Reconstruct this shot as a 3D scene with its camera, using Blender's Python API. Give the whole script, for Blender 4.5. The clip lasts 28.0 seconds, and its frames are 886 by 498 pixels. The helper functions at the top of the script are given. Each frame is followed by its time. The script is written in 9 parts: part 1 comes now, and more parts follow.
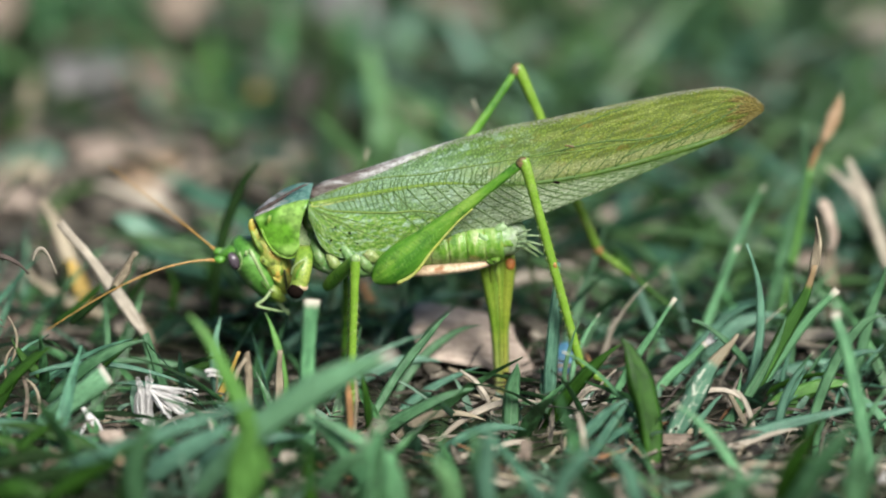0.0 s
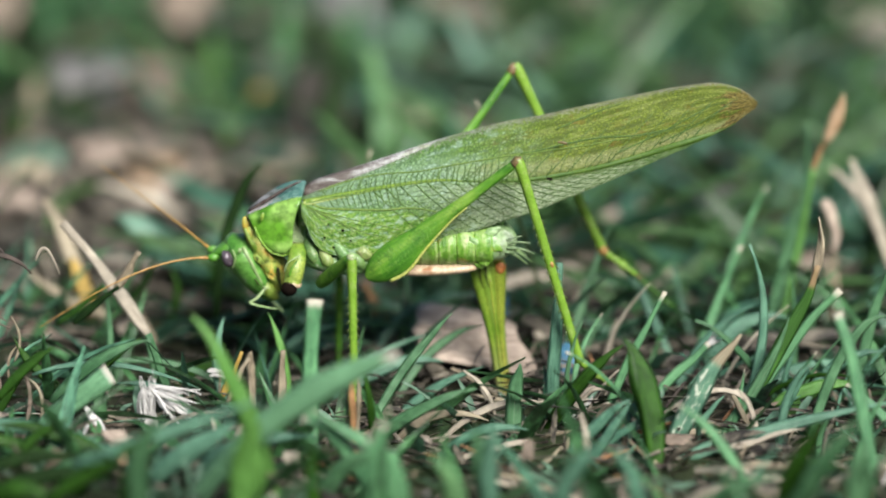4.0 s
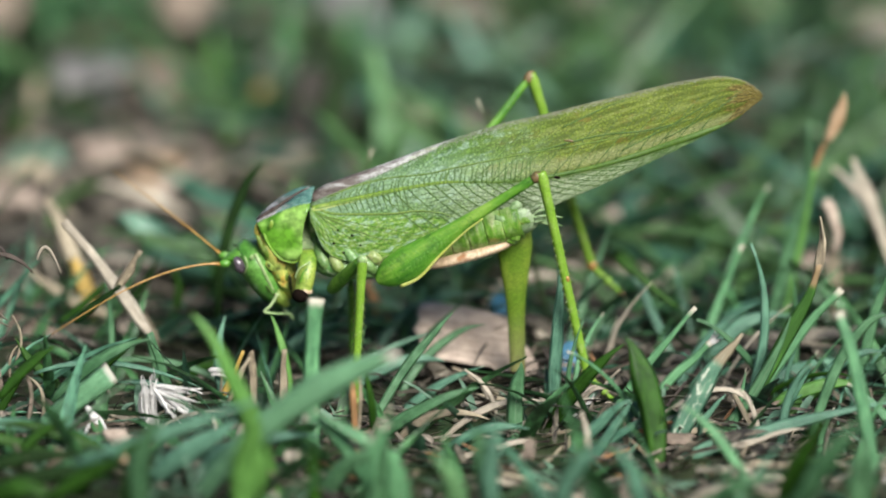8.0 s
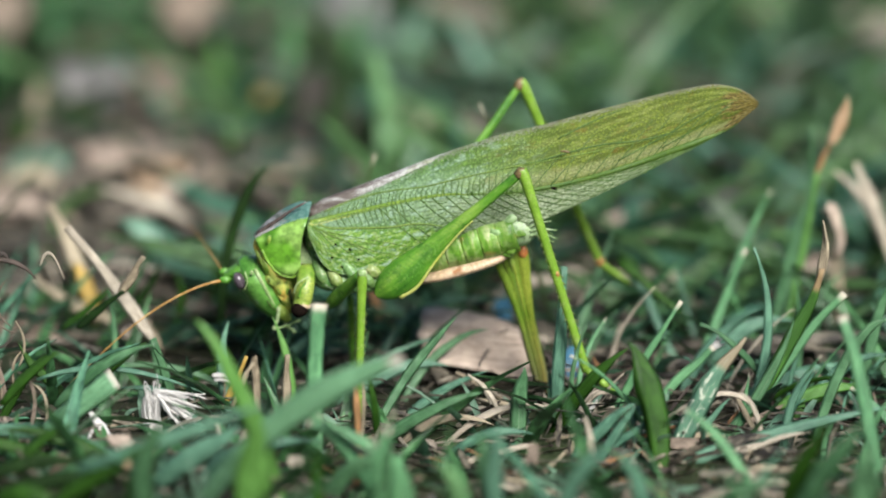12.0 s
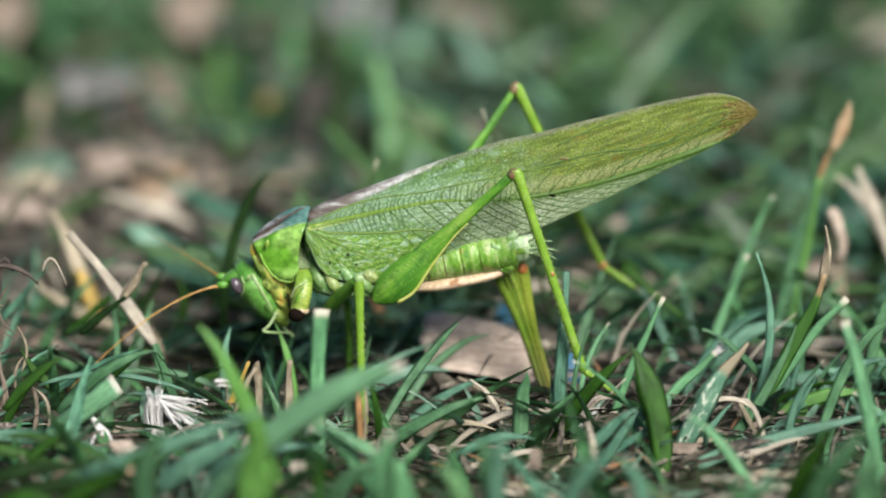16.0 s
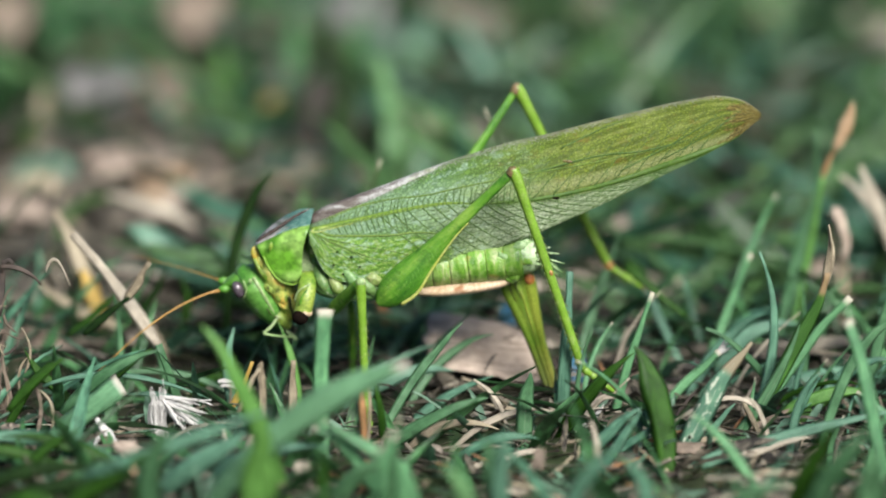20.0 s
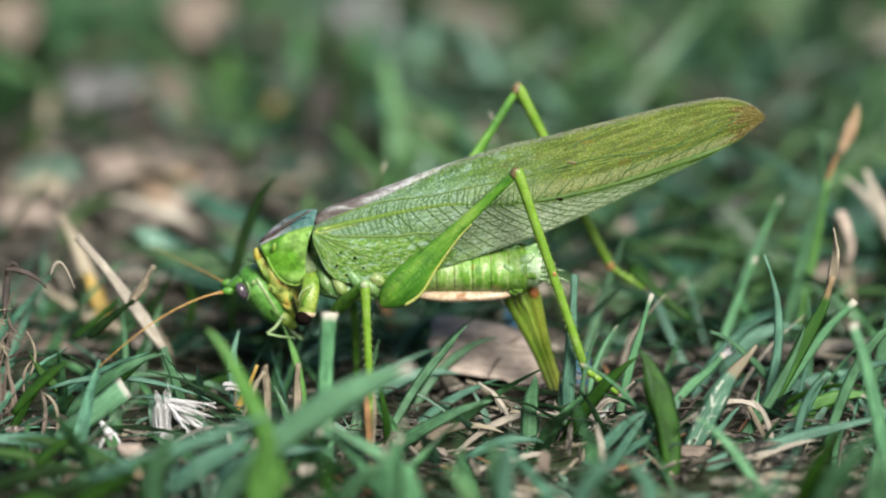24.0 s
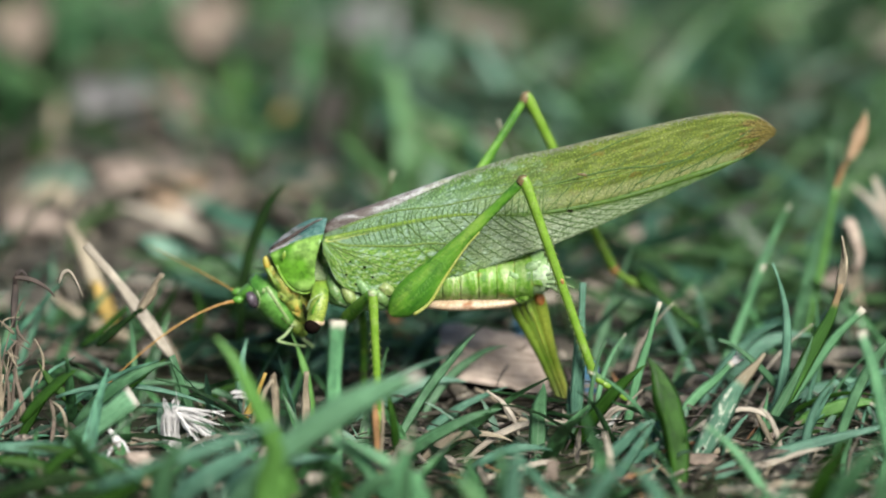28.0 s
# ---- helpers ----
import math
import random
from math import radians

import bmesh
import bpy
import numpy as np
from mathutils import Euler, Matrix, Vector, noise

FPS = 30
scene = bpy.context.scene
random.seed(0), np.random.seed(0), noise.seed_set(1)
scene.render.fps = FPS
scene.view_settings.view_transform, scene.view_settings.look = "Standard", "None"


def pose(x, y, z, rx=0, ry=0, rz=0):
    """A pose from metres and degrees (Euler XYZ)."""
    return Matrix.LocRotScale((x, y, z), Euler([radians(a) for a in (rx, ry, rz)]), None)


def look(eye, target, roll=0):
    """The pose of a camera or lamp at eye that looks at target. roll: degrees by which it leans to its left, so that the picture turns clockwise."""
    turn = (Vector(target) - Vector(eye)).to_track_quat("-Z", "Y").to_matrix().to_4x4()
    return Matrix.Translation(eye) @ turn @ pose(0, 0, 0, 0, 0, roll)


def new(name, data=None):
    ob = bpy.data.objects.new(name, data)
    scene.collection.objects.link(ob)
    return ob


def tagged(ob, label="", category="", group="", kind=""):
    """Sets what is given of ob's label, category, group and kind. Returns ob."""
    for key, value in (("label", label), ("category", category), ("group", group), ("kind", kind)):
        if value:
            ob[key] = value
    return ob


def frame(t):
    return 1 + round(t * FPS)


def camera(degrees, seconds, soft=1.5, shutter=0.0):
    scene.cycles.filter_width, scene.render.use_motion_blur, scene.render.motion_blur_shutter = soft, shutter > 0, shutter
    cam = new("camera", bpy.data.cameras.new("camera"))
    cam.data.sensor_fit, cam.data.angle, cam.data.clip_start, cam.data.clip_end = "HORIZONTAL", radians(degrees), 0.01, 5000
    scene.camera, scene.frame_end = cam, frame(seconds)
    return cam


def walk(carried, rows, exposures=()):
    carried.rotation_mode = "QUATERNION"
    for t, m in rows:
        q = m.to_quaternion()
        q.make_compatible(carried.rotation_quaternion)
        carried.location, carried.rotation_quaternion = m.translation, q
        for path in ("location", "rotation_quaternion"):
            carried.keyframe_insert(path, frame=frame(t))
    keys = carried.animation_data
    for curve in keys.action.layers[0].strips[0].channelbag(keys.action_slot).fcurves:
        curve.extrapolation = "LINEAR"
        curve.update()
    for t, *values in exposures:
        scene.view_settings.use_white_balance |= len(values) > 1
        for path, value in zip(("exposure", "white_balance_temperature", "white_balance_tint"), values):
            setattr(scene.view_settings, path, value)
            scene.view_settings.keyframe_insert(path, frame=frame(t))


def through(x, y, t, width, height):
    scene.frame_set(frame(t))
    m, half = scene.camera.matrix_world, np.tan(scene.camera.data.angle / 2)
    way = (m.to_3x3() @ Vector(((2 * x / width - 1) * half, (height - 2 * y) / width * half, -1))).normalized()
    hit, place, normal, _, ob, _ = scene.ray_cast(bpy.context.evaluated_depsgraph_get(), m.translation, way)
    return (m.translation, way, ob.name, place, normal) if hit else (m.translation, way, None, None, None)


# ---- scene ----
# One millimetre is the working unit of the plan; MM turns it into metres.
MM = 0.001
cam = camera(12.0, 28.0, soft=1.95)
EYE = Vector((0.0, -0.4075, 0.1166))
AIM = Vector((0.0, 0.0, 0.015))


def turned(yaw, pitch, roll):
    """The camera at its one place, turned by so many degrees from its first aim."""
    d = AIM - EYE
    up = math.atan2(d.z, math.hypot(d.x, d.y)) + radians(pitch)
    a = radians(yaw)
    way = Vector((-math.sin(a) * math.cos(up), math.cos(a) * math.cos(up), math.sin(up)))
    return look(EYE, EYE + way, roll)


PATH = [
    (0, turned(-0.000, 0.000, -0.000)),
    (0.5, turned(0.032, 0.013, -0.030)),
    (1, turned(0.051, 0.042, -0.052)),
    (1.5, turned(0.050, 0.057, -0.062)),
    (2, turned(0.055, 0.039, 0.008)),
    (2.5, turned(-0.008, -0.004, 0.072)),
    (3, turned(-0.013, -0.010, 0.114)),
    (3.5, turned(0.022, 0.009, 0.037)),
    (5.5, turned(0.061, -0.035, -0.012)),
    (6, turned(0.087, -0.022, -0.029)),
    (6.5, turned(0.102, 0.000, -0.027)),
    (7, turned(0.094, -0.010, 0.005)),
    (7.5, turned(0.072, -0.020, 0.015)),
    (8, turned(0.060, -0.010, 0.024)),
    (8.5, turned(0.062, 0.013, -0.024)),
    (9, turned(0.084, 0.054, -0.048)),
    (9.5, turned(0.094, 0.058, -0.041)),
    (10, turned(0.073, 0.035, -0.025)),
    (10.5, turned(0.091, 0.057, -0.117)),
    (11, turned(0.120, 0.081, -0.122)),
    (11.5, turned(0.098, 0.074, -0.157)),
    (12, turned(0.102, 0.058, -0.104)),
    (12.5, turned(0.098, 0.080, -0.099)),
    (14.5, turned(0.098, 0.106, -0.149)),
    (15, turned(0.145, 0.131, -0.189)),
    (15.5, turned(0.143, 0.139, -0.161)),
    (16, turned(0.132, 0.130, -0.174)),
    (16.5, turned(0.139, 0.142, -0.172)),
    (17, turned(0.148, 0.144, -0.181)),
    (17.5, turned(0.161, 0.153, -0.191)),
    (18, turned(0.179, 0.168, -0.243)),
    (18.5, turned(0.157, 0.181, -0.149)),
    (19, turned(0.170, 0.150, -0.252)),
    (19.5, turned(0.176, 0.124, -0.270)),
    (20, turned(0.180, 0.129, -0.294)),
    (20.5, turned(0.164, 0.156, -0.168)),
    (21, turned(0.181, 0.152, -0.204)),
    (21.5, turned(0.188, 0.113, -0.263)),
    (23.5, turned(0.212, 0.146, -0.291)),
    (24, turned(0.246, 0.171, -0.299)),
    (24.5, turned(0.257, 0.166, -0.265)),
    (25, turned(0.259, 0.170, -0.308)),
    (25.5, turned(0.294, 0.205, -0.292)),
    (26, turned(0.300, 0.170, -0.339)),
    (26.5, turned(0.283, 0.148, -0.287)),
    (27, turned(0.308, 0.206, -0.341)),
    (27.5, turned(0.352, 0.240, -0.331)),
    (28, turned(0.361, 0.282, -0.350))]
walk(cam, PATH)
cam.data.dof.use_dof = True
cam.data.dof.focus_distance = 0.4125
cam.data.dof.aperture_fstop = 12.4

# ---- light ----
world = bpy.data.worlds.new("world")
scene.world = world
world.use_nodes = True
wn = world.node_tree.nodes
sky = wn.new("ShaderNodeTexSky")
sky.sky_type = "NISHITA"
sky.sun_disc = False
sky.sun_elevation = radians(39.3)
sky.sun_rotation = radians(154.3)
wn["Background"].inputs["Strength"].default_value = 0.052
world.node_tree.links.new(sky.outputs[0], wn["Background"].inputs["Color"])
sun = new("sun", bpy.data.lights.new("sun", "SUN"))
sun.data.energy = 4.7
sun.data.angle = radians(29)
sun.data.color = (1.0, 0.98, 0.93)
sun.matrix_world = look((0.37, -0.77, 0.7), (0, 0, 0))
scene.view_settings.exposure = 0.74


# ---- materials ----
class Mat:
    """A node material with short helpers."""

    def __init__(self, name):
        self.m = bpy.data.materials.new(name)
        self.m.use_nodes = True
        self.n, self.l = self.m.node_tree.nodes, self.m.node_tree.links
        self.bsdf = self.n["Principled BSDF"]
        self.out = self.n["Material Output"]

    def node(self, kind, **inputs):
        nd = self.n.new(kind)
        for k, v in inputs.items():
            nd.inputs[k].default_value = v
        return nd

    def link(self, a, b):
        self.l.new(a, b)

    def coords(self, kind="Object", scale=(1, 1, 1)):
        tc, mp = self.n.new("ShaderNodeTexCoord"), self.n.new("ShaderNodeMapping")
        mp.inputs["Scale"].default_value = scale
        self.link(tc.outputs[kind], mp.inputs["Vector"])
        return mp.outputs["Vector"]

    def turn(self, vec, degrees=28):
        mp = self.n.new("ShaderNodeMapping")
        mp.inputs["Rotation"].default_value = (0, 0, radians(degrees))
        self.link(vec, mp.inputs["Vector"])
        return mp.outputs["Vector"]

    def noise(self, vec, scale, detail=4.0, rough=0.6):
        nd = self.node("ShaderNodeTexNoise", Scale=scale, Detail=detail, Roughness=rough)
        if vec is not None:
            self.link(vec, nd.inputs["Vector"])
        return nd.outputs["Fac"]

    def ramp(self, fac, stops):
        nd = self.n.new("ShaderNodeValToRGB")
        e = nd.color_ramp.elements
        while len(e) < len(stops):
            e.new(0.5)
        for el, (p, c) in zip(e, stops):
            el.position, el.color = p, (*c, 1)
        self.link(fac, nd.inputs["Fac"])
        return nd.outputs["Color"]

    def mix(self, fac, a, b, mode="MIX"):
        nd = self.n.new("ShaderNodeMix")
        nd.data_type, nd.blend_type = "RGBA", mode
        for sock, v in ((nd.inputs[0], fac), (nd.inputs[6], a), (nd.inputs[7], b)):
            if isinstance(v, bpy.types.NodeSocket):
                self.link(v, sock)
            elif isinstance(v, (int, float)):
                sock.default_value = v
            else:
                sock.default_value = (*v, 1)
        return nd.outputs[2]

    def math(self, op, a, b=0.0):
        nd = self.n.new("ShaderNodeMath")
        nd.operation = op
        for sock, v in ((nd.inputs[0], a), (nd.inputs[1], b)):
            if isinstance(v, bpy.types.NodeSocket):
                self.link(v, sock)
            else:
                sock.default_value = v
        return nd.outputs[0]

    def bump(self, height, strength=0.3, dist=0.0002):
        nd = self.node("ShaderNodeBump", Strength=strength, Distance=dist)
        self.link(height, nd.inputs["Height"])
        self.link(nd.outputs["Normal"], self.bsdf.inputs["Normal"])

    def done(self, color, rough=0.5, through=0.0, spec=0.5, sss=0.0):
        """Colour and roughness; through: the share of light that passes as in a leaf."""
        if isinstance(color, bpy.types.NodeSocket):
            self.link(color, self.bsdf.inputs["Base Color"])
        else:
            self.bsdf.inputs["Base Color"].default_value = (*color, 1)
        self.bsdf.inputs["Roughness"].default_value = rough
        self.bsdf.inputs["Specular IOR Level"].default_value = spec
        if sss:
            self.bsdf.inputs["Subsurface Weight"].default_value = sss
            self.bsdf.inputs["Subsurface Radius"].default_value = (0.0008, 0.0012, 0.0004)
        if through:
            tr, mx = self.n.new("ShaderNodeBsdfTranslucent"), self.n.new("ShaderNodeMixShader")
            mx.inputs[0].default_value = through
            if isinstance(color, bpy.types.NodeSocket):
                self.link(color, tr.inputs["Color"])
            else:
                tr.inputs["Color"].default_value = (*color, 1)
            self.link(self.bsdf.outputs[0], mx.inputs[1])
            self.link(tr.outputs[0], mx.inputs[2])
            self.link(mx.outputs[0], self.out.inputs["Surface"])
        return self.m


def leaf_material(name, lo, hi, tip=None, tip_at=0.94, stuff=False, rough=0.34, patchy=0.0, through=0.3, uneven=False, spec=0.45, streaks=0.0):
    """Grass: UV u runs across and v along the blade; fine stripes, mottling, a differing tone from blade to blade."""
    k = Mat(name)
    if stuff:
        rnd = k.n.new("ShaderNodeNewGeometry").outputs["Random Per Island"]
    else:
        rnd = k.n.new("ShaderNodeObjectInfo").outputs["Random"]
    uv = k.coords("UV")
    shift = k.n.new("ShaderNodeVectorMath")
    shift.operation = "SCALE"
    shift.inputs[0].default_value = (31.0, 17.0, 5.0)
    k.link(rnd, shift.inputs["Scale"])

    def across(scale, size, detail=3.0):
        add = k.n.new("ShaderNodeVectorMath")
        k.link(k.coords("UV", scale), add.inputs[0])
        k.link(shift.outputs[0], add.inputs[1])
        return k.noise(add.outputs[0], size, detail)

    stripes = across((16, 0.7, 1), 2.6)
    long = across((1.6, 3.0, 1), 1.5, 4.0)
    dots = across((9, 26, 1), 1.4, 2.0)
    blot = k.noise(k.coords("Object"), 420.0, 3.0)
    base = k.mix(k.ramp(rnd, [(0.0, (0, 0, 0)), (0.72, (0.1, 0.1, 0.1)), (1.0, (1, 1, 1))]) if uneven else rnd, lo, hi)
    col = k.mix(k.ramp(stripes, [(0.38, (0, 0, 0)), (0.66, (0.9, 0.9, 0.9))]), base, [c * 0.5 for c in lo])
    col = k.mix(k.ramp(blot, [(0.45, (0, 0, 0)), (0.75, (0.6, 0.6, 0.6))]), col, [c * 1.4 for c in hi])
    col = k.mix(k.ramp(long, [(0.52, (0, 0, 0)), (0.72, (0.7, 0.7, 0.7))]), col, [hi[0] * 1.35, hi[1] * 1.35, hi[2] * 1.3])
    col = k.mix(k.ramp(dots, [(0.69, (0, 0, 0)), (0.75, (0.7, 0.7, 0.7))]), col, [lo[0] * 0.9 + 0.05, lo[1] * 0.5 + 0.03, lo[2] * 0.4 + 0.01])
    split = k.n.new("ShaderNodeSeparateXYZ")
    k.link(uv, split.inputs[0])
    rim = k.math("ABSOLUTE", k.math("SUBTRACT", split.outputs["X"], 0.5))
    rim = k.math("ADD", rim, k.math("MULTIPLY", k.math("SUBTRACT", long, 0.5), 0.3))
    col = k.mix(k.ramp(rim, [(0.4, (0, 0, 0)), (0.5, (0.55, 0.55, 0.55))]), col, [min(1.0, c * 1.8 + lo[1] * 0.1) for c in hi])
    if streaks:
        thin = k.math("MULTIPLY", k.ramp(across((20, 0.5, 1), 1.7, 2.0), [(0.66, (0, 0, 0)), (0.72, (1, 1, 1))]), streaks)
        col = k.mix(thin, col, (0.5, 0.54, 0.44))
    if patchy:
        pale = across((2.5, 7, 1), 1.6)
        col = k.mix(k.ramp(pale, [(1 - patchy - 0.03, (0, 0, 0)), (1 - patchy + 0.03, (1, 1, 1))]), col, (0.55, 0.6, 0.48))
    if tip:
        sep = k.n.new("ShaderNodeSeparateXYZ")
        k.link(uv, sep.inputs[0])
        wob = k.math("ADD", sep.outputs["Y"], k.math("MULTIPLY", k.math("SUBTRACT", stripes, 0.5), 0.06))
        col = k.mix(k.ramp(wob, [(tip_at - 0.03, (0, 0, 0)), (tip_at + 0.02, (1, 1, 1))]), col, tip)
    k.bump(stripes, 0.35, 0.00015)
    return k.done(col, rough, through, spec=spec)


GREEN = leaf_material("grass_green", (0.056, 0.16, 0.067), (0.122, 0.265, 0.13), streaks=0.3)
FRESH = leaf_material("grass_fresh", (0.105, 0.28, 0.055), (0.16, 0.36, 0.085))
TEAL = leaf_material("grass_teal", (0.062, 0.18, 0.115), (0.158, 0.325, 0.22), streaks=0.5, rough=0.3, spec=0.42)
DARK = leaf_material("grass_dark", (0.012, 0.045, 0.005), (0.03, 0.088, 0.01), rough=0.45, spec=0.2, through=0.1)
# shaded copy of the grass: gloom between blades put into the colour
SHADED = leaf_material("grass_shaded", (0.005, 0.018, 0.003), (0.012, 0.034, 0.006), rough=0.6, spec=0.12, through=0.05)
CUT = leaf_material("grass_cut", (0.1, 0.28, 0.13), (0.165, 0.38, 0.18), tip=(0.52, 0.48, 0.38), tip_at=0.955, streaks=0.75)
PALECUT = leaf_material("grass_pale_cut", (0.17, 0.39, 0.2), (0.23, 0.46, 0.26), tip=(0.55, 0.52, 0.44), tip_at=0.955, through=0.4, streaks=0.35)
SCARRED = leaf_material("grass_scarred", (0.1, 0.23, 0.15), (0.14, 0.28, 0.18), tip=(0.32, 0.27, 0.18), tip_at=0.72, streaks=0.6, patchy=0.4)
BROWNTIP = leaf_material("grass_brown_tip", (0.045, 0.13, 0.022), (0.06, 0.16, 0.03), tip=(0.34, 0.24, 0.13), tip_at=0.8)
MINT = leaf_material("grass_mint", (0.16, 0.34, 0.14), (0.2, 0.39, 0.18))
STEMTIP = leaf_material("grass_stem_dark", (0.05, 0.085, 0.03), (0.08, 0.12, 0.045), tip=(0.4, 0.37, 0.27), tip_at=0.95)
STRAW = leaf_material("straw", (0.2, 0.155, 0.1), (0.4, 0.34, 0.24), rough=0.6, through=0.15)
PALE = leaf_material("straw_pale", (0.42, 0.36, 0.28), (0.58, 0.51, 0.41), rough=0.6, through=0.2)
RUST = leaf_material("straw_rust", (0.28, 0.14, 0.06), (0.4, 0.22, 0.1), rough=0.6, through=0.1)
DRYBUD = leaf_material("dry_bud", (0.42, 0.27, 0.15), (0.52, 0.38, 0.26), rough=0.6, through=0.2)
YELLOW = leaf_material("straw_yellow", (0.48, 0.31, 0.06), (0.55, 0.37, 0.09), rough=0.55, through=0.25)
FIBRE = leaf_material("white_fibre", (0.5, 0.48, 0.46), (0.7, 0.68, 0.66), rough=0.7, through=0.1)
TWIG = leaf_material("twig_dark", (0.03, 0.022, 0.018), (0.07, 0.05, 0.04), rough=0.7, through=0.0)
DEADLEAF = leaf_material("dead_leaf", (0.25, 0.195, 0.155), (0.38, 0.3, 0.245), rough=0.65, through=0.1)
DEADLEAF_PINK = leaf_material("dead_leaf_pinkish", (0.34, 0.26, 0.205), (0.47, 0.38, 0.31), rough=0.65, through=0.1)
DEADLEAF_GREY = leaf_material("dead_leaf_grey", (0.11, 0.107, 0.104), (0.17, 0.163, 0.158), rough=0.6, through=0.1)
ROOT = leaf_material("root_brown", (0.07, 0.05, 0.036), (0.22, 0.17, 0.13), rough=0.75, through=0.0)
# near-black leaf tone that stands in for shadow in the litter
SHADE_LEAF = leaf_material("leaf_shade", (0.014, 0.013, 0.009), (0.035, 0.03, 0.022), rough=0.8, through=0.0)
BLUE = leaf_material("blue_scrap", (0.04, 0.13, 0.2), (0.07, 0.2, 0.31), rough=0.4, through=0.1)
G_STUFF = leaf_material("grass_mass", (0.013, 0.042, 0.01), (0.105, 0.215, 0.075), stuff=True)
T_STUFF = leaf_material("grass_mass_teal", (0.014, 0.058, 0.032), (0.085, 0.21, 0.14), stuff=True)
NEAR_STUFF = leaf_material("grass_near", (0.012, 0.04, 0.012), (0.1, 0.265, 0.1), stuff=True, uneven=True, through=0.18)
NEAR_TEAL = leaf_material("grass_near_teal", (0.012, 0.045, 0.022), (0.115, 0.275, 0.17), stuff=True, uneven=True, through=0.18)
D_STUFF = leaf_material("dark_leaf_mass", (0.008, 0.009, 0.005), (0.045, 0.05, 0.022), stuff=True, rough=0.7, through=0.0)
LIGHT_STUFF = leaf_material("grass_mass_light", (0.06, 0.15, 0.08), (0.19, 0.31, 0.22), stuff=True)
L_STUFF = leaf_material("litter_light", (0.05, 0.04, 0.03), (0.46, 0.39, 0.32), stuff=True, rough=0.65, through=0.12)
S_STUFF = leaf_material("litter_mass", (0.01, 0.008, 0.006), (0.27, 0.235, 0.18), stuff=True, rough=0.65, through=0.12, uneven=True)


def soil_material():
    k = Mat("soil")
    v = k.coords("Object")
    big, fine = k.noise(v, 60.0, 4.0), k.noise(v, 900.0, 6.0)
    col = k.ramp(big, [(0.3, (0.006, 0.0045, 0.003)), (0.55, (0.014, 0.01, 0.007)), (0.75, (0.038, 0.028, 0.02))])
    col = k.mix(k.ramp(fine, [(0.4, (0, 0, 0)), (0.7, (1, 1, 1))]), col, (0.026, 0.019, 0.014))
    col = k.mix(k.ramp(k.noise(v, 9.0, 5.0), [(0.42, (0, 0, 0)), (0.6, (0.75, 0.75, 0.75))]), col, (0.04, 0.062, 0.022))
    k.bump(fine, 0.8, 0.001)
    return k.done(col, 0.9, spec=0.25)


SOIL = soil_material()


def skin(name, lo, hi, rough=0.4, scale=1500.0, spots=None, sss=0.04, bump=0.3, tail=None, spec=0.45):
    """Cricket skin: two close tones, fine grain, now and then specks."""
    k = Mat(name)
    v = k.coords("Object")
    a, b = k.noise(v, scale * 0.25, 3.0), k.noise(v, scale, 3.0)
    col = k.mix(k.ramp(a, [(0.35, (0, 0, 0)), (0.65, (1, 1, 1))]), lo, hi)
    if spots:
        col = k.mix(k.ramp(k.noise(v, scale * 0.45, 2.0), [(0.6, (0, 0, 0)), (0.68, (1, 1, 1))]), col, spots)
    tiny = k.noise(v, scale * 3.0, 2.0)
    col = k.mix(k.ramp(tiny, [(0.38, (0.55, 0.55, 0.55)), (0.6, (0, 0, 0))]), col, [c * 0.45 for c in lo])
    k.bump(b, bump, 0.0002)
    if tail:
        sep = k.n.new("ShaderNodeSeparateXYZ")
        k.link(k.coords("Object", (55, 55, 55)), sep.inputs[0])
        col = k.mix(k.ramp(sep.outputs["X"], [(0.4, (0, 0, 0)), (0.95, (0.85, 0.85, 0.85))]), col, tail)
    return k.done(col, rough, sss=sss, spec=spec)


SKIN = skin("skin_green", (0.062, 0.21, 0.018), (0.14, 0.35, 0.05), rough=0.42, spots=(0.2, 0.36, 0.1), scale=1900, bump=0.5)
HEAD_SKIN = skin("skin_head", (0.06, 0.2, 0.025), (0.17, 0.36, 0.08), rough=0.36, spots=(0.3, 0.45, 0.22), scale=900, bump=0.6)
SKIN_LEG = skin("skin_leg", (0.135, 0.27, 0.02), (0.2, 0.35, 0.04), scale=2500, spots=(0.24, 0.36, 0.08))


def femur_material():
    """Thigh skin: long streaks of dark and yellowish green, finely grained."""
    k = Mat("skin_femur")
    streak = k.noise(k.coords("Object", (130, 700, 700)), 1.0, 5.0, 0.65)
    blot, fine = k.noise(k.coords("Object"), 520.0, 4.0, 0.7), k.noise(k.coords("Object"), 2300.0, 3.0)
    col = k.ramp(streak, [(0.34, (0.02, 0.1, 0.006)), (0.47, (0.06, 0.19, 0.012)), (0.58, (0.11, 0.26, 0.022)), (0.68, (0.2, 0.34, 0.05))])
    col = k.mix(k.ramp(blot, [(0.54, (0, 0, 0)), (0.66, (0.65, 0.65, 0.65))]), col, (0.025, 0.1, 0.01))
    col = k.mix(k.ramp(fine, [(0.56, (0, 0, 0)), (0.68, (0.5, 0.5, 0.5))]), col, (0.16, 0.29, 0.06))
    k.bump(k.mix(0.5, streak, fine), 0.5, 0.0003)
    return k.done(col, 0.5, sss=0.04)


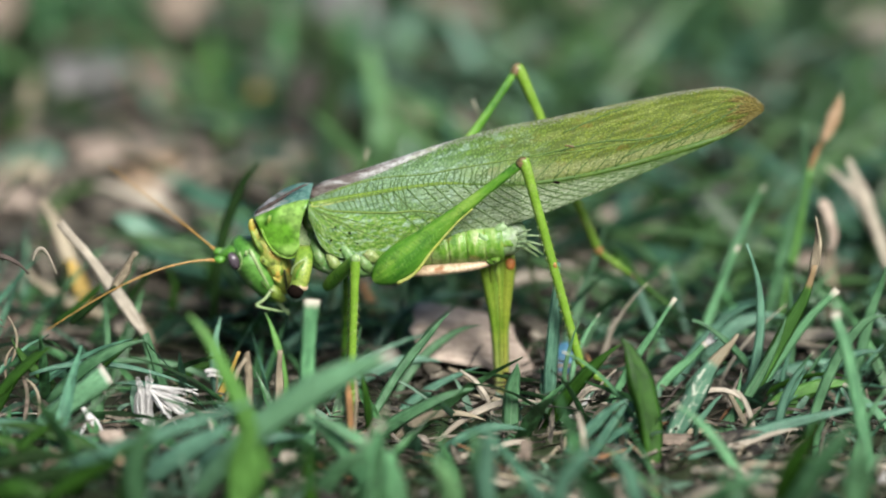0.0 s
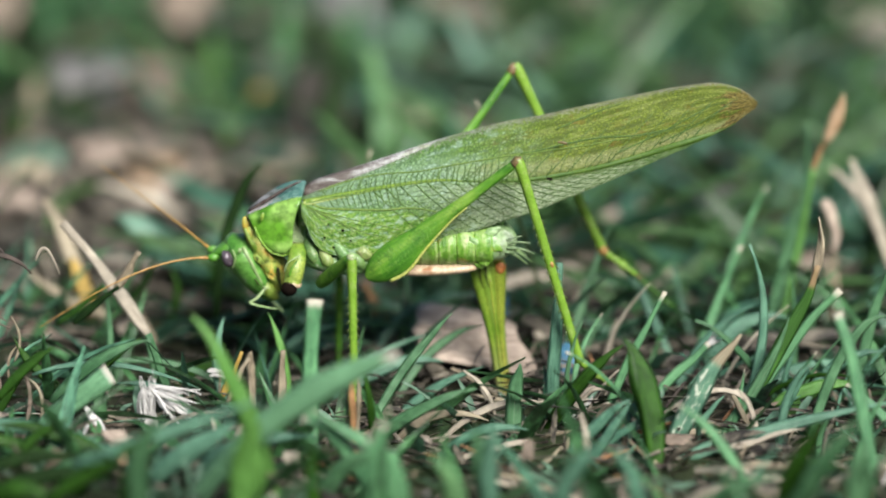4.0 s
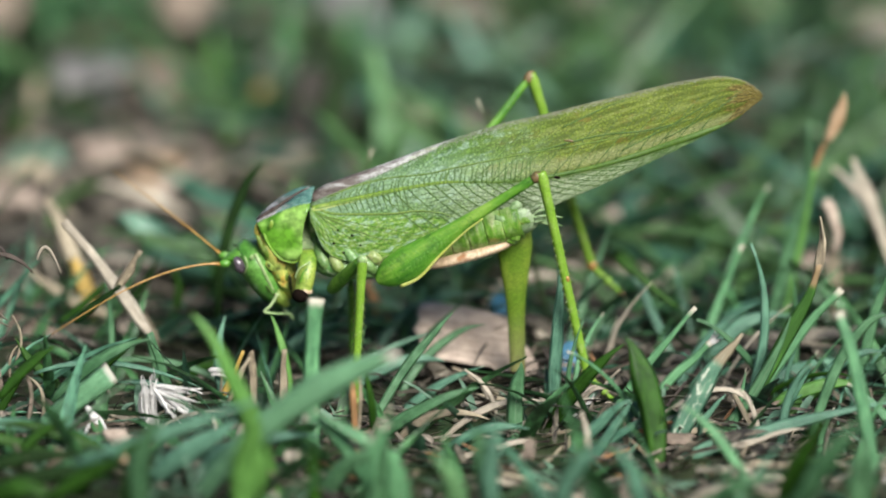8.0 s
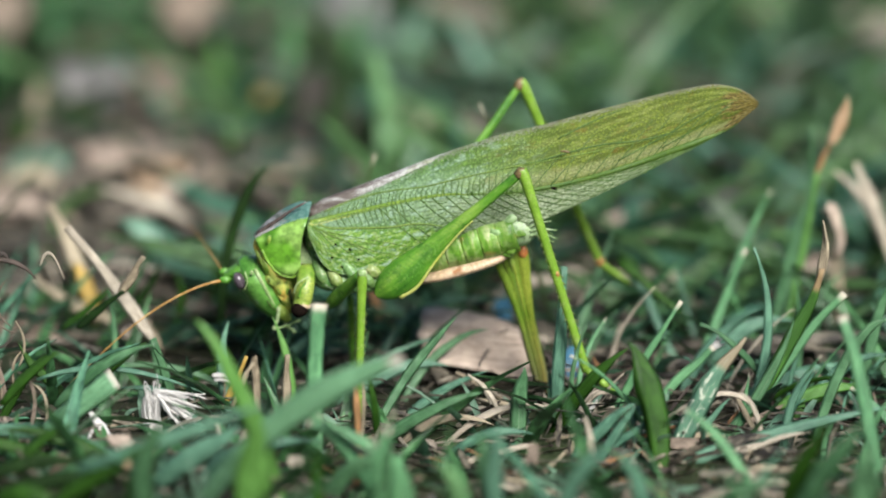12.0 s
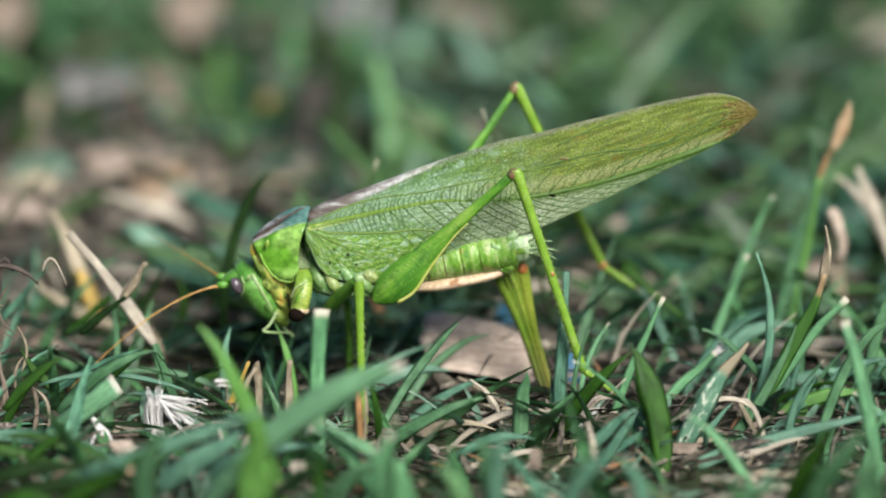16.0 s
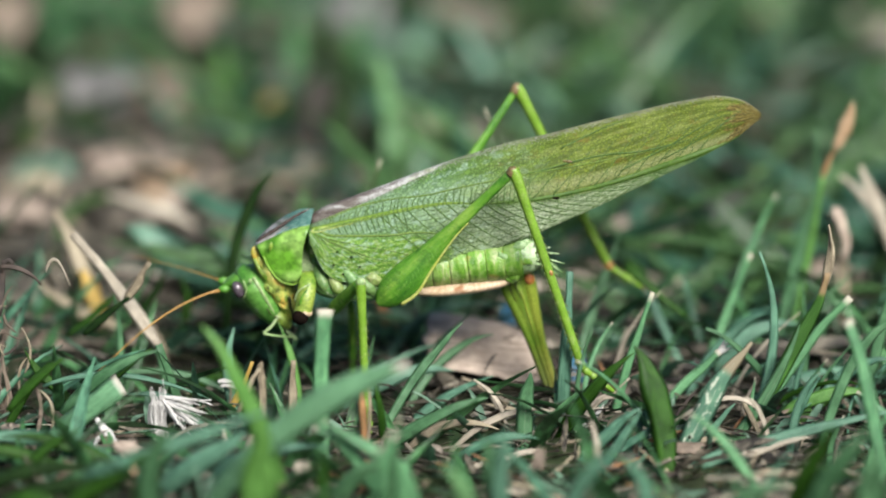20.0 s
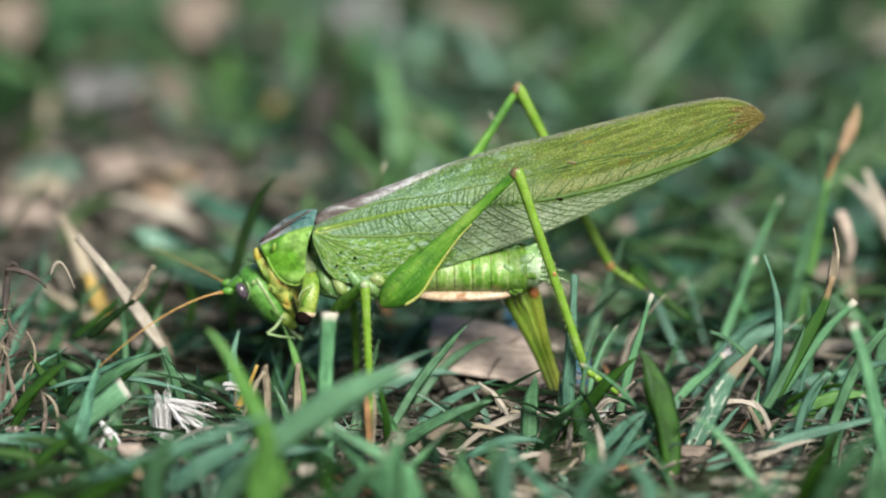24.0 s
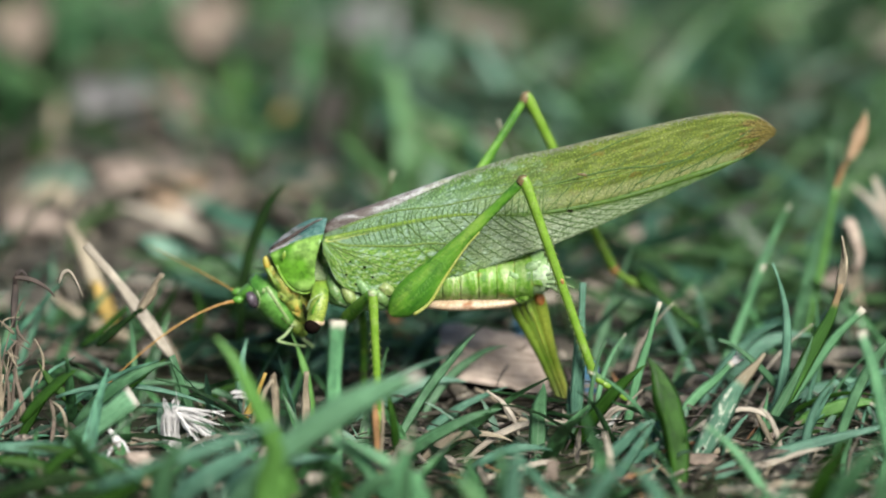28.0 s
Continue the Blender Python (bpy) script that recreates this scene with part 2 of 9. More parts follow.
SKIN_SHADE = femur_material()
SKIN_PALE = skin("skin_pale", (0.2, 0.33, 0.11), (0.34, 0.43, 0.22), spots=(0.48, 0.47, 0.3))
SKIN_YELLOW = skin("skin_yellow", (0.46, 0.44, 0.07), (0.5, 0.31, 0.05), spots=(0.22, 0.36, 0.05), scale=2400, bump=0.5)
def nape_material():
    k = Mat("skin_nape")
    v = k.coords("Object")
    a, b = k.noise(v, 750.0, 3.0), k.noise(v, 1500.0, 3.0)
    col = k.ramp(a, [(0.3, (0.05, 0.06, 0.015)), (0.33, (0.16, 0.26, 0.035)), (0.43, (0.34, 0.42, 0.08)), (0.52, (0.52, 0.48, 0.1)), (0.59, (0.5, 0.29, 0.05)), (0.68, (0.25, 0.38, 0.06))])
    col = k.mix(k.ramp(b, [(0.32, (0.6, 0.6, 0.6)), (0.45, (0, 0, 0))]), col, (0.06, 0.05, 0.015))
    k.bump(b, 0.6, 0.0003)
    return k.done(col, 0.5)


SKIN_NAPE = nape_material()
STUMP = skin("stump_green", (0.15, 0.27, 0.03), (0.3, 0.37, 0.07), spots=(0.1, 0.2, 0.02), scale=1700, bump=0.6)
KEEL = skin("keel_yellow", (0.4, 0.44, 0.08), (0.46, 0.48, 0.16))
BELLY = skin("belly_pale", (0.5, 0.34, 0.2), (0.62, 0.5, 0.36), spots=(0.3, 0.14, 0.06), scale=1200)


def shield_material():
    """Saddle top: dull greyish pink in front, blue-green behind, mottled."""
    k = Mat("shield_top")
    v = k.coords("Object")
    mid, fine = k.noise(v, 700.0, 4.0, 0.7), k.noise(v, 2200.0, 3.0)
    sep = k.n.new("ShaderNodeSeparateXYZ")
    k.link(k.coords("Object", (100, 100, 100)), sep.inputs[0])
    back = k.math("ADD", sep.outputs["X"], k.math("MULTIPLY", k.math("SUBTRACT", mid, 0.5), 1.0))
    teal = k.ramp(fine, [(0.35, (0.035, 0.11, 0.09)), (0.65, (0.12, 0.22, 0.19))])
    dull = k.ramp(mid, [(0.36, (0.05, 0.07, 0.045)), (0.48, (0.2, 0.19, 0.18)), (0.6, (0.42, 0.39, 0.4))])
    col = k.mix(k.ramp(k.math("ADD", back, 1.5), [(0.46, (0, 0, 0)), (0.56, (1, 1, 1))]), dull, teal)
    k.bump(mid, 0.7, 0.0003)
    return k.done(col, 0.4)


SHIELD = shield_material()
FLAP = skin("shield_flap", (0.022, 0.095, 0.004), (0.125, 0.32, 0.025), rough=0.36, scale=360, spots=(0.24, 0.42, 0.09), bump=0.5)


def wing_back_material():
    """Dry rear edge of the folded wings: brown near the saddle, whitish streaks further on."""
    k = Mat("wing_back")
    streak = k.noise(k.turn(k.coords("Object", (120, 900, 900)), 0), 1.6, 4.0, 0.7)
    fine = k.noise(k.coords("Object"), 2600.0, 3.0)
    sep = k.n.new("ShaderNodeSeparateXYZ")
    k.link(k.coords("Object", (90, 90, 90)), sep.inputs[0])
    pos = k.math("ADD", k.math("MULTIPLY", sep.outputs["X"], 0.35), streak)
    col = k.ramp(pos, [(0.22, (0.05, 0.034, 0.03)), (0.36, (0.13, 0.112, 0.1)), (0.46, (0.34, 0.335, 0.325)), (0.6, (0.45, 0.45, 0.44)), (0.8, (0.3, 0.34, 0.22))])
    col = k.mix(k.ramp(fine, [(0.4, (0.6, 0.6, 0.6)), (0.55, (0, 0, 0))]), col, (0.12, 0.1, 0.09))
    k.bump(streak, 0.6, 0.0003)
    return k.done(col, 0.5, spec=0.3)


WING_BACK = wing_back_material()
FLANK = skin("flank", (0.08, 0.17, 0.04), (0.17, 0.28, 0.09), spots=(0.3, 0.34, 0.16), scale=2400, bump=0.5)
HIP = skin("hip", (0.15, 0.25, 0.05), (0.36, 0.36, 0.17), spots=(0.2, 0.32, 0.07), scale=2400, bump=0.5)
STRIPE = skin("cheek_stripe", (0.24, 0.35, 0.13), (0.36, 0.45, 0.22))
EYE_MAT = skin("eye", (0.02, 0.012, 0.016), (0.13, 0.105, 0.125), rough=0.12, scale=2600)
BLACK = skin("stump_black", (0.006, 0.004, 0.003), (0.015, 0.008, 0.005), rough=0.9, sss=0.0, spec=0.05)
ANTENNA = skin("antenna_orange", (0.36, 0.19, 0.04), (0.46, 0.27, 0.08), sss=0.0)
KNEE = skin("knee_rust", (0.1, 0.09, 0.025), (0.26, 0.15, 0.09), sss=0.0)
OVI_GREEN = skin("ovipositor_green", (0.17, 0.33, 0.03), (0.28, 0.41, 0.07), rough=0.3, tail=(0.24, 0.2, 0.1))
OVI_BROWN = skin("ovipositor_brown", (0.1, 0.2, 0.016), (0.2, 0.28, 0.035), rough=0.3, tail=(0.27, 0.2, 0.13))
KNEE_ORANGE = skin("ankle_orange", (0.3, 0.15, 0.04), (0.42, 0.25, 0.08), sss=0.0)
RUST_SPOT = skin("rust_spot", (0.5, 0.14, 0.035), (0.55, 0.27, 0.09), sss=0.0)
SPINE = skin("spine_dark", (0.06, 0.09, 0.02), (0.14, 0.2, 0.04), sss=0.0)
DARKLINE = skin("dark_line", (0.03, 0.035, 0.012), (0.06, 0.06, 0.02), sss=0.0)
WHITISH = skin("skin_whitish", (0.17, 0.36, 0.08), (0.42, 0.53, 0.32), spots=(0.6, 0.64, 0.54), scale=800, bump=0.3)


def wing_material():
    """Tegmen: UV in millimetres along and across; Zone tells how far a place lies from the two main ribs."""
    k = Mat("tegmen")
    sep, zone = k.n.new("ShaderNodeSeparateXYZ"), k.n.new("ShaderNodeSeparateXYZ")
    k.link(k.coords("UV"), sep.inputs[0])
    zmap = k.n.new("ShaderNodeUVMap")
    zmap.uv_map = "Zone"
    k.link(zmap.outputs[0], zone.inputs[0])
    rib, arch = zone.outputs["X"], zone.outputs["Y"]
    grey = lambda v: (v, v, v)
    along = k.math("DIVIDE", sep.outputs["X"], 46.0)
    patch = k.noise(k.coords("UV", (0.25, 0.5, 1)), 1.0, 4.0)
    pos = k.math("ADD", along, k.math("MULTIPLY", k.math("SUBTRACT", patch, 0.5), 0.22))
    tip = k.ramp(along, [(0.3, grey(0)), (0.58, grey(1))])
    root = k.ramp(along, [(0.34, grey(1)), (0.56, grey(0))])
    # ground tone: fresh green at the root, olive yellow beyond the middle
    col = k.ramp(pos, [(0.0, (0.08, 0.24, 0.02)), (0.2, (0.13, 0.3, 0.035)), (0.42, (0.15, 0.29, 0.03)), (0.6, (0.21, 0.3, 0.028)), (0.93, (0.21, 0.27, 0.028))])
    # pale bluish membrane above and below the main rib
    near = k.ramp(k.math("ABSOLUTE", k.math("ADD", rib, 0.02)), [(0.11, grey(1)), (0.28, grey(0.1))])
    wash = k.noise(k.coords("UV", (0.3, 0.5, 1)), 1.6, 4.0)
    col = k.mix(k.math("MULTIPLY", k.math("MULTIPLY", near, root), k.ramp(wash, [(0.35, grey(0.6)), (0.55, grey(1))])), col, (0.48, 0.68, 0.46))
    # whitish membrane under the main rib half way along
    under = k.math("MULTIPLY", k.ramp(rib, [(0.0, grey(0)), (0.05, grey(0.75))]), k.ramp(along, [(0.2, grey(0)), (0.3, grey(1)), (0.6, grey(1)), (0.75, grey(0.3))]))
    col = k.mix(k.math("MULTIPLY", under, k.ramp(wash, [(0.3, grey(0.5)), (0.6, grey(1))])), col, (0.52, 0.62, 0.43))
    # flank part under the arched rib: greener, with soft light streaks
    streaky = k.n.new("ShaderNodeMapping")
    streaky.inputs["Rotation"].default_value = (0, 0, radians(-26))
    streaky.inputs["Scale"].default_value = (0.9, 2.0, 1)
    k.link(k.coords("UV"), streaky.inputs["Vector"])
    folds = k.noise(streaky.outputs["Vector"], 1.5, 6.0, 0.7)
    flank = k.math("MULTIPLY", k.ramp(arch, [(0.0, grey(0)), (0.06, grey(1))]), k.ramp(along, [(0.28, grey(1)), (0.46, grey(0))]))
    col = k.mix(flank, col, k.ramp(folds, [(0.38, (0.045, 0.16, 0.008)), (0.47, (0.16, 0.37, 0.025)), (0.56, (0.4, 0.58, 0.13)), (0.66, (0.52, 0.64, 0.4))]))
    # net of small cells, bent out of order
    bent = k.n.new("ShaderNodeVectorMath")
    nz = k.node("ShaderNodeTexNoise", Scale=1.1, Detail=3.0)
    k.link(k.coords("UV"), nz.inputs["Vector"])
    amp = k.n.new("ShaderNodeVectorMath")
    amp.operation = "SCALE"
    amp.inputs["Scale"].default_value = 1.3
    k.link(nz.outputs["Color"], amp.inputs[0])
    k.link(k.turn(k.coords("UV", (2.7, 3.0, 1))), bent.inputs[0])
    k.link(amp.outputs[0], bent.inputs[1])
    cells = k.node("ShaderNodeTexVoronoi", Scale=1.0)
    cells.feature = "DISTANCE_TO_EDGE"
    cells.inputs["Randomness"].default_value = 0.8
    k.link(bent.outputs[0], cells.inputs["Vector"])
    small = k.node("ShaderNodeTexVoronoi", Scale=2.6)
    small.feature = "DISTANCE_TO_EDGE"
    k.link(bent.outputs[0], small.inputs["Vector"])
    net = k.math("MULTIPLY", k.ramp(cells.outputs["Distance"], [(0.05, grey(0.85)), (0.24, grey(0))]), k.ramp(wash, [(0.35, grey(0.6)), (0.6, grey(1))]))
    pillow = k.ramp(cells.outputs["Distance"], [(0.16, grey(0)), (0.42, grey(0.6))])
    net2 = k.ramp(small.outputs["Distance"], [(0.06, grey(0.5)), (0.26, grey(0))])
    # light grains and grime of the outer half
    grain = k.noise(k.coords("UV", (2.2, 2.2, 1)), 2.4, 3.0, 0.75)
    col = k.mix(k.ramp(grain, [(0.52, grey(0)), (0.64, grey(0.75))]), col, k.mix(tip, (0.27, 0.41, 0.14), (0.33, 0.39, 0.1)))
    col = k.mix(k.ramp(grain, [(0.3, grey(0.6)), (0.44, grey(0))]), col, (0.075, 0.11, 0.015))
    streak = k.noise(k.coords("UV", (0.13, 1.1, 1)), 1.7, 4.0)
    col = k.mix(k.math("MULTIPLY", k.ramp(streak, [(0.49, grey(0)), (0.58, grey(0.8))]), tip), col, (0.07, 0.1, 0.006))
    col = k.mix(k.math("MULTIPLY", k.ramp(streak, [(0.38, grey(0.75)), (0.48, grey(0))]), tip), col, (0.36, 0.41, 0.12))
    lines = k.mix(1.0, net, net2, "LIGHTEN")
    lines = k.mix(k.math("MULTIPLY", flank, 0.35), lines, (0, 0, 0))
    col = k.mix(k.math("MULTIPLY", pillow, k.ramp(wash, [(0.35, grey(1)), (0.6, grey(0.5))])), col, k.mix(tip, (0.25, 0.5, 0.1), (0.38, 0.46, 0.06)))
    # glossy whitish sheen of the root half, painted into the colour
    painted_sheen = k.math("MULTIPLY", k.ramp(k.noise(k.coords("UV", (0.5, 1.2, 1)), 1.3, 5.0, 0.7), [(0.52, grey(0)), (0.6, grey(0.75))]), root)
    col = k.mix(painted_sheen, col, (0.5, 0.68, 0.54))
    col = k.mix(lines, col, k.mix(tip, (0.018, 0.075, 0.007), (0.055, 0.085, 0.006)))
    rust = k.noise(k.coords("UV", (0.3, 0.6, 1)), 1.5, 5.0, 0.7)
    col = k.mix(k.math("MULTIPLY", k.ramp(rust, [(0.56, grey(0)), (0.68, grey(0.8))]), tip), col, (0.15, 0.11, 0.012))
    # paler strips along the rib in the outer half, pale lower hem
    strip = k.math("MULTIPLY", k.ramp(k.math("ABSOLUTE", k.math("ADD", rib, 0.1)), [(0.03, grey(0.7)), (0.1, grey(0))]), tip)
    col = k.mix(k.math("MULTIPLY", strip, k.ramp(grain, [(0.35, grey(0.2)), (0.6, grey(1))])), col, (0.46, 0.48, 0.23))
    hem = k.math("MULTIPLY", k.ramp(rib, [(0.03, grey(0)), (0.08, grey(0.9))]), k.ramp(along, [(0.3, grey(0)), (0.5, grey(1))]))
    col = k.mix(k.math("MULTIPLY", hem, k.ramp(grain, [(0.38, grey(0.25)), (0.6, grey(1))])), col, (0.62, 0.71, 0.52))
    col = k.mix(k.math("MULTIPLY", lines, k.math("MULTIPLY", k.math("MAXIMUM", hem, strip), 0.55)), col, (0.06, 0.1, 0.03))
    # torn brown end and dusty upper edge
    far = k.math("MULTIPLY", k.math("GREATER_THAN", k.math("ADD", along, k.math("MULTIPLY", rust, 0.3)), 1.09), 0.85)
    col = k.mix(far, col, k.ramp(k.noise(k.coords("UV", (2, 2, 1)), 1.2, 3.0), [(0.4, (0.05, 0.032, 0.008)), (0.52, (0.16, 0.11, 0.02)), (0.66, (0.33, 0.29, 0.11))]))
    dust = k.noise(k.coords("UV", (2.5, 4.5, 1)), 1.6, 4.0)
    edge = k.math("MULTIPLY", k.math("LESS_THAN", k.math("ADD", sep.outputs["Y"], k.math("MULTIPLY", dust, 3.4)), 2.0), 0.6)
    col = k.mix(edge, col, k.ramp(grain, [(0.4, (0.14, 0.13, 0.09)), (0.6, (0.42, 0.42, 0.38))]))
    k.bump(k.mix(0.3, k.mix(0.5, pillow, (0, 0, 0)), grain), 1.0, 0.0003)
    return k.done(col, 0.42, through=0.3, spec=0.32)


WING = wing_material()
RIB_YELLOW = skin("rib_yellow_green", (0.105, 0.2, 0.018), (0.18, 0.27, 0.03), sss=0.0, rough=0.55)
RIB_DARK = skin("rib_dark", (0.04, 0.1, 0.008), (0.075, 0.14, 0.012), sss=0.0, rough=0.6)


def segment_material():
    """Abdomen skin: soft upright folds of fresh and pale green, a few brownish streaks."""
    k = Mat("skin_segment")
    fold = k.noise(k.coords("Object", (1400, 260, 320)), 1.0, 4.0, 0.65)
    blot, fine = k.noise(k.coords("Object"), 480.0, 3.0), k.noise(k.coords("Object"), 2400.0, 3.0)
    col = k.ramp(fold, [(0.34, (0.06, 0.17, 0.012)), (0.46, (0.12, 0.27, 0.025)), (0.56, (0.19, 0.33, 0.06)), (0.66, (0.33, 0.38, 0.17))])
    col = k.mix(k.ramp(blot, [(0.48, (0, 0, 0)), (0.62, (0.7, 0.7, 0.7))]), col, (0.28, 0.39, 0.14))
    col = k.mix(k.ramp(blot, [(0.3, (0.6, 0.6, 0.6)), (0.37, (0, 0, 0))]), col, (0.3, 0.24, 0.06))
    col = k.mix(k.ramp(fine, [(0.36, (0.4, 0.4, 0.4)), (0.5, (0, 0, 0))]), col, (0.05, 0.14, 0.012))
    k.bump(k.mix(0.5, fold, fine), 0.7, 0.0003)
    return k.done(col, 0.38, sss=0.05)


SEGMENT = segment_material()
SEAM = skin("seam_yellow", (0.3, 0.32, 0.08), (0.4, 0.34, 0.14), sss=0.0)
LOBE = skin("flank_lobe", (0.08, 0.2, 0.045), (0.19, 0.32, 0.12), spots=(0.34, 0.42, 0.26), scale=1700, bump=0.5)
OVI_YELLOW = skin("ovipositor_yellow", (0.17, 0.25, 0.022), (0.28, 0.33, 0.045), rough=0.3, tail=(0.34, 0.22, 0.1))
VEIN = skin("vein_green", (0.1, 0.18, 0.025), (0.16, 0.24, 0.04), sss=0.0, rough=0.6)
VEIN_DARK = skin("vein_dark", (0.045, 0.105, 0.015), (0.085, 0.16, 0.03), sss=0.0, rough=0.6)


# ---- mesh helpers ----
def mesh_from(name, verts, faces, mat, uvs=None):
    me = bpy.data.meshes.new(name)
    me.from_pydata([tuple(c * MM for c in v) for v in verts], [], faces)
    if uvs is not None:
        layer = me.uv_layers.new(name="UVMap")
        idx = np.zeros(len(me.loops), dtype=np.int32)
        me.loops.foreach_get("vertex_index", idx)
        layer.data.foreach_set("uv", np.asarray(uvs, dtype=np.float32)[idx].ravel())
    me.shade_smooth()
    me.materials.append(mat)
    return me


def part(name, me, parent, label=""):
    """One mesh object under a thing or a part."""
    ob = new(name, me)
    ob.parent = parent
    if label:
        tagged(ob, label)
    return ob


def at(x, y, z, rx=0.0, ry=0.0, rz=0.0):
    """A pose from millimetres and degrees."""
    return pose(x * MM, y * MM, z * MM, rx, ry, rz)


def curve3(p0, p1, p2, s):
    """A bend that starts at p0, passes p1 half way and ends at p2."""
    c = [2 * b - (a + d) / 2 for a, b, d in zip(p0, p1, p2)]
    return Vector([(1 - s) ** 2 * a + 2 * s * (1 - s) * m + s * s * d for a, m, d in zip(p0, c, p2)])


def smooth_line(points, n):
    """n points along a smooth line through the given ones."""
    pts = [Vector(p) for p in points]
    pts = [2 * pts[0] - pts[1]] + pts + [2 * pts[-1] - pts[-2]]
    out = []
    for i in range(n):
        f = i / (n - 1) * (len(pts) - 3)
        j = min(int(f), len(pts) - 4)
        u = f - j
        a, b, c, d = pts[j:j + 4]
        out.append(0.5 * (2 * b + (c - a) * u + (2 * a - 5 * b + 4 * c - d) * u * u + (3 * b - a - 3 * c + d) * u ** 3))
    return out


def tube(points, radii, sides=8, flat=1.0, side=(0, 1, 0)):
    """Verts and faces of a closed tube through points; flat squeezes it along the side axis."""
    verts, faces = [], []
    n = len(points)
    side = Vector(side)
    for i, p in enumerate(points):
        p = Vector(p)
        tan = (Vector(points[min(i + 1, n - 1)]) - Vector(points[max(i - 1, 0)])).normalized()
        a = (side - tan * side.dot(tan)).normalized()
        b = tan.cross(a)
        for k in range(sides):
            w = 2 * math.pi * k / sides
            verts.append(p + (a * math.cos(w) * flat + b * math.sin(w)) * radii[i])
    for i in range(n - 1):
        for k in range(sides):
            q = (k + 1) % sides
            faces.append((i * sides + k, i * sides + q, (i + 1) * sides + q, (i + 1) * sides + k))
    faces.append(tuple(reversed(range(sides))))
    faces.append(tuple(range((n - 1) * sides, n * sides)))
    return verts, faces


def loft(stations, sides=18, n=24):
    """A rounded body through stations (x, y, z, half width across, half height)."""
    line = smooth_line([s[:3] for s in stations], n)
    size = smooth_line([(s[3], s[4], 0) for s in stations], n)
    verts, faces = [], []
    for i, p in enumerate(line):
        tan = (line[min(i + 1, n - 1)] - line[max(i - 1, 0)]).normalized()
        a = Vector((0, 1, 0))
        b = tan.cross(a).normalized()
        for k in range(sides):
            w = 2 * math.pi * k / sides
            verts.append(p + a * math.cos(w) * max(size[i][0], 0.02) + b * math.sin(w) * max(size[i][1], 0.02))
    for i in range(n - 1):
        for k in range(sides):
            q = (k + 1) % sides
            faces.append((i * sides + k, i * sides + q, (i + 1) * sides + q, (i + 1) * sides + k))
    faces.append(tuple(reversed(range(sides))))
    faces.append(tuple(range((n - 1) * sides, n * sides)))
    return verts, faces


def relief(x, y):
    """Height of the soil in millimetres."""
    near = 1.0 / (1.0 + (math.hypot(x, y) / 900.0) ** 2)
    return near * (2.2 * noise.noise((x / 32.0, y / 32.0, 0.3)) + 0.9 * noise.noise((x / 9.0, y / 9.0, 4.0)))


def blade_mesh(p0, p1, p2, w, tipw=0.06, fold=0.25, twist=0.0, segs=12, mat=None, belly=0.35, name="grass_blade"):
    """A leaf of grass: a tapered, folded strip with thickness along the bend p0, p1, p2."""
    verts, faces, uvs = [], [], []
    for i in range(segs + 1):
        s = i / segs
        p = curve3(p0, p1, p2, s)
        tan = (curve3(p0, p1, p2, min(s + 0.02, 1)) - curve3(p0, p1, p2, max(s - 0.02, 0))).normalized()
        view = Vector((0.25, -1, 0.35)).normalized()
        across = tan.cross(view).normalized()
        nor = across.cross(tan).normalized()
        a = radians(twist) * (s - 0.3)
        across, nor = across * math.cos(a) + nor * math.sin(a), nor * math.cos(a) - across * math.sin(a)
        if s < belly:
            h = w * (0.55 + 0.45 * math.sin(s / belly * math.pi / 2)) / 2
        else:
            h = w * max(tipw, (1 - ((s - belly) / (1 - belly)) ** 2.2)) / 2
        h *= 1 + 0.16 * noise.noise((s * 5.0, p0[0], p0[1]))
        p = p + across * (0.22 * w * noise.noise((s * 3.5 + 9, p0[1], p0[0])) * s)
        th = 0.09 + 0.05 * w * (1 - s)
        for off, up, u in ((-h, 0, 0.0), (-h * 0.5, fold * h * 0.55 + th, 0.25), (0, th * 0.6, 0.5), (h * 0.5, fold * h * 0.55 + th, 0.75), (h, 0, 1.0), (0, -fold * h * 0.4 - th, 0.5)):
            verts.append(p + across * off + nor * up)
            uvs.append((u, s))
    for i in range(segs):
        for k in range(6):
            q = (k + 1) % 6
            faces.append((i * 6 + k, i * 6 + q, i * 6 + 6 + q, i * 6 + 6 + k))
    faces.append((5, 4, 3, 2, 1, 0))
    faces.append(tuple(segs * 6 + k for k in range(6)))
    return mesh_from(name, verts, faces, mat, uvs)


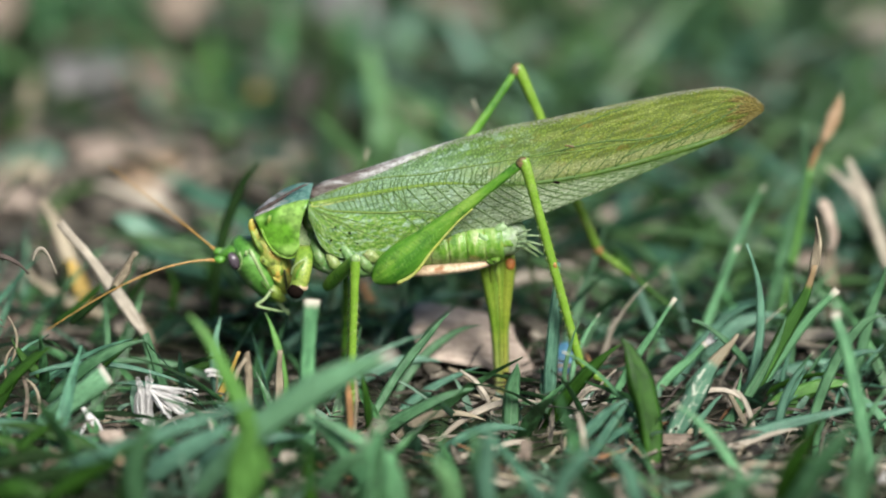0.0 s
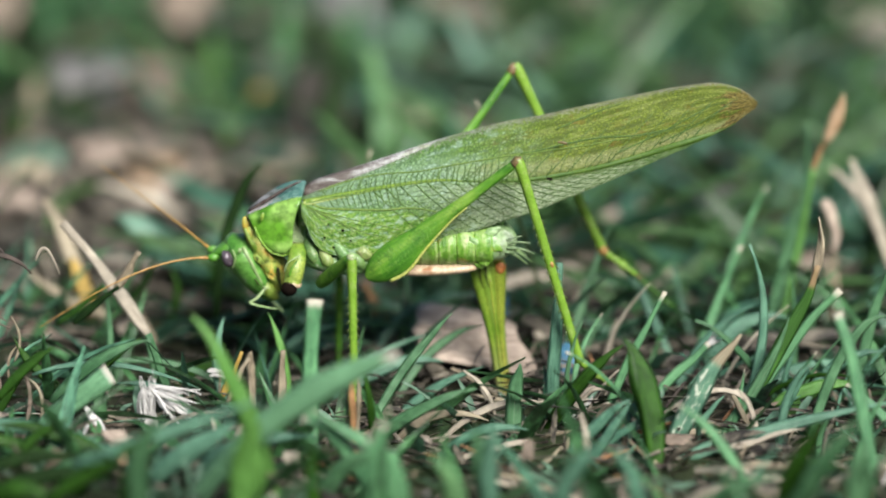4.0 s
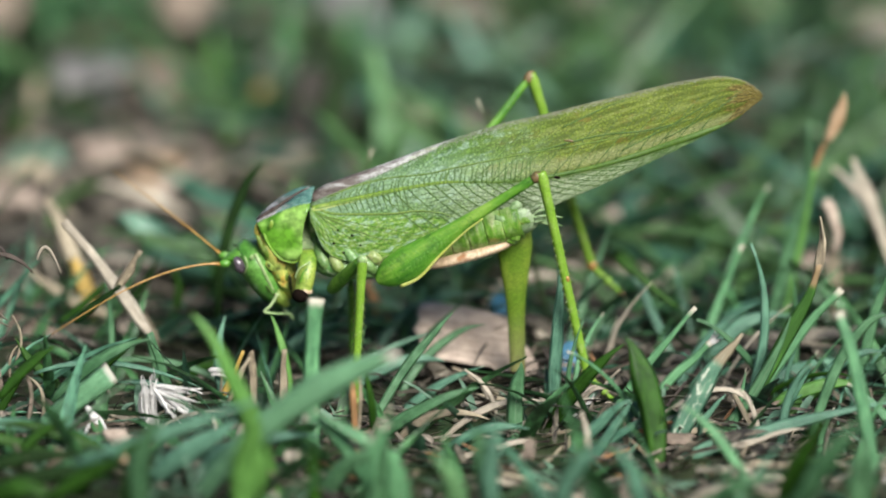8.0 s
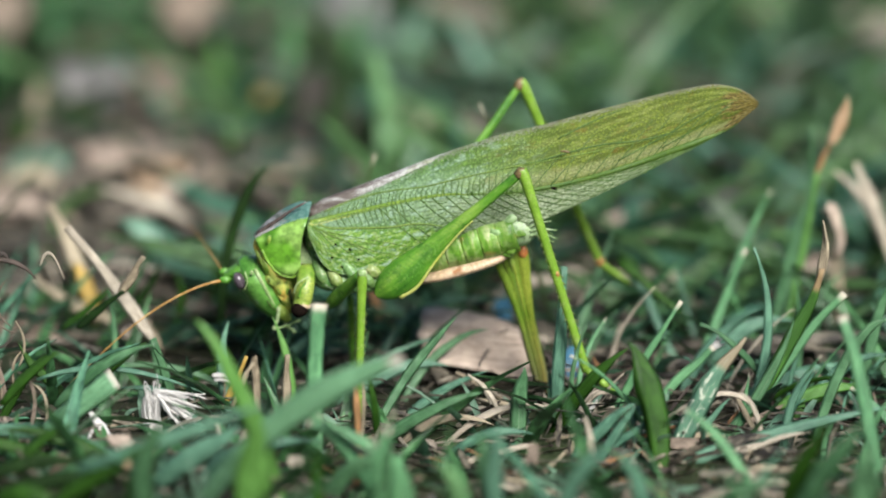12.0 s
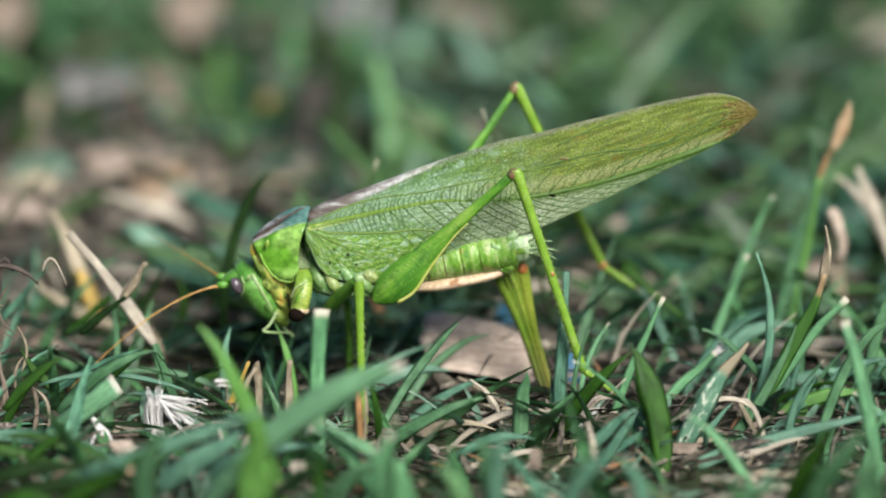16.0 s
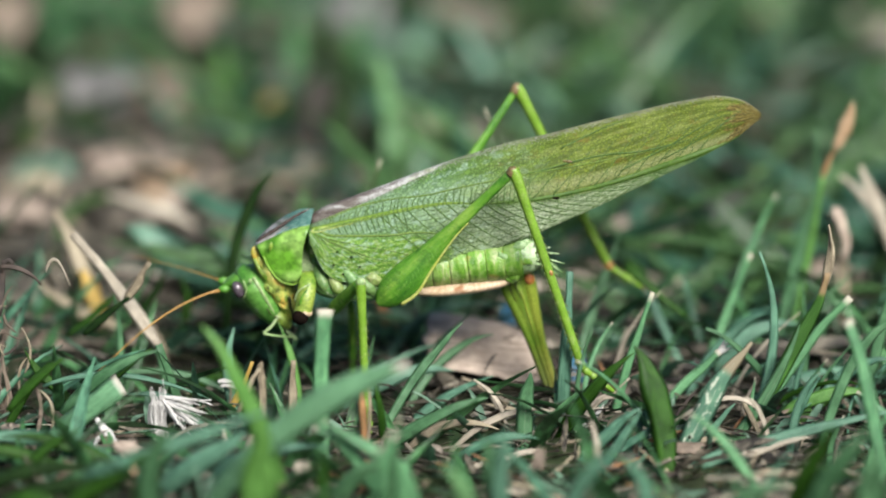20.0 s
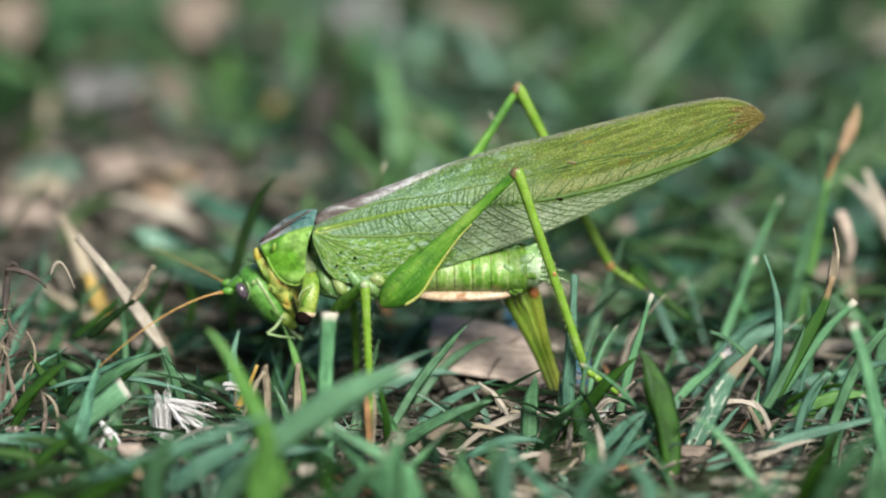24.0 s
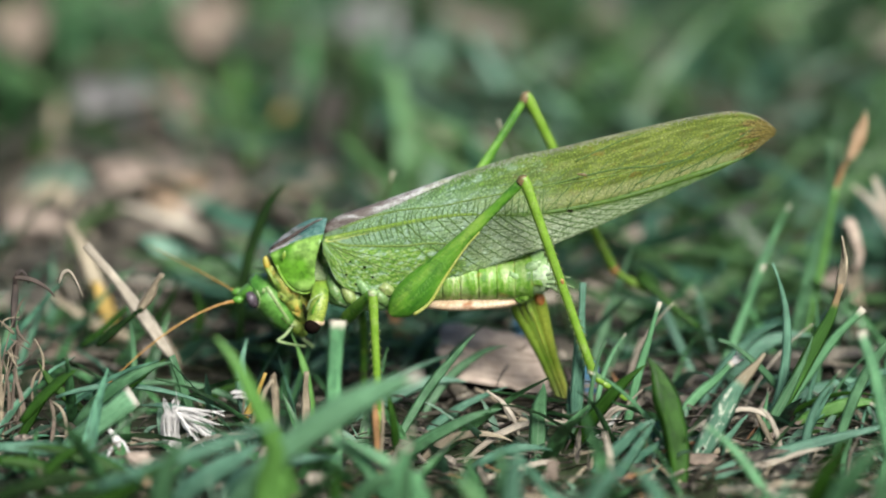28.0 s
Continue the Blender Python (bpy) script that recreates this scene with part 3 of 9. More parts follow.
BLADE_TEXT = {"grass_stem_dark": "thin dark grass stem with a dry pale tip",
              "grass_green": "slender green grass blade rooted in the lawn soil",
              "grass_fresh": "bright fresh green grass blade growing in the lawn",
              "grass_teal": "bluish green grass blade standing in the lawn",
              "grass_dark": "dark green broad grass blade in the lawn",
              "grass_shaded": "blackish green grass blade with shade put into its colour",
              "grass_cut": "mown grass blade with a pale cut tip",
              "grass_pale_cut": "broad pale green mown blade with a whitish cut tip",
              "grass_scarred": "pale green grass blade with whitish scars and dry tip",
              "grass_brown_tip": "dark green grass blade with a withered brown tip",
              "grass_mint": "broad light green grass blade standing behind the cricket",
              "straw": "dry tan straw lying among the grass",
              "straw_pale": "pale bleached dry grass blade in the lawn",
              "straw_rust": "rust-brown dry stem among the grass",
              "dead_leaf_pinkish": "withered pinkish tan bud on a dry stalk",
              "dry_bud": "withered tan leaf among the grass",
              "twig_dark": "dark rotting grass stem on the soil",
              "straw_yellow": "yellowed dying grass blade in the lawn",
              "white_fibre": "torn white dry fibre lying on the lawn",
              "root_brown": "dark brown thin dry root curling over the grass"}


def blade(p0, p1, p2, w, mat, tipw=0.06, fold=0.25, twist=0.0, belly=0.35):
    w = w * 0.78
    me = blade_mesh(p0, p1, p2, w, tipw, fold, twist, 12, mat, belly)
    dry = mat.name.startswith(("straw", "white", "root", "twig", "dry"))
    ob = new("dry_straw" if dry else "grass_blade", me)
    pts = [curve3(p0, p1, p2, 0.02 + 0.92 * i / 11) - Vector((0.25, -1, 0.35)).normalized() * -0.02 for i in range(12)]
    v, f = tube(pts, [(0.07 + 0.035 * w) * (1 - 0.06 * i) for i in range(12)], 5)
    part("midrib", mesh_from("midrib", v, f, mat, [(0.5, 0.5)] * len(v)), ob)
    return tagged(ob, BLADE_TEXT[mat.name], "straw" if dry else "grass blade", "dry straws" if dry else "blades of the lawn")


# ---- ground ----
def axis(lo, hi, step, far):
    """Positions from -far to far, close together between lo and hi."""
    mid = list(np.arange(lo, hi + step / 2, step))
    out, d = [], step
    while mid[-1] + sum(out) < far:
        d *= 1.6
        out.append(d)
    up = list(np.cumsum(out) + mid[-1])
    down = list(mid[0] - np.cumsum(out))
    return down[::-1] + mid + up


def ground():
    xs, ys = axis(-110, 110, 2.5, 80000), axis(-80, 330, 2.5, 80000)
    verts = [(x, y, relief(x, y)) for y in ys for x in xs]
    n = len(xs)
    faces = [(j * n + i, j * n + i + 1, (j + 1) * n + i + 1, (j + 1) * n + i) for j in range(len(ys) - 1) for i in range(n - 1)]
    ob = new("ground", mesh_from("ground", verts, faces, SOIL))
    tagged(ob, "brown crumbly lawn soil under grass and litter", "ground", kind="structure")


ground()


# ---- the mass of grass and litter ----
def scatter(name, count, box, length, width, lean, mat, label, category, seed, lift=0.0, skip=None, thin=None):
    """Many blades in one sheet of geometry: flat folded strips that rise from the soil and bend over."""
    rng = random.Random(seed)
    verts, faces, uvs = [], [], []
    segs = 5
    made = 0
    while made < count:
        x, y = rng.uniform(box[0], box[1]), rng.uniform(box[2], box[3])
        if skip and skip(x, y, rng):
            continue
        made += 1
        ln, w = rng.uniform(*length), rng.uniform(*width)
        turn, tilt = rng.uniform(0, 2 * math.pi), radians(rng.uniform(*lean))
        curl = rng.uniform(0.1, 0.9)
        z0 = relief(x, y) - 0.8 + lift * rng.random()
        dx, dy = math.cos(turn), math.sin(turn)
        sx, sy = -dy, dx
        face = rng.uniform(-0.9, 0.9)
        o = len(verts)
        px, pz, r = 0.0, 0.0, tilt
        for i in range(segs + 1):
            s = i / segs
            h = w / 2 * max(0.06, (0.6 + 0.4 * min(1, s * 3)) * (1 - s ** 2.4))
            nx, nz = -math.cos(r), math.sin(r)
            for off, up in ((-h, 0.0), (0, -0.12 - 0.25 * h), (h, 0.0)):
                bx = px + nx * (up + off * face)
                bz = pz + nz * (up + off * face)
                c = off * (1 - abs(face) * 0.5)
                verts.append((x + dx * bx + sx * c, y + dy * bx + sy * c, z0 + max(bz, -0.6)))
                uvs.append((0.5 + off / w, s))
            px += ln / segs * math.sin(r)
            pz += ln / segs * math.cos(r)
            r += curl * 1.1 / segs
            r = min(r, radians(96))
        for i in range(segs):
            for q in range(2):
                a = o + i * 3 + q
                faces.append((a, a + 1, a + 4, a + 3))
    ob = new(name, mesh_from(name, verts, faces, mat, uvs))
    tagged(ob, label, category, kind="stuff")


def field(x, y):
    """Where the lawn is green (above zero) and where dead litter lies bare."""
    if y < 10:
        bias = 0.1
    elif x > -6 and y > 105:
        bias = 0.12
    elif x > 10:
        bias = -0.02
    else:
        bias = -0.16
    return noise.noise((x / 22.0 + 7.0, y / 36.0, 1.7)) * 1.2 + bias + 0.1


def clear(x, y, rng):
    """A thinner sward round the cricket, where the near blades stand one by one."""
    return (-8 < x < 15 and -8 < y < 9) or (-46 < x < 50 and -42 < y < 14 and rng.random() < 0.8) or (x < -20 and y < 30 and rng.random() < 0.6) or (y < -20 and rng.random() < 0.75)


def thin_left(x, y, rng):
    return x < -10 and rng.random() < 0.6


def sparse(x, y, rng):
    """Clippings lie in loose drifts."""
    return noise.noise((x / 7.0 + 3.0, y / 7.0, 4.2)) < rng.uniform(-0.25, 0.2)


def bare_corner(x, y, rng):
    return x < -24


def outside(x, y, rng):
    return -92 < x < 92 and -130 < y < 325


def bare_left(x, y, rng):
    """The strip of dead litter behind the head, where little grass grows."""
    return ((x < -7 - 0.03 * y and 45 < y < 270) or (x < -21 and 8 < y <= 45)) and rng.random() < 0.62


def right_part(x, y, rng):
    return x < -14 - 0.05 * y


def green_patch(x, y, rng):
    return bare_left(x, y, rng) or field(x, y) < rng.uniform(-0.2, 0.15)


def bare_patch(x, y, rng):
    return (-44 < x < -26 and 62 < y < 104) or field(x, y) > rng.uniform(-0.1, 0.3)


scatter("grass", 1800, (-95, 95, 22, 330), (12, 30), (1.5, 3.6), (35, 88), G_STUFF, "mown green lawn grass with leaning blades", "grass", 11, skip=green_patch)
scatter("grass", 1100, (-95, 95, 22, 330), (12, 28), (1.5, 3.4), (40, 88), T_STUFF, "bluish green lawn grass leaning every way", "grass", 12, skip=green_patch)
scatter("grass", 520, (-70, 75, -48, 30), (7, 17), (0.8, 1.9), (25, 88), NEAR_STUFF, "short green grass blades between litter", "grass", 13, skip=clear)
scatter("grass", 430, (-70, 75, -48, 30), (7, 17), (0.8, 1.9), (30, 88), NEAR_TEAL, "short bluish grass blades between litter", "grass", 14, skip=clear)
scatter("grass_litter", 1700, (-95, 95, 5, 330), (8, 26), (0.5, 2.2), (72, 96), S_STUFF, "dead tan and brown grass litter on soil", "litter", 15, lift=2.2)
scatter("grass", 420, (-95, 95, 95, 330), (12, 26), (2.0, 4.5), (35, 85), LIGHT_STUFF, "light greyish green lawn grass", "grass", 23, skip=right_part)
scatter("leaf_litter", 170, (-5, 95, 90, 330), (10, 24), (3.0, 7.0), (40, 92), S_STUFF, "dead tan leaf pieces among the lawn grass", "litter", 24, lift=4.0)
scatter("leaf_litter", 760, (-95, 95, 20, 330), (6, 15), (1.5, 4.5), (55, 94), S_STUFF, "broad dead tan leaf pieces on the lawn", "litter", 17, lift=2.5, skip=bare_patch)
scatter("grass", 50, (-60, 65, -62, -36), (10, 20), (1.2, 2.4), (25, 80), NEAR_STUFF, "taller green blades at the edge of the lawn patch", "grass", 18, skip=bare_corner)
scatter("grass", 60, (-60, -8, -40, 4), (7, 15), (1.0, 2.0), (30, 85), NEAR_STUFF, "short green blades under the head of the cricket", "grass", 19)
scatter("grass_clipping", 420, (-52, 56, -46, -6), (1.6, 5.5), (0.35, 1.0), (35, 95), LIGHT_STUFF, "short pale green mown clippings strewn over the lawn", "grass clippings", 61, lift=2.4, skip=sparse)
scatter("grass_clipping", 160, (-52, 56, -46, -6), (1.0, 3.5), (0.5, 1.1), (40, 95), L_STUFF, "short bleached clippings strewn over the lawn", "grass clippings", 62, lift=2.6, skip=sparse)
scatter("grass_litter", 1500, (-60, 65, -45, 40), (3, 12), (0.15, 0.6), (60, 97), S_STUFF, "fine broken straw litter on the soil", "litter", 16, lift=2.2, skip=thin_left)
scatter("grass_litter", 450, (-50, 55, -40, 22), (1.5, 6), (0.5, 1.5), (50, 96), S_STUFF, "short broken chips of dead grass on the soil", "litter", 25, lift=2.6, skip=thin_left)
scatter("leaf_litter", 190, (-95, 95, 45, 330), (8, 18), (2.0, 5.0), (45, 94), D_STUFF, "dark leaf pieces in the lawn", "litter", 26, lift=5.0)
scatter("leaf_litter", 64, (-62, -12, 62, 128), (8, 20), (0.9, 2.4), (66, 94), L_STUFF, "light tan and grey dead leaves behind the head", "litter", 27, lift=4.0)
scatter("leaf_litter", 14, (-52, -19, 2, 60), (4, 13), (1.0, 3.0), (60, 94), L_STUFF, "light tan dead leaves and stalks beside the head", "litter", 30, lift=3.0)
scatter("grass", 90, (-75, -12, 122, 260), (10, 22), (2.5, 4.5), (20, 70), NEAR_STUFF, "tufts of green grass standing in the litter", "grass", 29)
scatter("grass", 7000, (-480, 480, -620, 900), (14, 34), (2.0, 4.5), (30, 88), G_STUFF, "lawn grass all round", "grass", 21, skip=outside)
scatter("grass_litter", 2500, (-480, 480, -620, 900), (14, 34), (2.0, 5.0), (70, 95), S_STUFF, "dead tan litter all over the lawn", "litter", 22, skip=outside)


def scrap_mesh(a, b, c, d, mat, curl=1.0, seed=0, name="dead_leaf", rough_edge=0.12, thick=0.18):
    """A piece of dry leaf spread between four corners: round-edged, wavy, with thickness."""
    a, b, c, d = (Vector(p) for p in (a, b, c, d))
    nor = (c - a).cross(d - b).normalized()
    rings, around = 7, 22
    verts, faces, uvs = [], [], []
    for layer in (0, 1):
        for i in range(rings + 1):
            for k in range(around):
                w = 2 * math.pi * k / around
                r = i / rings * (1 + rough_edge * noise.noise((math.cos(w) * 2 + seed, math.sin(w) * 2, i * 0.1)) * (i / rings))
                u, v = r * math.cos(w), r * math.sin(w)
                m = max(abs(math.cos(w)), abs(math.sin(w))) ** 0.6
                u, v = u / m * 0.9, v / m * 0.9
                s, t = (u + 1) / 2, (v + 1) / 2
                p = a * (1 - s) * (1 - t) + b * s * (1 - t) + c * s * t + d * (1 - s) * t
                p += nor * (curl * (u * u - 0.4) + 0.35 * curl * noise.noise((u * 2.2 + seed, v * 2.2, 0.5)) - layer * thick)
                verts.append(p)
                uvs.append((s, t))
    o = (rings + 1) * around
    for i in range(rings):
        for k in range(around):
            q = (k + 1) % around
            f = (i * around + k, i * around + q, (i + 1) * around + q, (i + 1) * around + k)
            faces += [f, tuple(o + e for e in reversed(f))]
    for k in range(around):
        q = (k + 1) % around
        e = rings * around
        faces.append((e + k, e + q, o + e + q, o + e + k))
    return mesh_from(name, verts, faces, mat, uvs)


def scrap(name, label, category, a, b, c, d, mat, curl=1.0, seed=0, edge=0.12):
    ob = new(name, scrap_mesh(a, b, c, d, mat, curl, seed, name, edge))
    if name == "dead_leaf":
        a, b, c, d = (Vector(p) for p in (a, b, c, d))
        nor = (c - a).cross(d - b).normalized()
        size = (d - a).length
        for bend, v0, v1, r in ((0.0, -0.82, 0.82, 0.012), (0.5, -0.3, 0.25, 0.006), (-0.5, -0.3, 0.25, 0.006), (0.5, 0.15, 0.6, 0.006), (-0.5, 0.15, 0.6, 0.006)):
            pts = []
            for q in range(10):
                v, u = v0 + (v1 - v0) * q / 9, bend * q / 9
                s, t = (u + 1) / 2, (v + 1) / 2
                p = a * (1 - s) * (1 - t) + b * s * (1 - t) + c * s * t + d * (1 - s) * t
                pts.append(p + nor * (curl * (u * u - 0.4) + 0.35 * curl * noise.noise((u * 2.2 + seed, v * 2.2, 0.5)) - 0.09))
            v, f = tube(pts, [0.1 + r * size * (1 - 0.06 * q) for q in range(10)], 6)
            part("midrib" if bend == 0 else "side_vein", mesh_from("midrib", v, f, mat, [(0.5, 0.5)] * len(v)), ob)
    return tagged(ob, label, category)


# ---- single blades ----
# beside and behind the hind leg
blade((9.63, -11, -1.5), (12.97, -13, 4.59), (17.28, -14, 8.85), 1.9, DARK, fold=0.5, twist=30)
blade((20.15, -22.45, -1.5), (19.2, -20.45, 5.7), (16.92, -19.45, 11.13), 3.6, DARK, fold=0.6, twist=-30, belly=0.5)
blade((6.55, -13.54, -1.5), (6.72, -12.54, 3.15), (7.09, -12.54, 6.69), 2.3, GREEN, fold=0.6)
swaying = new("grass_blade", blade_mesh((0, 0, 0), (-0.35, 0, 7.99), (0, 0, 15.98), 1.0, 0.5, 0.25, 20, 12, CUT, 0.3))
swaying.matrix_world = at(15.09, -6, -2.41, 0, 29.4, 0)
v, f = tube([Vector((-1.4 * (q / 11) * (1 - q / 11), 0.03, 15.18 * q / 11)) for q in range(12)], [0.09 - 0.004 * q for q in range(12)], 5)
part("midrib", mesh_from("midrib", v, f, CUT, [(0.5, 0.5)] * len(v)), swaying)
tagged(swaying, "mown grass blade pushed aside by the hind foot", "grass blade", "blades of the lawn")
FRAY_LINE = ((18.92, -3.62, -1.5), (23.16, -2.62, 3.05), (26.21, -2.62, 5.97))
frayed = blade(*FRAY_LINE, 1.4, CUT, tipw=0.6)
for q, (a, z) in enumerate(((0.0, 1.5), (0.6, 1.3), (1.0, 0.7), (-0.2, 0.9))):
    tip = curve3(*FRAY_LINE, 0.95)
    part("fray", blade_mesh(tip, tip + Vector((0.45 + a * 0.3, 0, z * 0.5)), tip + Vector((0.7 + a * 0.7, -0.2, z)), 0.4, 0.3, 0.3, 30, 6, FIBRE), frayed, "frayed white leaf end")
blade((21.32, -17.38, -1.5), (24.58, -16.38, 5.1), (28.37, -15.38, 10.47), 2.9, SCARRED, tipw=0.14, belly=0.3)
seedy = blade((28.23, -7.64, -1.5), (34.08, -5.64, 8.42), (36.57, -5.64, 14.75), 2.1, BROWNTIP, tipw=0.4)
part("withered_leaf", blade_mesh(*[Vector(p) for p in ((35.69, -5, 11.71), (36.82, -5, 15.85), (36.63, -5, 19.51))], 1.0, 0.1, 0.6, 160, 14, STRAW, 0.5), seedy, "curled dry brown leaf tip")
blade((28.81, -5.64, -1.5), (31.46, -3.64, 7.3), (29.96, -3.64, 16.43), 1.3, TEAL, tipw=0.3)
blade((29.62, -3.62, -1.5), (34.46, -1.62, 5.58), (39.24, -1.62, 11.23), 1.5, CUT, tipw=0.7)
blade((30.97, -0.56, -1.5), (35, 1.44, 5.04), (38.88, 1.44, 9.44), 0.8, PALE, tipw=0.5)
blade((40.47, -29.39, -1.5), (38.44, -28.39, 9.07), (36.58, -27.39, 15.8), 1.9, CUT, tipw=0.8)
blade((17.82, -20, -3.68), (27.53, -20, 1.11), (44.48, -20, 5.17), 1.9, TEAL, twist=20, tipw=0.2)
blade((33.17, -5.04, -1.5), (36.88, -4.04, 1.46), (40.68, -4.04, 2.17), 1.6, FRESH, tipw=0.5)
blade((26.71, 18.78, -1.5), (30.68, 22.78, 9.38), (33.72, 23.78, 15.86), 1.05, CUT, tipw=0.35)
blade((24.75, 9.98, -1.5), (27.87, 12.98, 5.52), (30.2, 12.98, 12.18), 1.35, CUT, tipw=0.5)
blade((34.72, 23.3, -1.48), (37.83, 26.3, 10.97), (38.07, 26.3, 22.3), 1.3, GREEN, tipw=0.3, belly=0.7)
withered = blade((34.67, 21, -1.47), (37.11, 23, 9.33), (38.42, 23, 17.87), 1.0, FRESH, tipw=0.6)
part("withered_neck", blade_mesh(*[Vector(p) for p in ((38.33, 23.2, 17.52), (39, 23.2, 19.34), (39.79, 23.2, 21.1))], 0.6, 0.7, 0.5, 20, 10, RUST, 0.4), withered, "thin rust-coloured dry neck")
part("withered_leaf", blade_mesh(*[Vector(p) for p in ((39.72, 23, 20.9), (40.73, 23, 23.2), (41.55, 23, 25.97))], 1.55, 0.12, 0.8, 40, 14, DRYBUD, 0.45), withered, "spindle-shaped withered tan leaf tip")
blade((50.14, 30.3, -1.45), (46.26, 31.3, 9.75), (43.18, 31.3, 17.08), 1.7, PALE, tipw=0.45, belly=0.7, fold=0.6)
blade((49.81, 33, -0.91), (46.03, 34, 9.85), (41.28, 34, 15.47), 1.7, PALE, tipw=0.3, belly=0.6)
blade((40.71, 23.3, -1.48), (40.49, 24.3, 7.16), (39.15, 24.3, 13.79), 0.8, STRAW, tipw=0.25, belly=0.7)
blade((41.68, 24, -1.5), (41.4, 24, 5.2), (40.84, 24, 9.2), 0.7, STRAW, tipw=0.8)
blade((40.8, 23.5, 8.89), (40.86, 23.5, 11.77), (39.51, 23.5, 14.4), 1.8, DEADLEAF_PINK, tipw=0.1, belly=0.9, fold=0.9)
blade((35.48, 21.04, -1.5), (36.08, 23.04, 7.48), (37.78, 24.04, 15.8), 1.4, GREEN)
blade((32.93, 18.78, -1.5), (34.86, 20.78, 6.21), (36.36, 20.78, 14.14), 1.3, GREEN)
blade((31.99, -18.32, -1.5), (32.95, -17.32, 4.8), (35.28, -17.32, 7.91), 1.1, TEAL)
blade((35.04, 3.6, -1.5), (35.35, 4.6, 5.66), (34.78, 4.6, 11.44), 0.9, GREEN)
blade((34.61, -4.64, -1.5), (38.64, -2.64, 3.52), (43.67, -2.64, 5.28), 1.7, TEAL)
blade((28.26, 1.51, -1.5), (35.23, 3.51, 1.51), (40.93, 3.51, 2.4), 1.8, TEAL)
blade((34.76, -16.42, -1.5), (38.57, -14.42, 8.52), (42.75, -14.42, 11.91), 1.5, GREEN)
blade((22.57, 1.51, -1.5), (26.6, 3.51, 4.77), (31.11, 3.51, 8.31), 1.6, TEAL)
blade((25.2, 7.83, -1.5), (29.89, 9.83, 4.25), (35.08, 9.83, 5.45), 2.2, TEAL, twist=30)
blade((40.61, -0.56, -1.5), (42.89, 1.44, 7.68), (44.34, 1.44, 12.95), 1.6, GREEN)
blade((25.7, -12.57, -1.5), (30.12, -11.57, 3.73), (33.28, -11.57, 11.15), 1.5, GREEN)
blade((30.67, -12.57, -1.5), (28.42, -12.57, 2.58), (27.84, -12.57, 4.01), 0.8, STRAW, tipw=0.3)
blade((30.52, -18.32, -1.5), (29.09, -18.32, 4.24), (27.26, -19.32, 5.83), 0.6, PALE)
blade((26.86, -20.21, -1.5), (30.55, -21.21, 1.71), (34.31, -21.21, 2.55), 0.7, PALE)
blade((20.09, -14.5, -1.5), (23.32, -15.5, 0.58), (27.71, -15.5, 0.3), 1.0, STRAW)
blade((10.41, -6.25, -1.5), (10.84, -5.25, 7.15), (11.38, -4.25, 14.68), 1.8, TEAL, tipw=0.5)
blade((12.02, 12.15, -1.5), (14.4, 15.15, 6.46), (17.05, 17.15, 13.2), 1.4, GREEN)
blade((23.57, 21.04, -1.5), (20.07, 24.04, 5.99), (17.95, 24.04, 9.07), 1.7, DARK, tipw=0.4)
blade((23.99, 12.15, -1.5), (20.21, 14.15, 6.72), (17.88, 15.15, 10.56), 1.4, TEAL)
blade((15.02, -18.32, -1.5), (17.75, -17.32, 3.11), (20.76, -16.32, 5.08), 1.3, TEAL)
blade((10.89, -20.21, -1.5), (14.35, -21.21, 2.83), (17.55, -21.21, 5.64), 1.6, TEAL)
blade((9.22, -9.63, -1.5), (12.54, -9.63, 1.44), (16.42, -9.63, 1.73), 1.3, PALE)
blade((12.58, -8.64, -1.5), (13.68, -8.64, 2.31), (16.17, -8.64, 2.89), 0.9, PALE)
blade((14.06, -14.5, -1.5), (15.13, -14.5, 2.29), (17.05, -14.5, 2.86), 0.8, STRAW)
# round the ovipositor
blade((5.24, -7.64, -1.5), (3.68, -7.64, 2.61), (2.06, -7.64, 4.34), 0.75, PALE, tipw=0.3)
blade((-0.77, -12.57, -1.5), (4.19, -12.57, 2.18), (9.69, -12.57, 2.75), 0.95, PALE)
blade((-8, -9.63, -1.5), (-3.57, -6.63, 5.22), (0.61, -5.63, 9.85), 1.3, GREEN)
blade((-5.33, -0.56, -1.5), (-1.37, 2.44, 3.88), (3.76, 2.44, 6.53), 1.2, GREEN)
blade((-8.41, 12.15, -1.5), (-3.75, 15.15, 4.34), (3.86, 15.15, 6.46), 1.5, TEAL)
blade((-12.7, -0.56, -1.5), (-5.92, 1.44, 2.38), (-0.23, 1.44, 2.97), 1.8, TEAL)
blade((-5.28, -4.64, -1.5), (-1.35, -3.64, 1.47), (3.71, -3.64, 3.8), 1.3, TEAL)
blade((-8.96, -16.42, -1.5), (-2.39, -17.42, 3.42), (3.04, -17.42, 5.4), 1.6, GREEN)
blade((-1.3, -20.21, -1.5), (3.02, -21.21, 2.27), (7.88, -21.21, 2.55), 1.4, TEAL)
blade((-5.6, 21.04, -1.5), (-7.38, 22.04, 3.12), (-8.56, 22.04, 5.89), 1.6, RUST, tipw=0.5)
blade((-5.18, -12.57, -1.5), (-0.77, -12.57, 1.44), (4.18, -13.57, 1.15), 1.2, STRAW)
blade((-3.52, -13.54, -1.5), (-5.17, -13.54, 0.57), (-2.42, -13.54, 1.72), 0.6, PALE)
blade((-18.6, 18.78, -1.5), (-14.5, 20.78, 2.53), (-8.57, 21.78, 3.5), 1.6, TEAL)
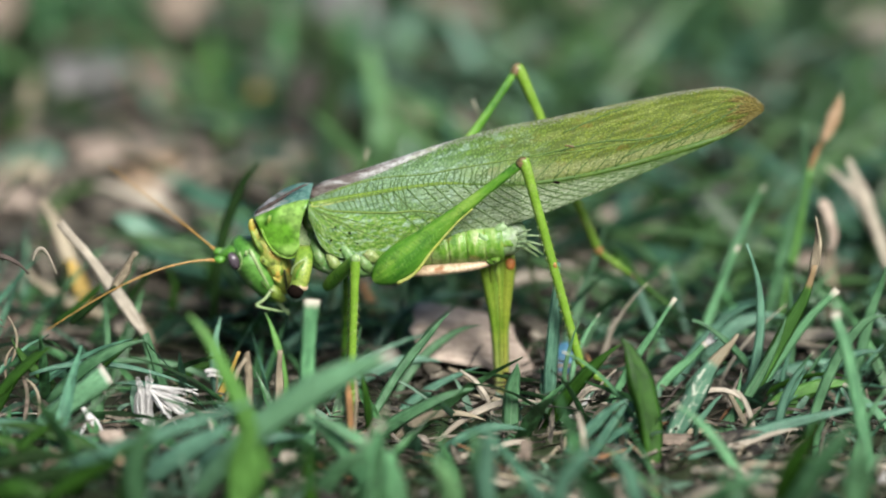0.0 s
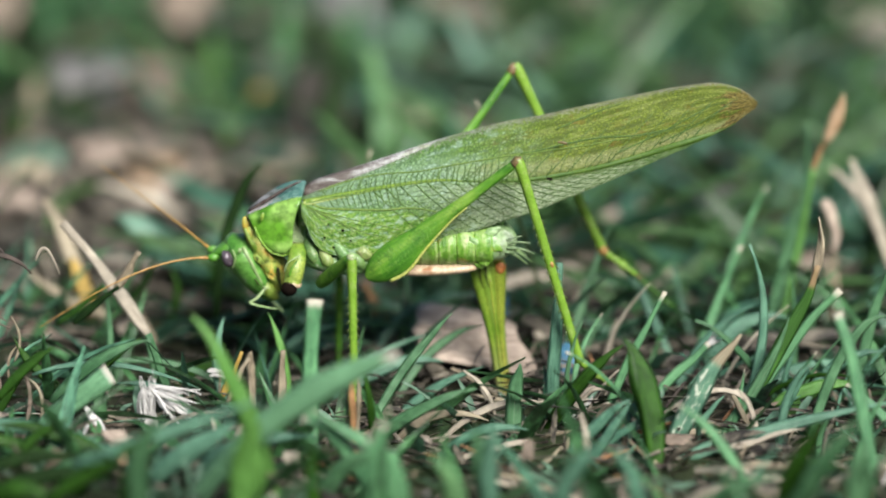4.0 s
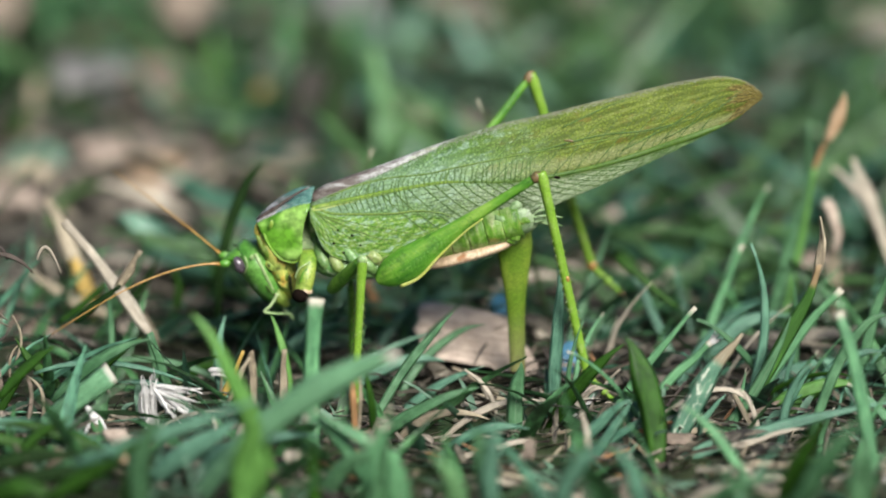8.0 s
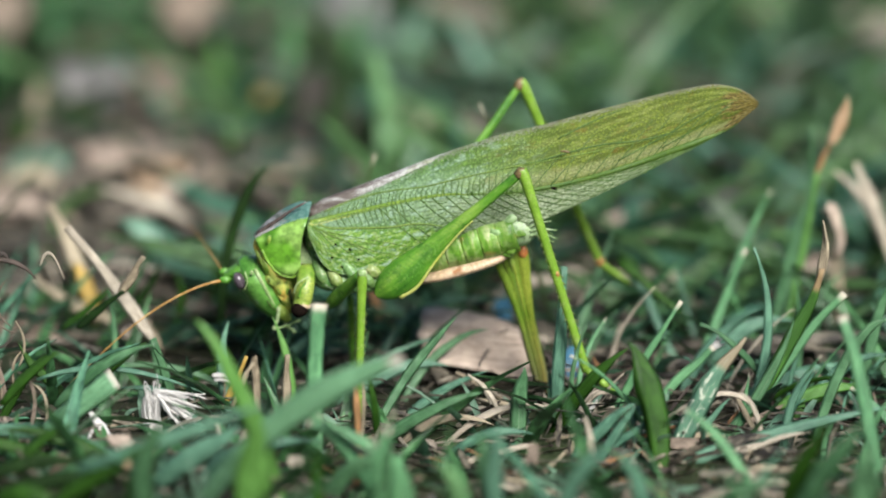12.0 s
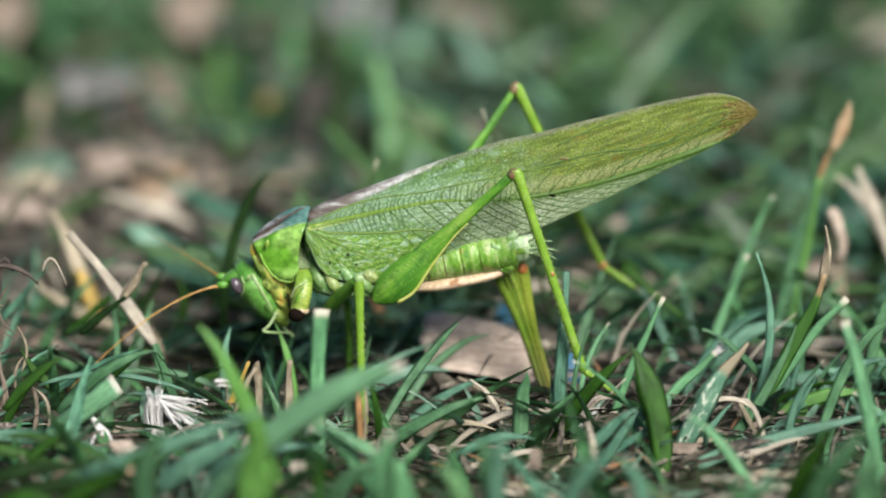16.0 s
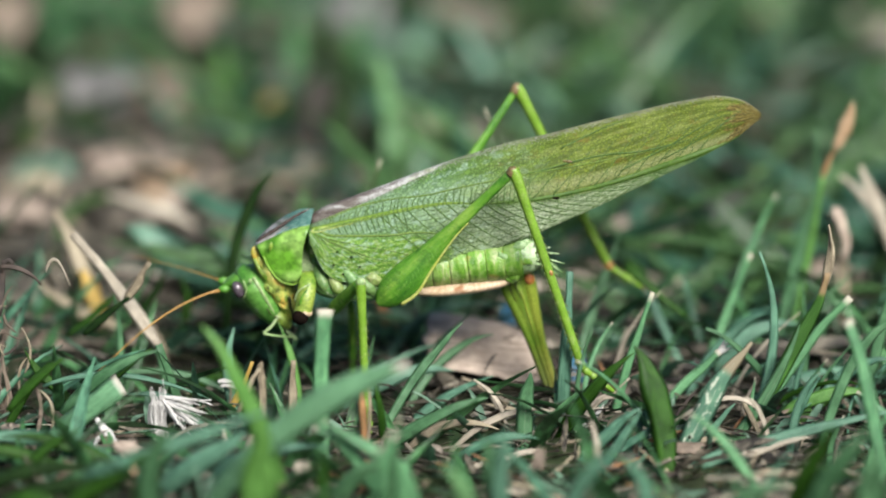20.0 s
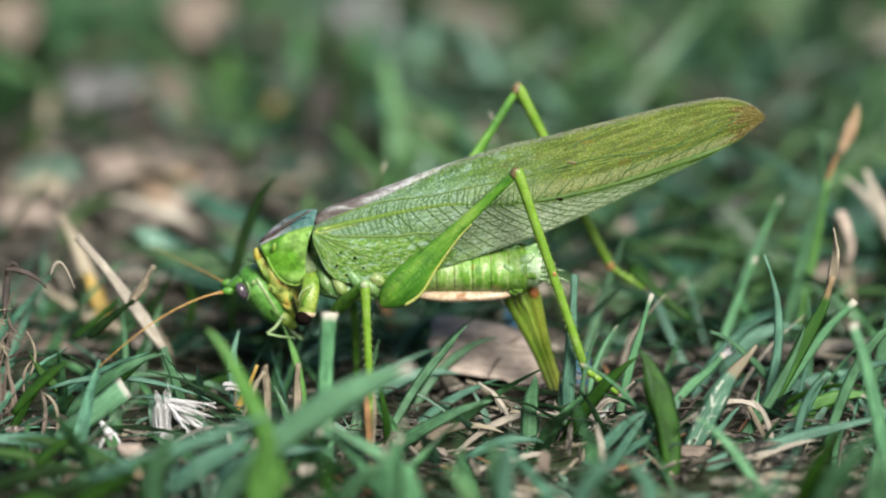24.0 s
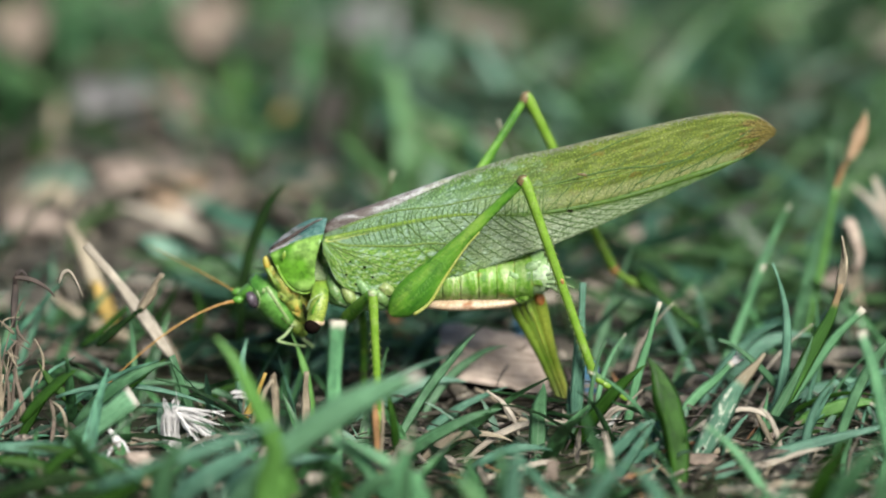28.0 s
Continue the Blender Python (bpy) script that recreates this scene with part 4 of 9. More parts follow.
blade((-5, 21.04, -1.5), (-9.79, 23.04, 1.93), (-15.8, 24.04, 1.66), 1.5, GREEN)
blade((-13.4, 23.32, -1.5), (-11.66, 26.32, 2.92), (-11.04, 26.32, 6.03), 1.5, TEAL)
blade((-1.44, 23.32, -1.5), (-3.85, 26.32, 2.92), (-5.04, 26.32, 6.03), 1.7, GREEN)
blade((2.79, 30.29, -1.5), (-1.47, 33.29, 1.73), (-8.8, 33.29, 1.1), 1.6, TEAL)
blade((-18.73, 7.83, -1.5), (-15.3, 9.83, 3.05), (-10.08, 9.83, 4.55), 1.3, TEAL)
blade((-2.67, 30.29, -1.5), (0.98, 33.29, 2.99), (2.8, 33.29, 6.13), 1.6, TEAL)
blade((-5.46, 9.98, -1.5), (-8.39, 11.98, 1.86), (-13.05, 11.98, 2.47), 1.4, GREEN)
# under and before the head
blade((-12.78, -20.21, -1.5), (-12.97, -19.21, 7.59), (-12.43, -19.21, 14.85), 2.15, CUT, tipw=0.95, belly=0.2)
blade((-23.48, -39, -0.01), (-14.44, -43, 10.84), (-4.32, -46, 16.89), 3.6, PALECUT, tipw=0.3, twist=-8, belly=0.6)
blade((-15.34, -35.57, -1.5), (-18.97, -38.57, 11.43), (-23.13, -38.57, 18.55), 2.3, FRESH, twist=-20)
blade((-15.68, -4.64, -1.5), (-16.07, -3.64, 4.39), (-17.63, -2.64, 9.23), 1.2, FRESH)
blade((-7.03, -17.38, -1.5), (-7.23, -20.38, 4.56), (-7.92, -20.38, 9.04), 1.0, DARK)
blade((-8.6, -18.32, -1.5), (-8.96, -20.32, 4.54), (-9.05, -20.32, 8.18), 0.95, RUST, tipw=0.5)
blade((-8.81, -18.32, -1.5), (-8.32, -20.32, 4.54), (-8.41, -20.32, 7.9), 0.5, STRAW, tipw=0.5)
stem = blade((-28.85, 3, -1.5), (-29.5, 3, 3.08), (-30.42, 3.2, 5.93), 1.5, GREEN, tipw=0.8)
part("withered_leaf", blade_mesh(*[Vector(p) for p in ((-30.02, 3, 5.27), (-33.31, 3.5, 10.05), (-38.53, 4.5, 16.68))], 1.45, 0.6, 0.3, 40, 12, PALE, 0.3), stem, "dry tan withered upper leaf")
blade((-30.29, 12.15, -1.5), (-30.43, 12.15, 2.42), (-31.38, 12.15, 4.83), 1.6, STRAW, tipw=0.5)
blade((-40.39, -13.54, -1.5), (-35.43, -12.54, 4.29), (-29.51, -12.54, 9.25), 1.6, DARK)
blade((-40.73, -16.8, -1.5), (-36.36, -17.8, 3.7), (-32.22, -17.8, 7.2), 3.3, PALECUT, tipw=0.85, belly=0.15, fold=0.1, twist=25)
blade((-45.24, -14.5, -1.5), (-41.36, -13.5, 5.7), (-38, -13.5, 8.6), 1.2, DARK)
blade((-20.08, -0.56, -1.5), (-27.47, 0.44, 2.96), (-40.06, 1.44, 2.09), 0.9, GREEN)
blade((-27.22, -29.39, -1.5), (-34.56, -29.39, 3.75), (-42.44, -29.39, 5.41), 2.0, DARK)
blade((-42.93, -31.17, -1.5), (-39.25, -30.17, 3.55), (-34.97, -30.17, 6.3), 1.5, DARK)
blade((-23.94, -12.57, -1.5), (-26.71, -11.57, 3.15), (-32.29, -10.57, 4.02), 1.4, TEAL)
blade((-23.94, -31.17, -1.5), (-20.21, -31.17, 3.3), (-11.78, -31.17, 4.95), 2.4, TEAL, twist=40)
blade((-6.54, -31.17, -1.5), (-9.63, -33.17, 4.45), (-13.27, -33.17, 7.17), 1.8, CUT, tipw=0.6)
blade((-11.71, -34.7, -1.5), (-9.55, -36.7, 3.34), (-6.41, -37.7, 5.27), 2.2, GREEN)
blade((-19.33, -4.64, -1.5), (-19.34, -3.64, 3.22), (-19.54, -3.64, 5.26), 1.2, STRAW, tipw=0.7)
blade((-16.09, -8.64, -1.5), (-16.15, -7.64, 3.19), (-16.01, -7.64, 6.65), 1.2, STRAW, tipw=0.6)
blade((-21.58, -4.64, -1.5), (-22.75, -2.64, 4.11), (-22.18, -1.64, 8.5), 1.6, TEAL)
blade((-26.43, 21.04, -1.5), (-21.13, 22.04, -0.89), (-13.42, 24.04, 0.43), 2.0, TEAL)
blade((-13.2, 16.55, -1.5), (-19.16, 17.55, -1.5), (-25.64, 16.55, -4.29), 1.3, GREEN)
blade((-34.26, -0.56, -1.5), (-33.74, 1.44, 5.33), (-34.39, 2.44, 10.94), 1.0, GREEN)
# behind the head
blade((-36.43, 23.32, -1.5), (-39.52, 26.32, 7.26), (-42.38, 28.32, 13.57), 2.4, STRAW, tipw=0.5)
blade((-36.7, 24.47, -1.5), (-37.95, 24.47, 3.41), (-39.87, 25.47, 7.36), 2.4, YELLOW, tipw=0.5, belly=0.7)
blade((-23.99, 14.34, -1.5), (-22.77, 16.34, 12.19), (-18.98, 17.34, 19.77), 1.5, SHADED, belly=0.75, tipw=0.3)
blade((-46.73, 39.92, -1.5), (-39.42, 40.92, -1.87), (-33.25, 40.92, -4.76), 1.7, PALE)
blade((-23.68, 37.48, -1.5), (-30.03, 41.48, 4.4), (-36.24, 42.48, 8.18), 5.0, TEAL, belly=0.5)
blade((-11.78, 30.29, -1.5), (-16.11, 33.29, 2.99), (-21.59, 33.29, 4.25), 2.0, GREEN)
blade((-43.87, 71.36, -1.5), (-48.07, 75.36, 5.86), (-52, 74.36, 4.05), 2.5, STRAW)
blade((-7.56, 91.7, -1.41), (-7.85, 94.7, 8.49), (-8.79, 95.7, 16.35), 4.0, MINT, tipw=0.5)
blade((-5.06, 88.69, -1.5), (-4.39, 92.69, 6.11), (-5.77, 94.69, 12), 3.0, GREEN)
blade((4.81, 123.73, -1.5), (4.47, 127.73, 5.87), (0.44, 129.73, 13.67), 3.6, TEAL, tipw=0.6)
blade((-13.33, 91.69, -1.5), (-13.75, 96.69, 8.06), (-12.74, 99.69, 15.91), 4.2, SHADED)
blade((-25.45, 100.91, -1.5), (-28.35, 104.91, 7.72), (-31.88, 106.91, 14.47), 3.4, DARK)
blade((-19.6, 134.11, -1.5), (-20.42, 138.11, 6.76), (-16.71, 140.11, 12.44), 3.2, DARK)
blade((-33.26, 91.69, -1.5), (-25.09, 93.69, 1.66), (-15.45, 93.69, -0.47), 2.2, STRAW)
blade((-55.35, 120.35, -1.5), (-53.29, 122.35, 3.27), (-52.56, 123.35, 7.51), 3.0, STRAW)
blade((-25.23, 127.15, -1.5), (-24.55, 129.15, 2.57), (-23.1, 130.15, 4.61), 3.0, YELLOW)
blade((16.91, 71.36, -1.5), (22.23, 72.36, 1.12), (29.5, 72.36, 1.46), 2.6, STRAW)
blade((-5.87, 100.91, -1.5), (-4.47, 100.91, 2.86), (-1.67, 100.91, 5.72), 2.6, PALE)
blade((3.4, 30.29, -1.5), (7.06, 32.29, 3.25), (13.76, 32.29, 3.25), 2.0, PALE)
blade((17.11, 39.92, -1.5), (13.43, 41.92, 2.05), (10.33, 41.92, 0.76), 2.2, PALE)
# before everything, close to the lens
blade((-4.31, -42.42, -1.5), (-4.75, -46.42, 5.25), (-6.74, -47.42, 9.76), 3.0, CUT, tipw=0.4)
blade((4.91, -43.25, -1.5), (3.83, -47.25, 6.04), (4.8, -49.25, 11.87), 2.2, TEAL)
blade((-27.26, -44.09, -1.5), (-27.36, -48.09, 7.34), (-25.14, -50.09, 12.12), 2.6, GREEN, tipw=0.3)
blade((-17.56, -44.09, -1.5), (-18.37, -47.09, 5.99), (-16.66, -50.09, 12.12), 2.8, FRESH)
blade((29.79, -45.75, -1.5), (32.77, -50.75, 7.11), (36.44, -52.75, 12.9), 2.8, GREEN)
blade((8.97, -44.92, -1.5), (10.85, -48.92, 6.02), (14.29, -49.92, 9.99), 2.2, TEAL)
blade((18.14, -44.92, -1.5), (16.88, -48.92, 5.5), (14.8, -49.92, 9.47), 2.0, TEAL)
blade((21.15, -45.75, -1.5), (24.45, -48.75, 4.39), (29.94, -48.75, 6.5), 2.2, GREEN)
blade((38.35, -46.57, -1.5), (36.31, -50.57, 6.01), (37.59, -51.57, 11), 2.4, GREEN)
blade((-0.2, -46.57, -1.5), (0.8, -50.57, 4.97), (-1.19, -52.57, 9.74), 2.6, MINT)
blade((-11.97, -43.25, -1.5), (-11.98, -45.25, 4.89), (-12.05, -45.25, 8.6), 1.5, DARK)

# blurred blades at the near edge of the patch
blade((-28.47, -44, 1.58), (-27.95, -46, 5.39), (-26.79, -47, 9.54), 2.6, FRESH, tipw=0.3)
blade((-27.16, -36, 2.04), (-23.52, -37, 5.06), (-18.51, -38, 8.48), 2.9, TEAL, twist=30)
blade((-41.75, -42, 0.94), (-38.93, -44, 3.55), (-34.27, -45, 2.69), 2.4, DARK)
blade((-6.9, -46, 2.21), (-6.34, -48, 6.53), (-5.61, -49, 11.38), 3.2, CUT, tipw=0.3)
blade((-4.4, -33, 3.03), (-8.56, -34, 5.68), (-12.3, -34, 8.07), 1.7, CUT, tipw=0.2)
blade((-34.43, -38, -0.32), (-32.73, -39, 2.96), (-29.24, -40, 5.96), 1.8, DARK)
blade((-37.89, -34, 0.88), (-35.14, -35, 2.93), (-32.51, -35, 4.45), 1.6, GREEN)
blade((-17.04, -44, 1.58), (-17.34, -47, 8.07), (-17.93, -49, 14.4), 3, FRESH, tipw=0.2)
blade((3.97, -45, 1.89), (3.33, -47, 6.49), (2.61, -48, 10.46), 2.8, GREEN, tipw=0.3)
blade((21.69, -36, -0.96), (26.28, -37, 1.37), (33.99, -38, 1.03), 1.9, PALE, twist=40)
blade((23.24, -31, 1.49), (28.79, -31, 0.94), (35.15, -31, -0.49), 1.3, PALE, twist=60)
blade((25.23, -29, 0.44), (29.45, -29, 1.32), (33.97, -29, 0.66), 1.2, STRAW, twist=60)
blade((13.87, -20, -0.06), (16.57, -20, 1.63), (19.79, -20, 4), 1.2, TEAL)
blade((30.24, -46, 2.21), (31.01, -48, 6.53), (33.23, -50, 11.83), 2.6, DARK, tipw=0.3)
blade((38.1, -46, 2.21), (37.32, -48, 5.74), (37.4, -49, 8.67), 2.4, GREEN, tipw=0.4)

# dark and bluish blades beside the straw
blade((-43.11, -18, 4.55), (-40.32, -18, 7.7), (-37.57, -18, 9.72), 1.4, DARK)
blade((-38.16, -16, 3.74), (-33.71, -16, 7.71), (-28.6, -16, 10.19), 1.7, GREEN)
blade((-40.3, -12, 5.34), (-32.68, -12, 6.42), (-23.8, -12, 3.85), 0.8, TEAL)
blade((-37.25, -8, 2.13), (-40.14, -8, 4.73), (-42.51, -8, 7.9), 1.4, DARK)
blade((-26.38, 30, -3.19), (-25.35, 30, 1.65), (-24.91, 30, 7.27), 1.6, DARK)
blade((-29.45, 22, 1.28), (-23.5, 22, 0.36), (-13.38, 22, -2.74), 2, TEAL)
blade((-37.17, 14, -0.51), (-35.35, 14, 2.52), (-35.03, 14, 6.76), 1, GREEN)
blade((-27.62, 2, -0.73), (-25.02, 2, 1.93), (-20.73, 2, 2.82), 1.3, DARK)

blade((-39.92, 10, 4.56), (-36.68, 10, 7.08), (-33.38, 10, 10.3), 1, DARK)

# bent straws, thin shoots and chips round the hind foot
blade((4.78, -12, 1.25), (3.78, -12, 3.89), (1.69, -12, 5.84), 0.7, PALE, tipw=0.5)
blade((0.58, -11, 0.28), (4.9, -11, 1.71), (9.6, -11, 2.39), 1, PALE, tipw=0.2, twist=40)
blade((20.78, -14, 1.8), (27.22, -14, 4.4), (30.46, -14, 0.4), 0.7, PALE, tipw=0.4)
blade((23.39, -15, -0.66), (25.22, -15, 2.08), (27.05, -15, 4.12), 0.9, TEAL)
blade((31.37, -14, -1.32), (32.96, -14, 2.34), (35.5, -14, 7.11), 0.9, TEAL)
blade((32.22, -8, 1.29), (36.37, -8, 2.9), (40.53, -8, 3.36), 1.9, FRESH, tipw=0.5)
blade((27.54, -12, -1.56), (28.49, -12, 1.88), (29.09, -12, 6), 0.8, CUT)
blade((10.76, -9, -0.22), (12.7, -9, 2.09), (14.69, -9, 3.36), 0.9, PALE, twist=60)
blade((11.46, -10, -0.39), (13.34, -10, 1.23), (14.44, -10, 2.72), 0.7, FIBRE, twist=60)
blade((12.18, -8, 0.07), (13.73, -8, 1.46), (13.28, -8, 3.19), 0.5, PALE, twist=60)
blade((13.67, -22, -1.07), (15.8, -22, 2.85), (17.55, -22, 5.48), 1.3, TEAL)
blade((16.82, -18, -3.73), (17.22, -18, 0.25), (16.66, -18, 3.09), 0.9, STRAW, tipw=0.4)
blade((12.6, -30, 0.43), (13.1, -30, 3.85), (12.46, -30, 6.7), 1, PALE, tipw=0.4)
blade((26.32, -22, 0.58), (28.47, -22, 1.31), (30.72, -22, 1.98), 1, PALE, twist=60)
blade((-37.31, -32, 1.94), (-35.81, -32, 2.81), (-33.71, -32, 2.81), 0.8, ROOT, twist=60)
blade((-36.67, -31, 3.61), (-35.11, -31, 2.84), (-33.69, -31, 2.61), 0.6, STRAW, twist=60)
blade((-41, -33, 1.71), (-39.93, -33, 2.58), (-38.88, -33, 2.36), 0.6, STRAW, twist=60)
blade((-35.94, -45, 2.88), (-31.38, -47, 6.4), (-27.21, -48, 9.32), 2.0, DARK, twist=20)
blade((-33.39, -47, 6.83), (-25.19, -48, 9.94), (-16.56, -49, 13.45), 1.7, TEAL, tipw=0.2, twist=10)
blade((-22.35, -8, 2.01), (-21.44, -8, 3.16), (-20.06, -8, 6.62), 1, YELLOW, tipw=0.5)
blade((-20.99, -18, 4.31), (-20.03, -18, 6.56), (-18.92, -18, 8.7), 0.8, STRAW, tipw=0.6)
# thin stems that rise behind the wings
blade((-11.98, 18, 3.53), (-10.02, 18, 12.34), (-7.85, 18, 21.12), 0.8, STEMTIP, tipw=0.5)
blade((10.46, 16, 3.5), (7.06, 16, 15.88), (3.02, 16, 26.85), 0.7, STEMTIP, tipw=0.5)

# the next two are coloured as dark as the shade between blades
blade((-43.9, -38, 2.8), (-38.15, -38, 4.78), (-31.95, -38, 4.6), 1.8, SHADED, tipw=0.2, fold=0.5)
blade((-40.92, -42, 2.26), (-36.76, -42, 4.22), (-30.35, -42, 4.74), 2, SHADED, tipw=0.2)
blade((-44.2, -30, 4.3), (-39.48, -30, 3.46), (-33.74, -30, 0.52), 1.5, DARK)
blade((-34.96, 18, 2.9), (-32.13, 18, 5.94), (-29.8, 18, 10.18), 1.2, SHADED)
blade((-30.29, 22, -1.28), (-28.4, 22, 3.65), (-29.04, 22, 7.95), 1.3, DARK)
blade((-18.01, 125, -3.82), (-19.01, 125, 5.15), (-16.71, 125, 15.51), 3.4, SHADED)
blade((-54.85, 110, -0.29), (-53.67, 110, 4.07), (-52.87, 110, 7.33), 3, DARK)
blade((-55.1, 95, -0.59), (-50.17, 95, 2.66), (-45.36, 95, 1.51), 5, TEAL, tipw=0.3)
blade((-51.22, 90, -2.82), (-52.47, 90, 1.41), (-48.96, 90, 4.49), 3.4, TEAL)
blade((-37.21, -1, 7.56), (-34.9, -1, 9.59), (-32.61, -1, 11.45), 1.1, SHADED, tipw=0.5)
blade((-32.99, -0.6, 10.94), (-31.82, -0.6, 12.68), (-30.53, -0.6, 14.88), 1.3, STRAW, tipw=0.5)
blade((-29.63, 58, 4.54), (-34.4, 58, 6.66), (-39.5, 58, 8.13), 1.6, PALE, tipw=0.5)
blade((-27.02, -8, -0.53), (-27.72, -8, 3.53), (-29.29, -8, 8.38), 1.4, GREEN, tipw=0.7)
# blades seen under the cricket, beyond its shadow
blade((-20.96, 40, -1.5), (-17.83, 41, 0.87), (-11.62, 41, 0.84), 2.4, TEAL, tipw=0.25)
blade((-15.51, 44, -1.5), (-12.33, 45, 1.11), (-5.45, 45, 0.3), 2.2, TEAL, tipw=0.25)
blade((-9.74, 38, -1.5), (-12.8, 39, 1.36), (-18.98, 39, 1.71), 2, GREEN, tipw=0.25)
blade((-6.7, 42, -1.5), (-2.94, 43, 0.61), (4.55, 43, -0.71), 2.4, TEAL, tipw=0.25)
blade((-4.23, 44, -1.5), (-2.32, 45, -0.23), (1.44, 45, 1.04), 1.8, FRESH, tipw=0.25)
blade((2.62, 36, -1.5), (-1.05, 37, 1.83), (-6.6, 37, 0.58), 2.2, GREEN, tipw=0.25)
blade((-11.8, 46, -1.5), (-9.87, 47, 0.58), (-8.91, 47, 2.52), 2, GREEN, tipw=0.25)
blade((-18.1, 46, -1.5), (-16.47, 47, 1.26), (-16.75, 47, 3.85), 2.2, TEAL, tipw=0.25)
blade((3.31, 46, -1.5), (6.48, 47, 0.51), (10.88, 47, 0.17), 2.2, TEAL, tipw=0.25)
blade((-1.38, 36, -1.5), (-1.06, 37, 0.24), (-3.82, 37, 2.79), 2, RUST, tipw=0.25)
blade((-7.13, 30, -1.5), (-4.08, 31, 1.82), (-0.44, 31, 0.86), 1.6, STRAW, tipw=0.25)
blade((-19.89, 30, -1.5), (-15.03, 31, 1.56), (-9.57, 31, -0.04), 1.8, GREEN, tipw=0.25)
blade((-23.96, 38, -1.5), (-20.84, 39, 1.4), (-16.53, 39, 0.1), 2.2, TEAL, tipw=0.25)
blade((-10.03, 24, -1.5), (-6.43, 25, 2.47), (-1.04, 25, 0.59), 1.8, TEAL, tipw=0.25)
blade((-12.37, 22, -1.5), (-9.98, 23, 3.02), (-6.42, 23, 0.53), 1.6, GREEN, tipw=0.25)
# ---- dead leaves, scraps, fibres, roots ----
scrap("dead_leaf", "large dry pinkish tan dead leaf on the soil", "leaf", (-4.89, 2, 2.06), (-3.23, 15, 6.55), (6.31, 15, 5.06), (10.36, 1, 1.09), DEADLEAF_PINK, 1.3, 3, 0.3)
scrap("dead_leaf", "curled dry tan dead leaf behind the cricket", "leaf", (-5.51, 14, -0.51), (-3.2, 20, 1.21), (0.95, 20, -0.33), (-0.82, 12, -2.38), DEADLEAF_PINK, 1.2, 5)
scrap("dead_leaf", "small dry pale dead leaf", "leaf", (8.59, 16, 1.37), (9.25, 20, 2.74), (13.41, 20, 1.51), (12.08, 14, -0.51), PALE, 1.0, 6)
scrap("plastic_scrap", "small bright blue plastic scrap in the grass", "scrap", (11.66, 3, 0.17), (11.46, 5, 4.07), (13.18, 5, 4.36), (13.04, 3, 0.17), BLUE, 0.5, 7)
scrap("plastic_scrap", "small blue plastic scrap in the grass", "scrap", (4.39, 20, 0.28), (4.68, 26, 4.12), (6.72, 26, 4.12), (6.41, 20, 0.28), BLUE, 0.5, 8)
scrap("dead_leaf", "narrow brown dead leaf lying among the grass", "leaf", (-43.87, 95.34, 0), (-43.54, 100, 0.5), (-33.78, 100, 0.21), (-32.72, 94.12, 0), DEADLEAF, 2.0, 10)
scrap("dead_leaf", "narrow tan dead leaf lying among the grass", "leaf", (-31.74, 100.91, 0), (-31.7, 112, -1.08), (-25.99, 112, -1.37), (-24.69, 99.66, 0), PALE, 1.5, 30)
scrap("dead_leaf", "dark brown dead leaf lying among the grass", "leaf", (-43.76, 120.35, 0), (-44.58, 140, -1.65), (-36.33, 140, -2.03), (-34.24, 118.68, 0), ROOT, 2.0, 31)
scrap("dead_leaf", "dark brown dead leaf lying among the grass", "leaf", (-42.44, 152.3, 0), (-44.41, 190, -4.1), (-34.62, 190, -4.68), (-32.38, 150.43, 0), ROOT, 2.0, 32)
scrap("dead_leaf", "pale grey dead leaf lying among the grass", "leaf", (-50.22, 144.89, 0), (-52.09, 175, -3.1), (-41.74, 175, -3.1), (-38.88, 144.89, 0), PALE, 2.0, 33)
blade((-46.56, 57.77, -1.5), (-44.23, 61.77, 5), (-38.45, 62.77, 6.76), 1.8, DARK)
blade((-45.93, 120.35, -1.5), (-48.37, 124.35, 3.59), (-52.79, 125.35, 5.61), 3.0, DARK)
blade((-26.82, 137.66, -1.5), (-27.71, 141.66, 3.75), (-29.21, 142.66, 8.14), 3.0, DARK)
blade((-12.94, 104.06, -1.5), (-13.72, 108.06, 4.16), (-12.3, 109.06, 9.01), 3.0, SHADED)
scrap("dead_leaf", "tan dead leaf lying among the grass", "leaf", (-55.51, 81.33, 0), (-56.94, 95, 1.36), (-47.28, 95, 0.65), (-46.08, 81.33, 0), STRAW, 3.0, 11)
scrap("dead_leaf", "tan dead leaf lying among the grass", "leaf", (16.82, 68.58, 0), (18.46, 78, 1.14), (29.84, 78, 0.79), (29.31, 68.58, 0), DEADLEAF, 2.0, 12)
scrap("dead_leaf", "grey dead leaf lying among the grass", "leaf", (17.11, 39.92, 0), (18.64, 48, 1.47), (26.84, 48, 1.15), (25.78, 39.92, 0), PALE, 2.0, 13)
scrap("dead_leaf", "tan dead leaf lying among the grass", "leaf", (-27.45, 85.72, 0), (-28.27, 115, -0.29), (-22.52, 115, 0.45), (-20.65, 85.72, 0), DEADLEAF, 2.0, 14)
scrap("dead_leaf", "brown dead leaf lying among the grass", "leaf", (-20.09, 88.69, 0), (-20.89, 120, 3.78), (-16.2, 120, 3.04), (-15.3, 88.69, 0), DEADLEAF, 2.0, 15)
scrap("dead_leaf", "tan dead leaf lying among the grass", "leaf", (6.18, 188.14, 0), (8.13, 215, 1.64), (19.15, 215, 0.78), (18.37, 188.14, 0), DEADLEAF, 2.0, 16)
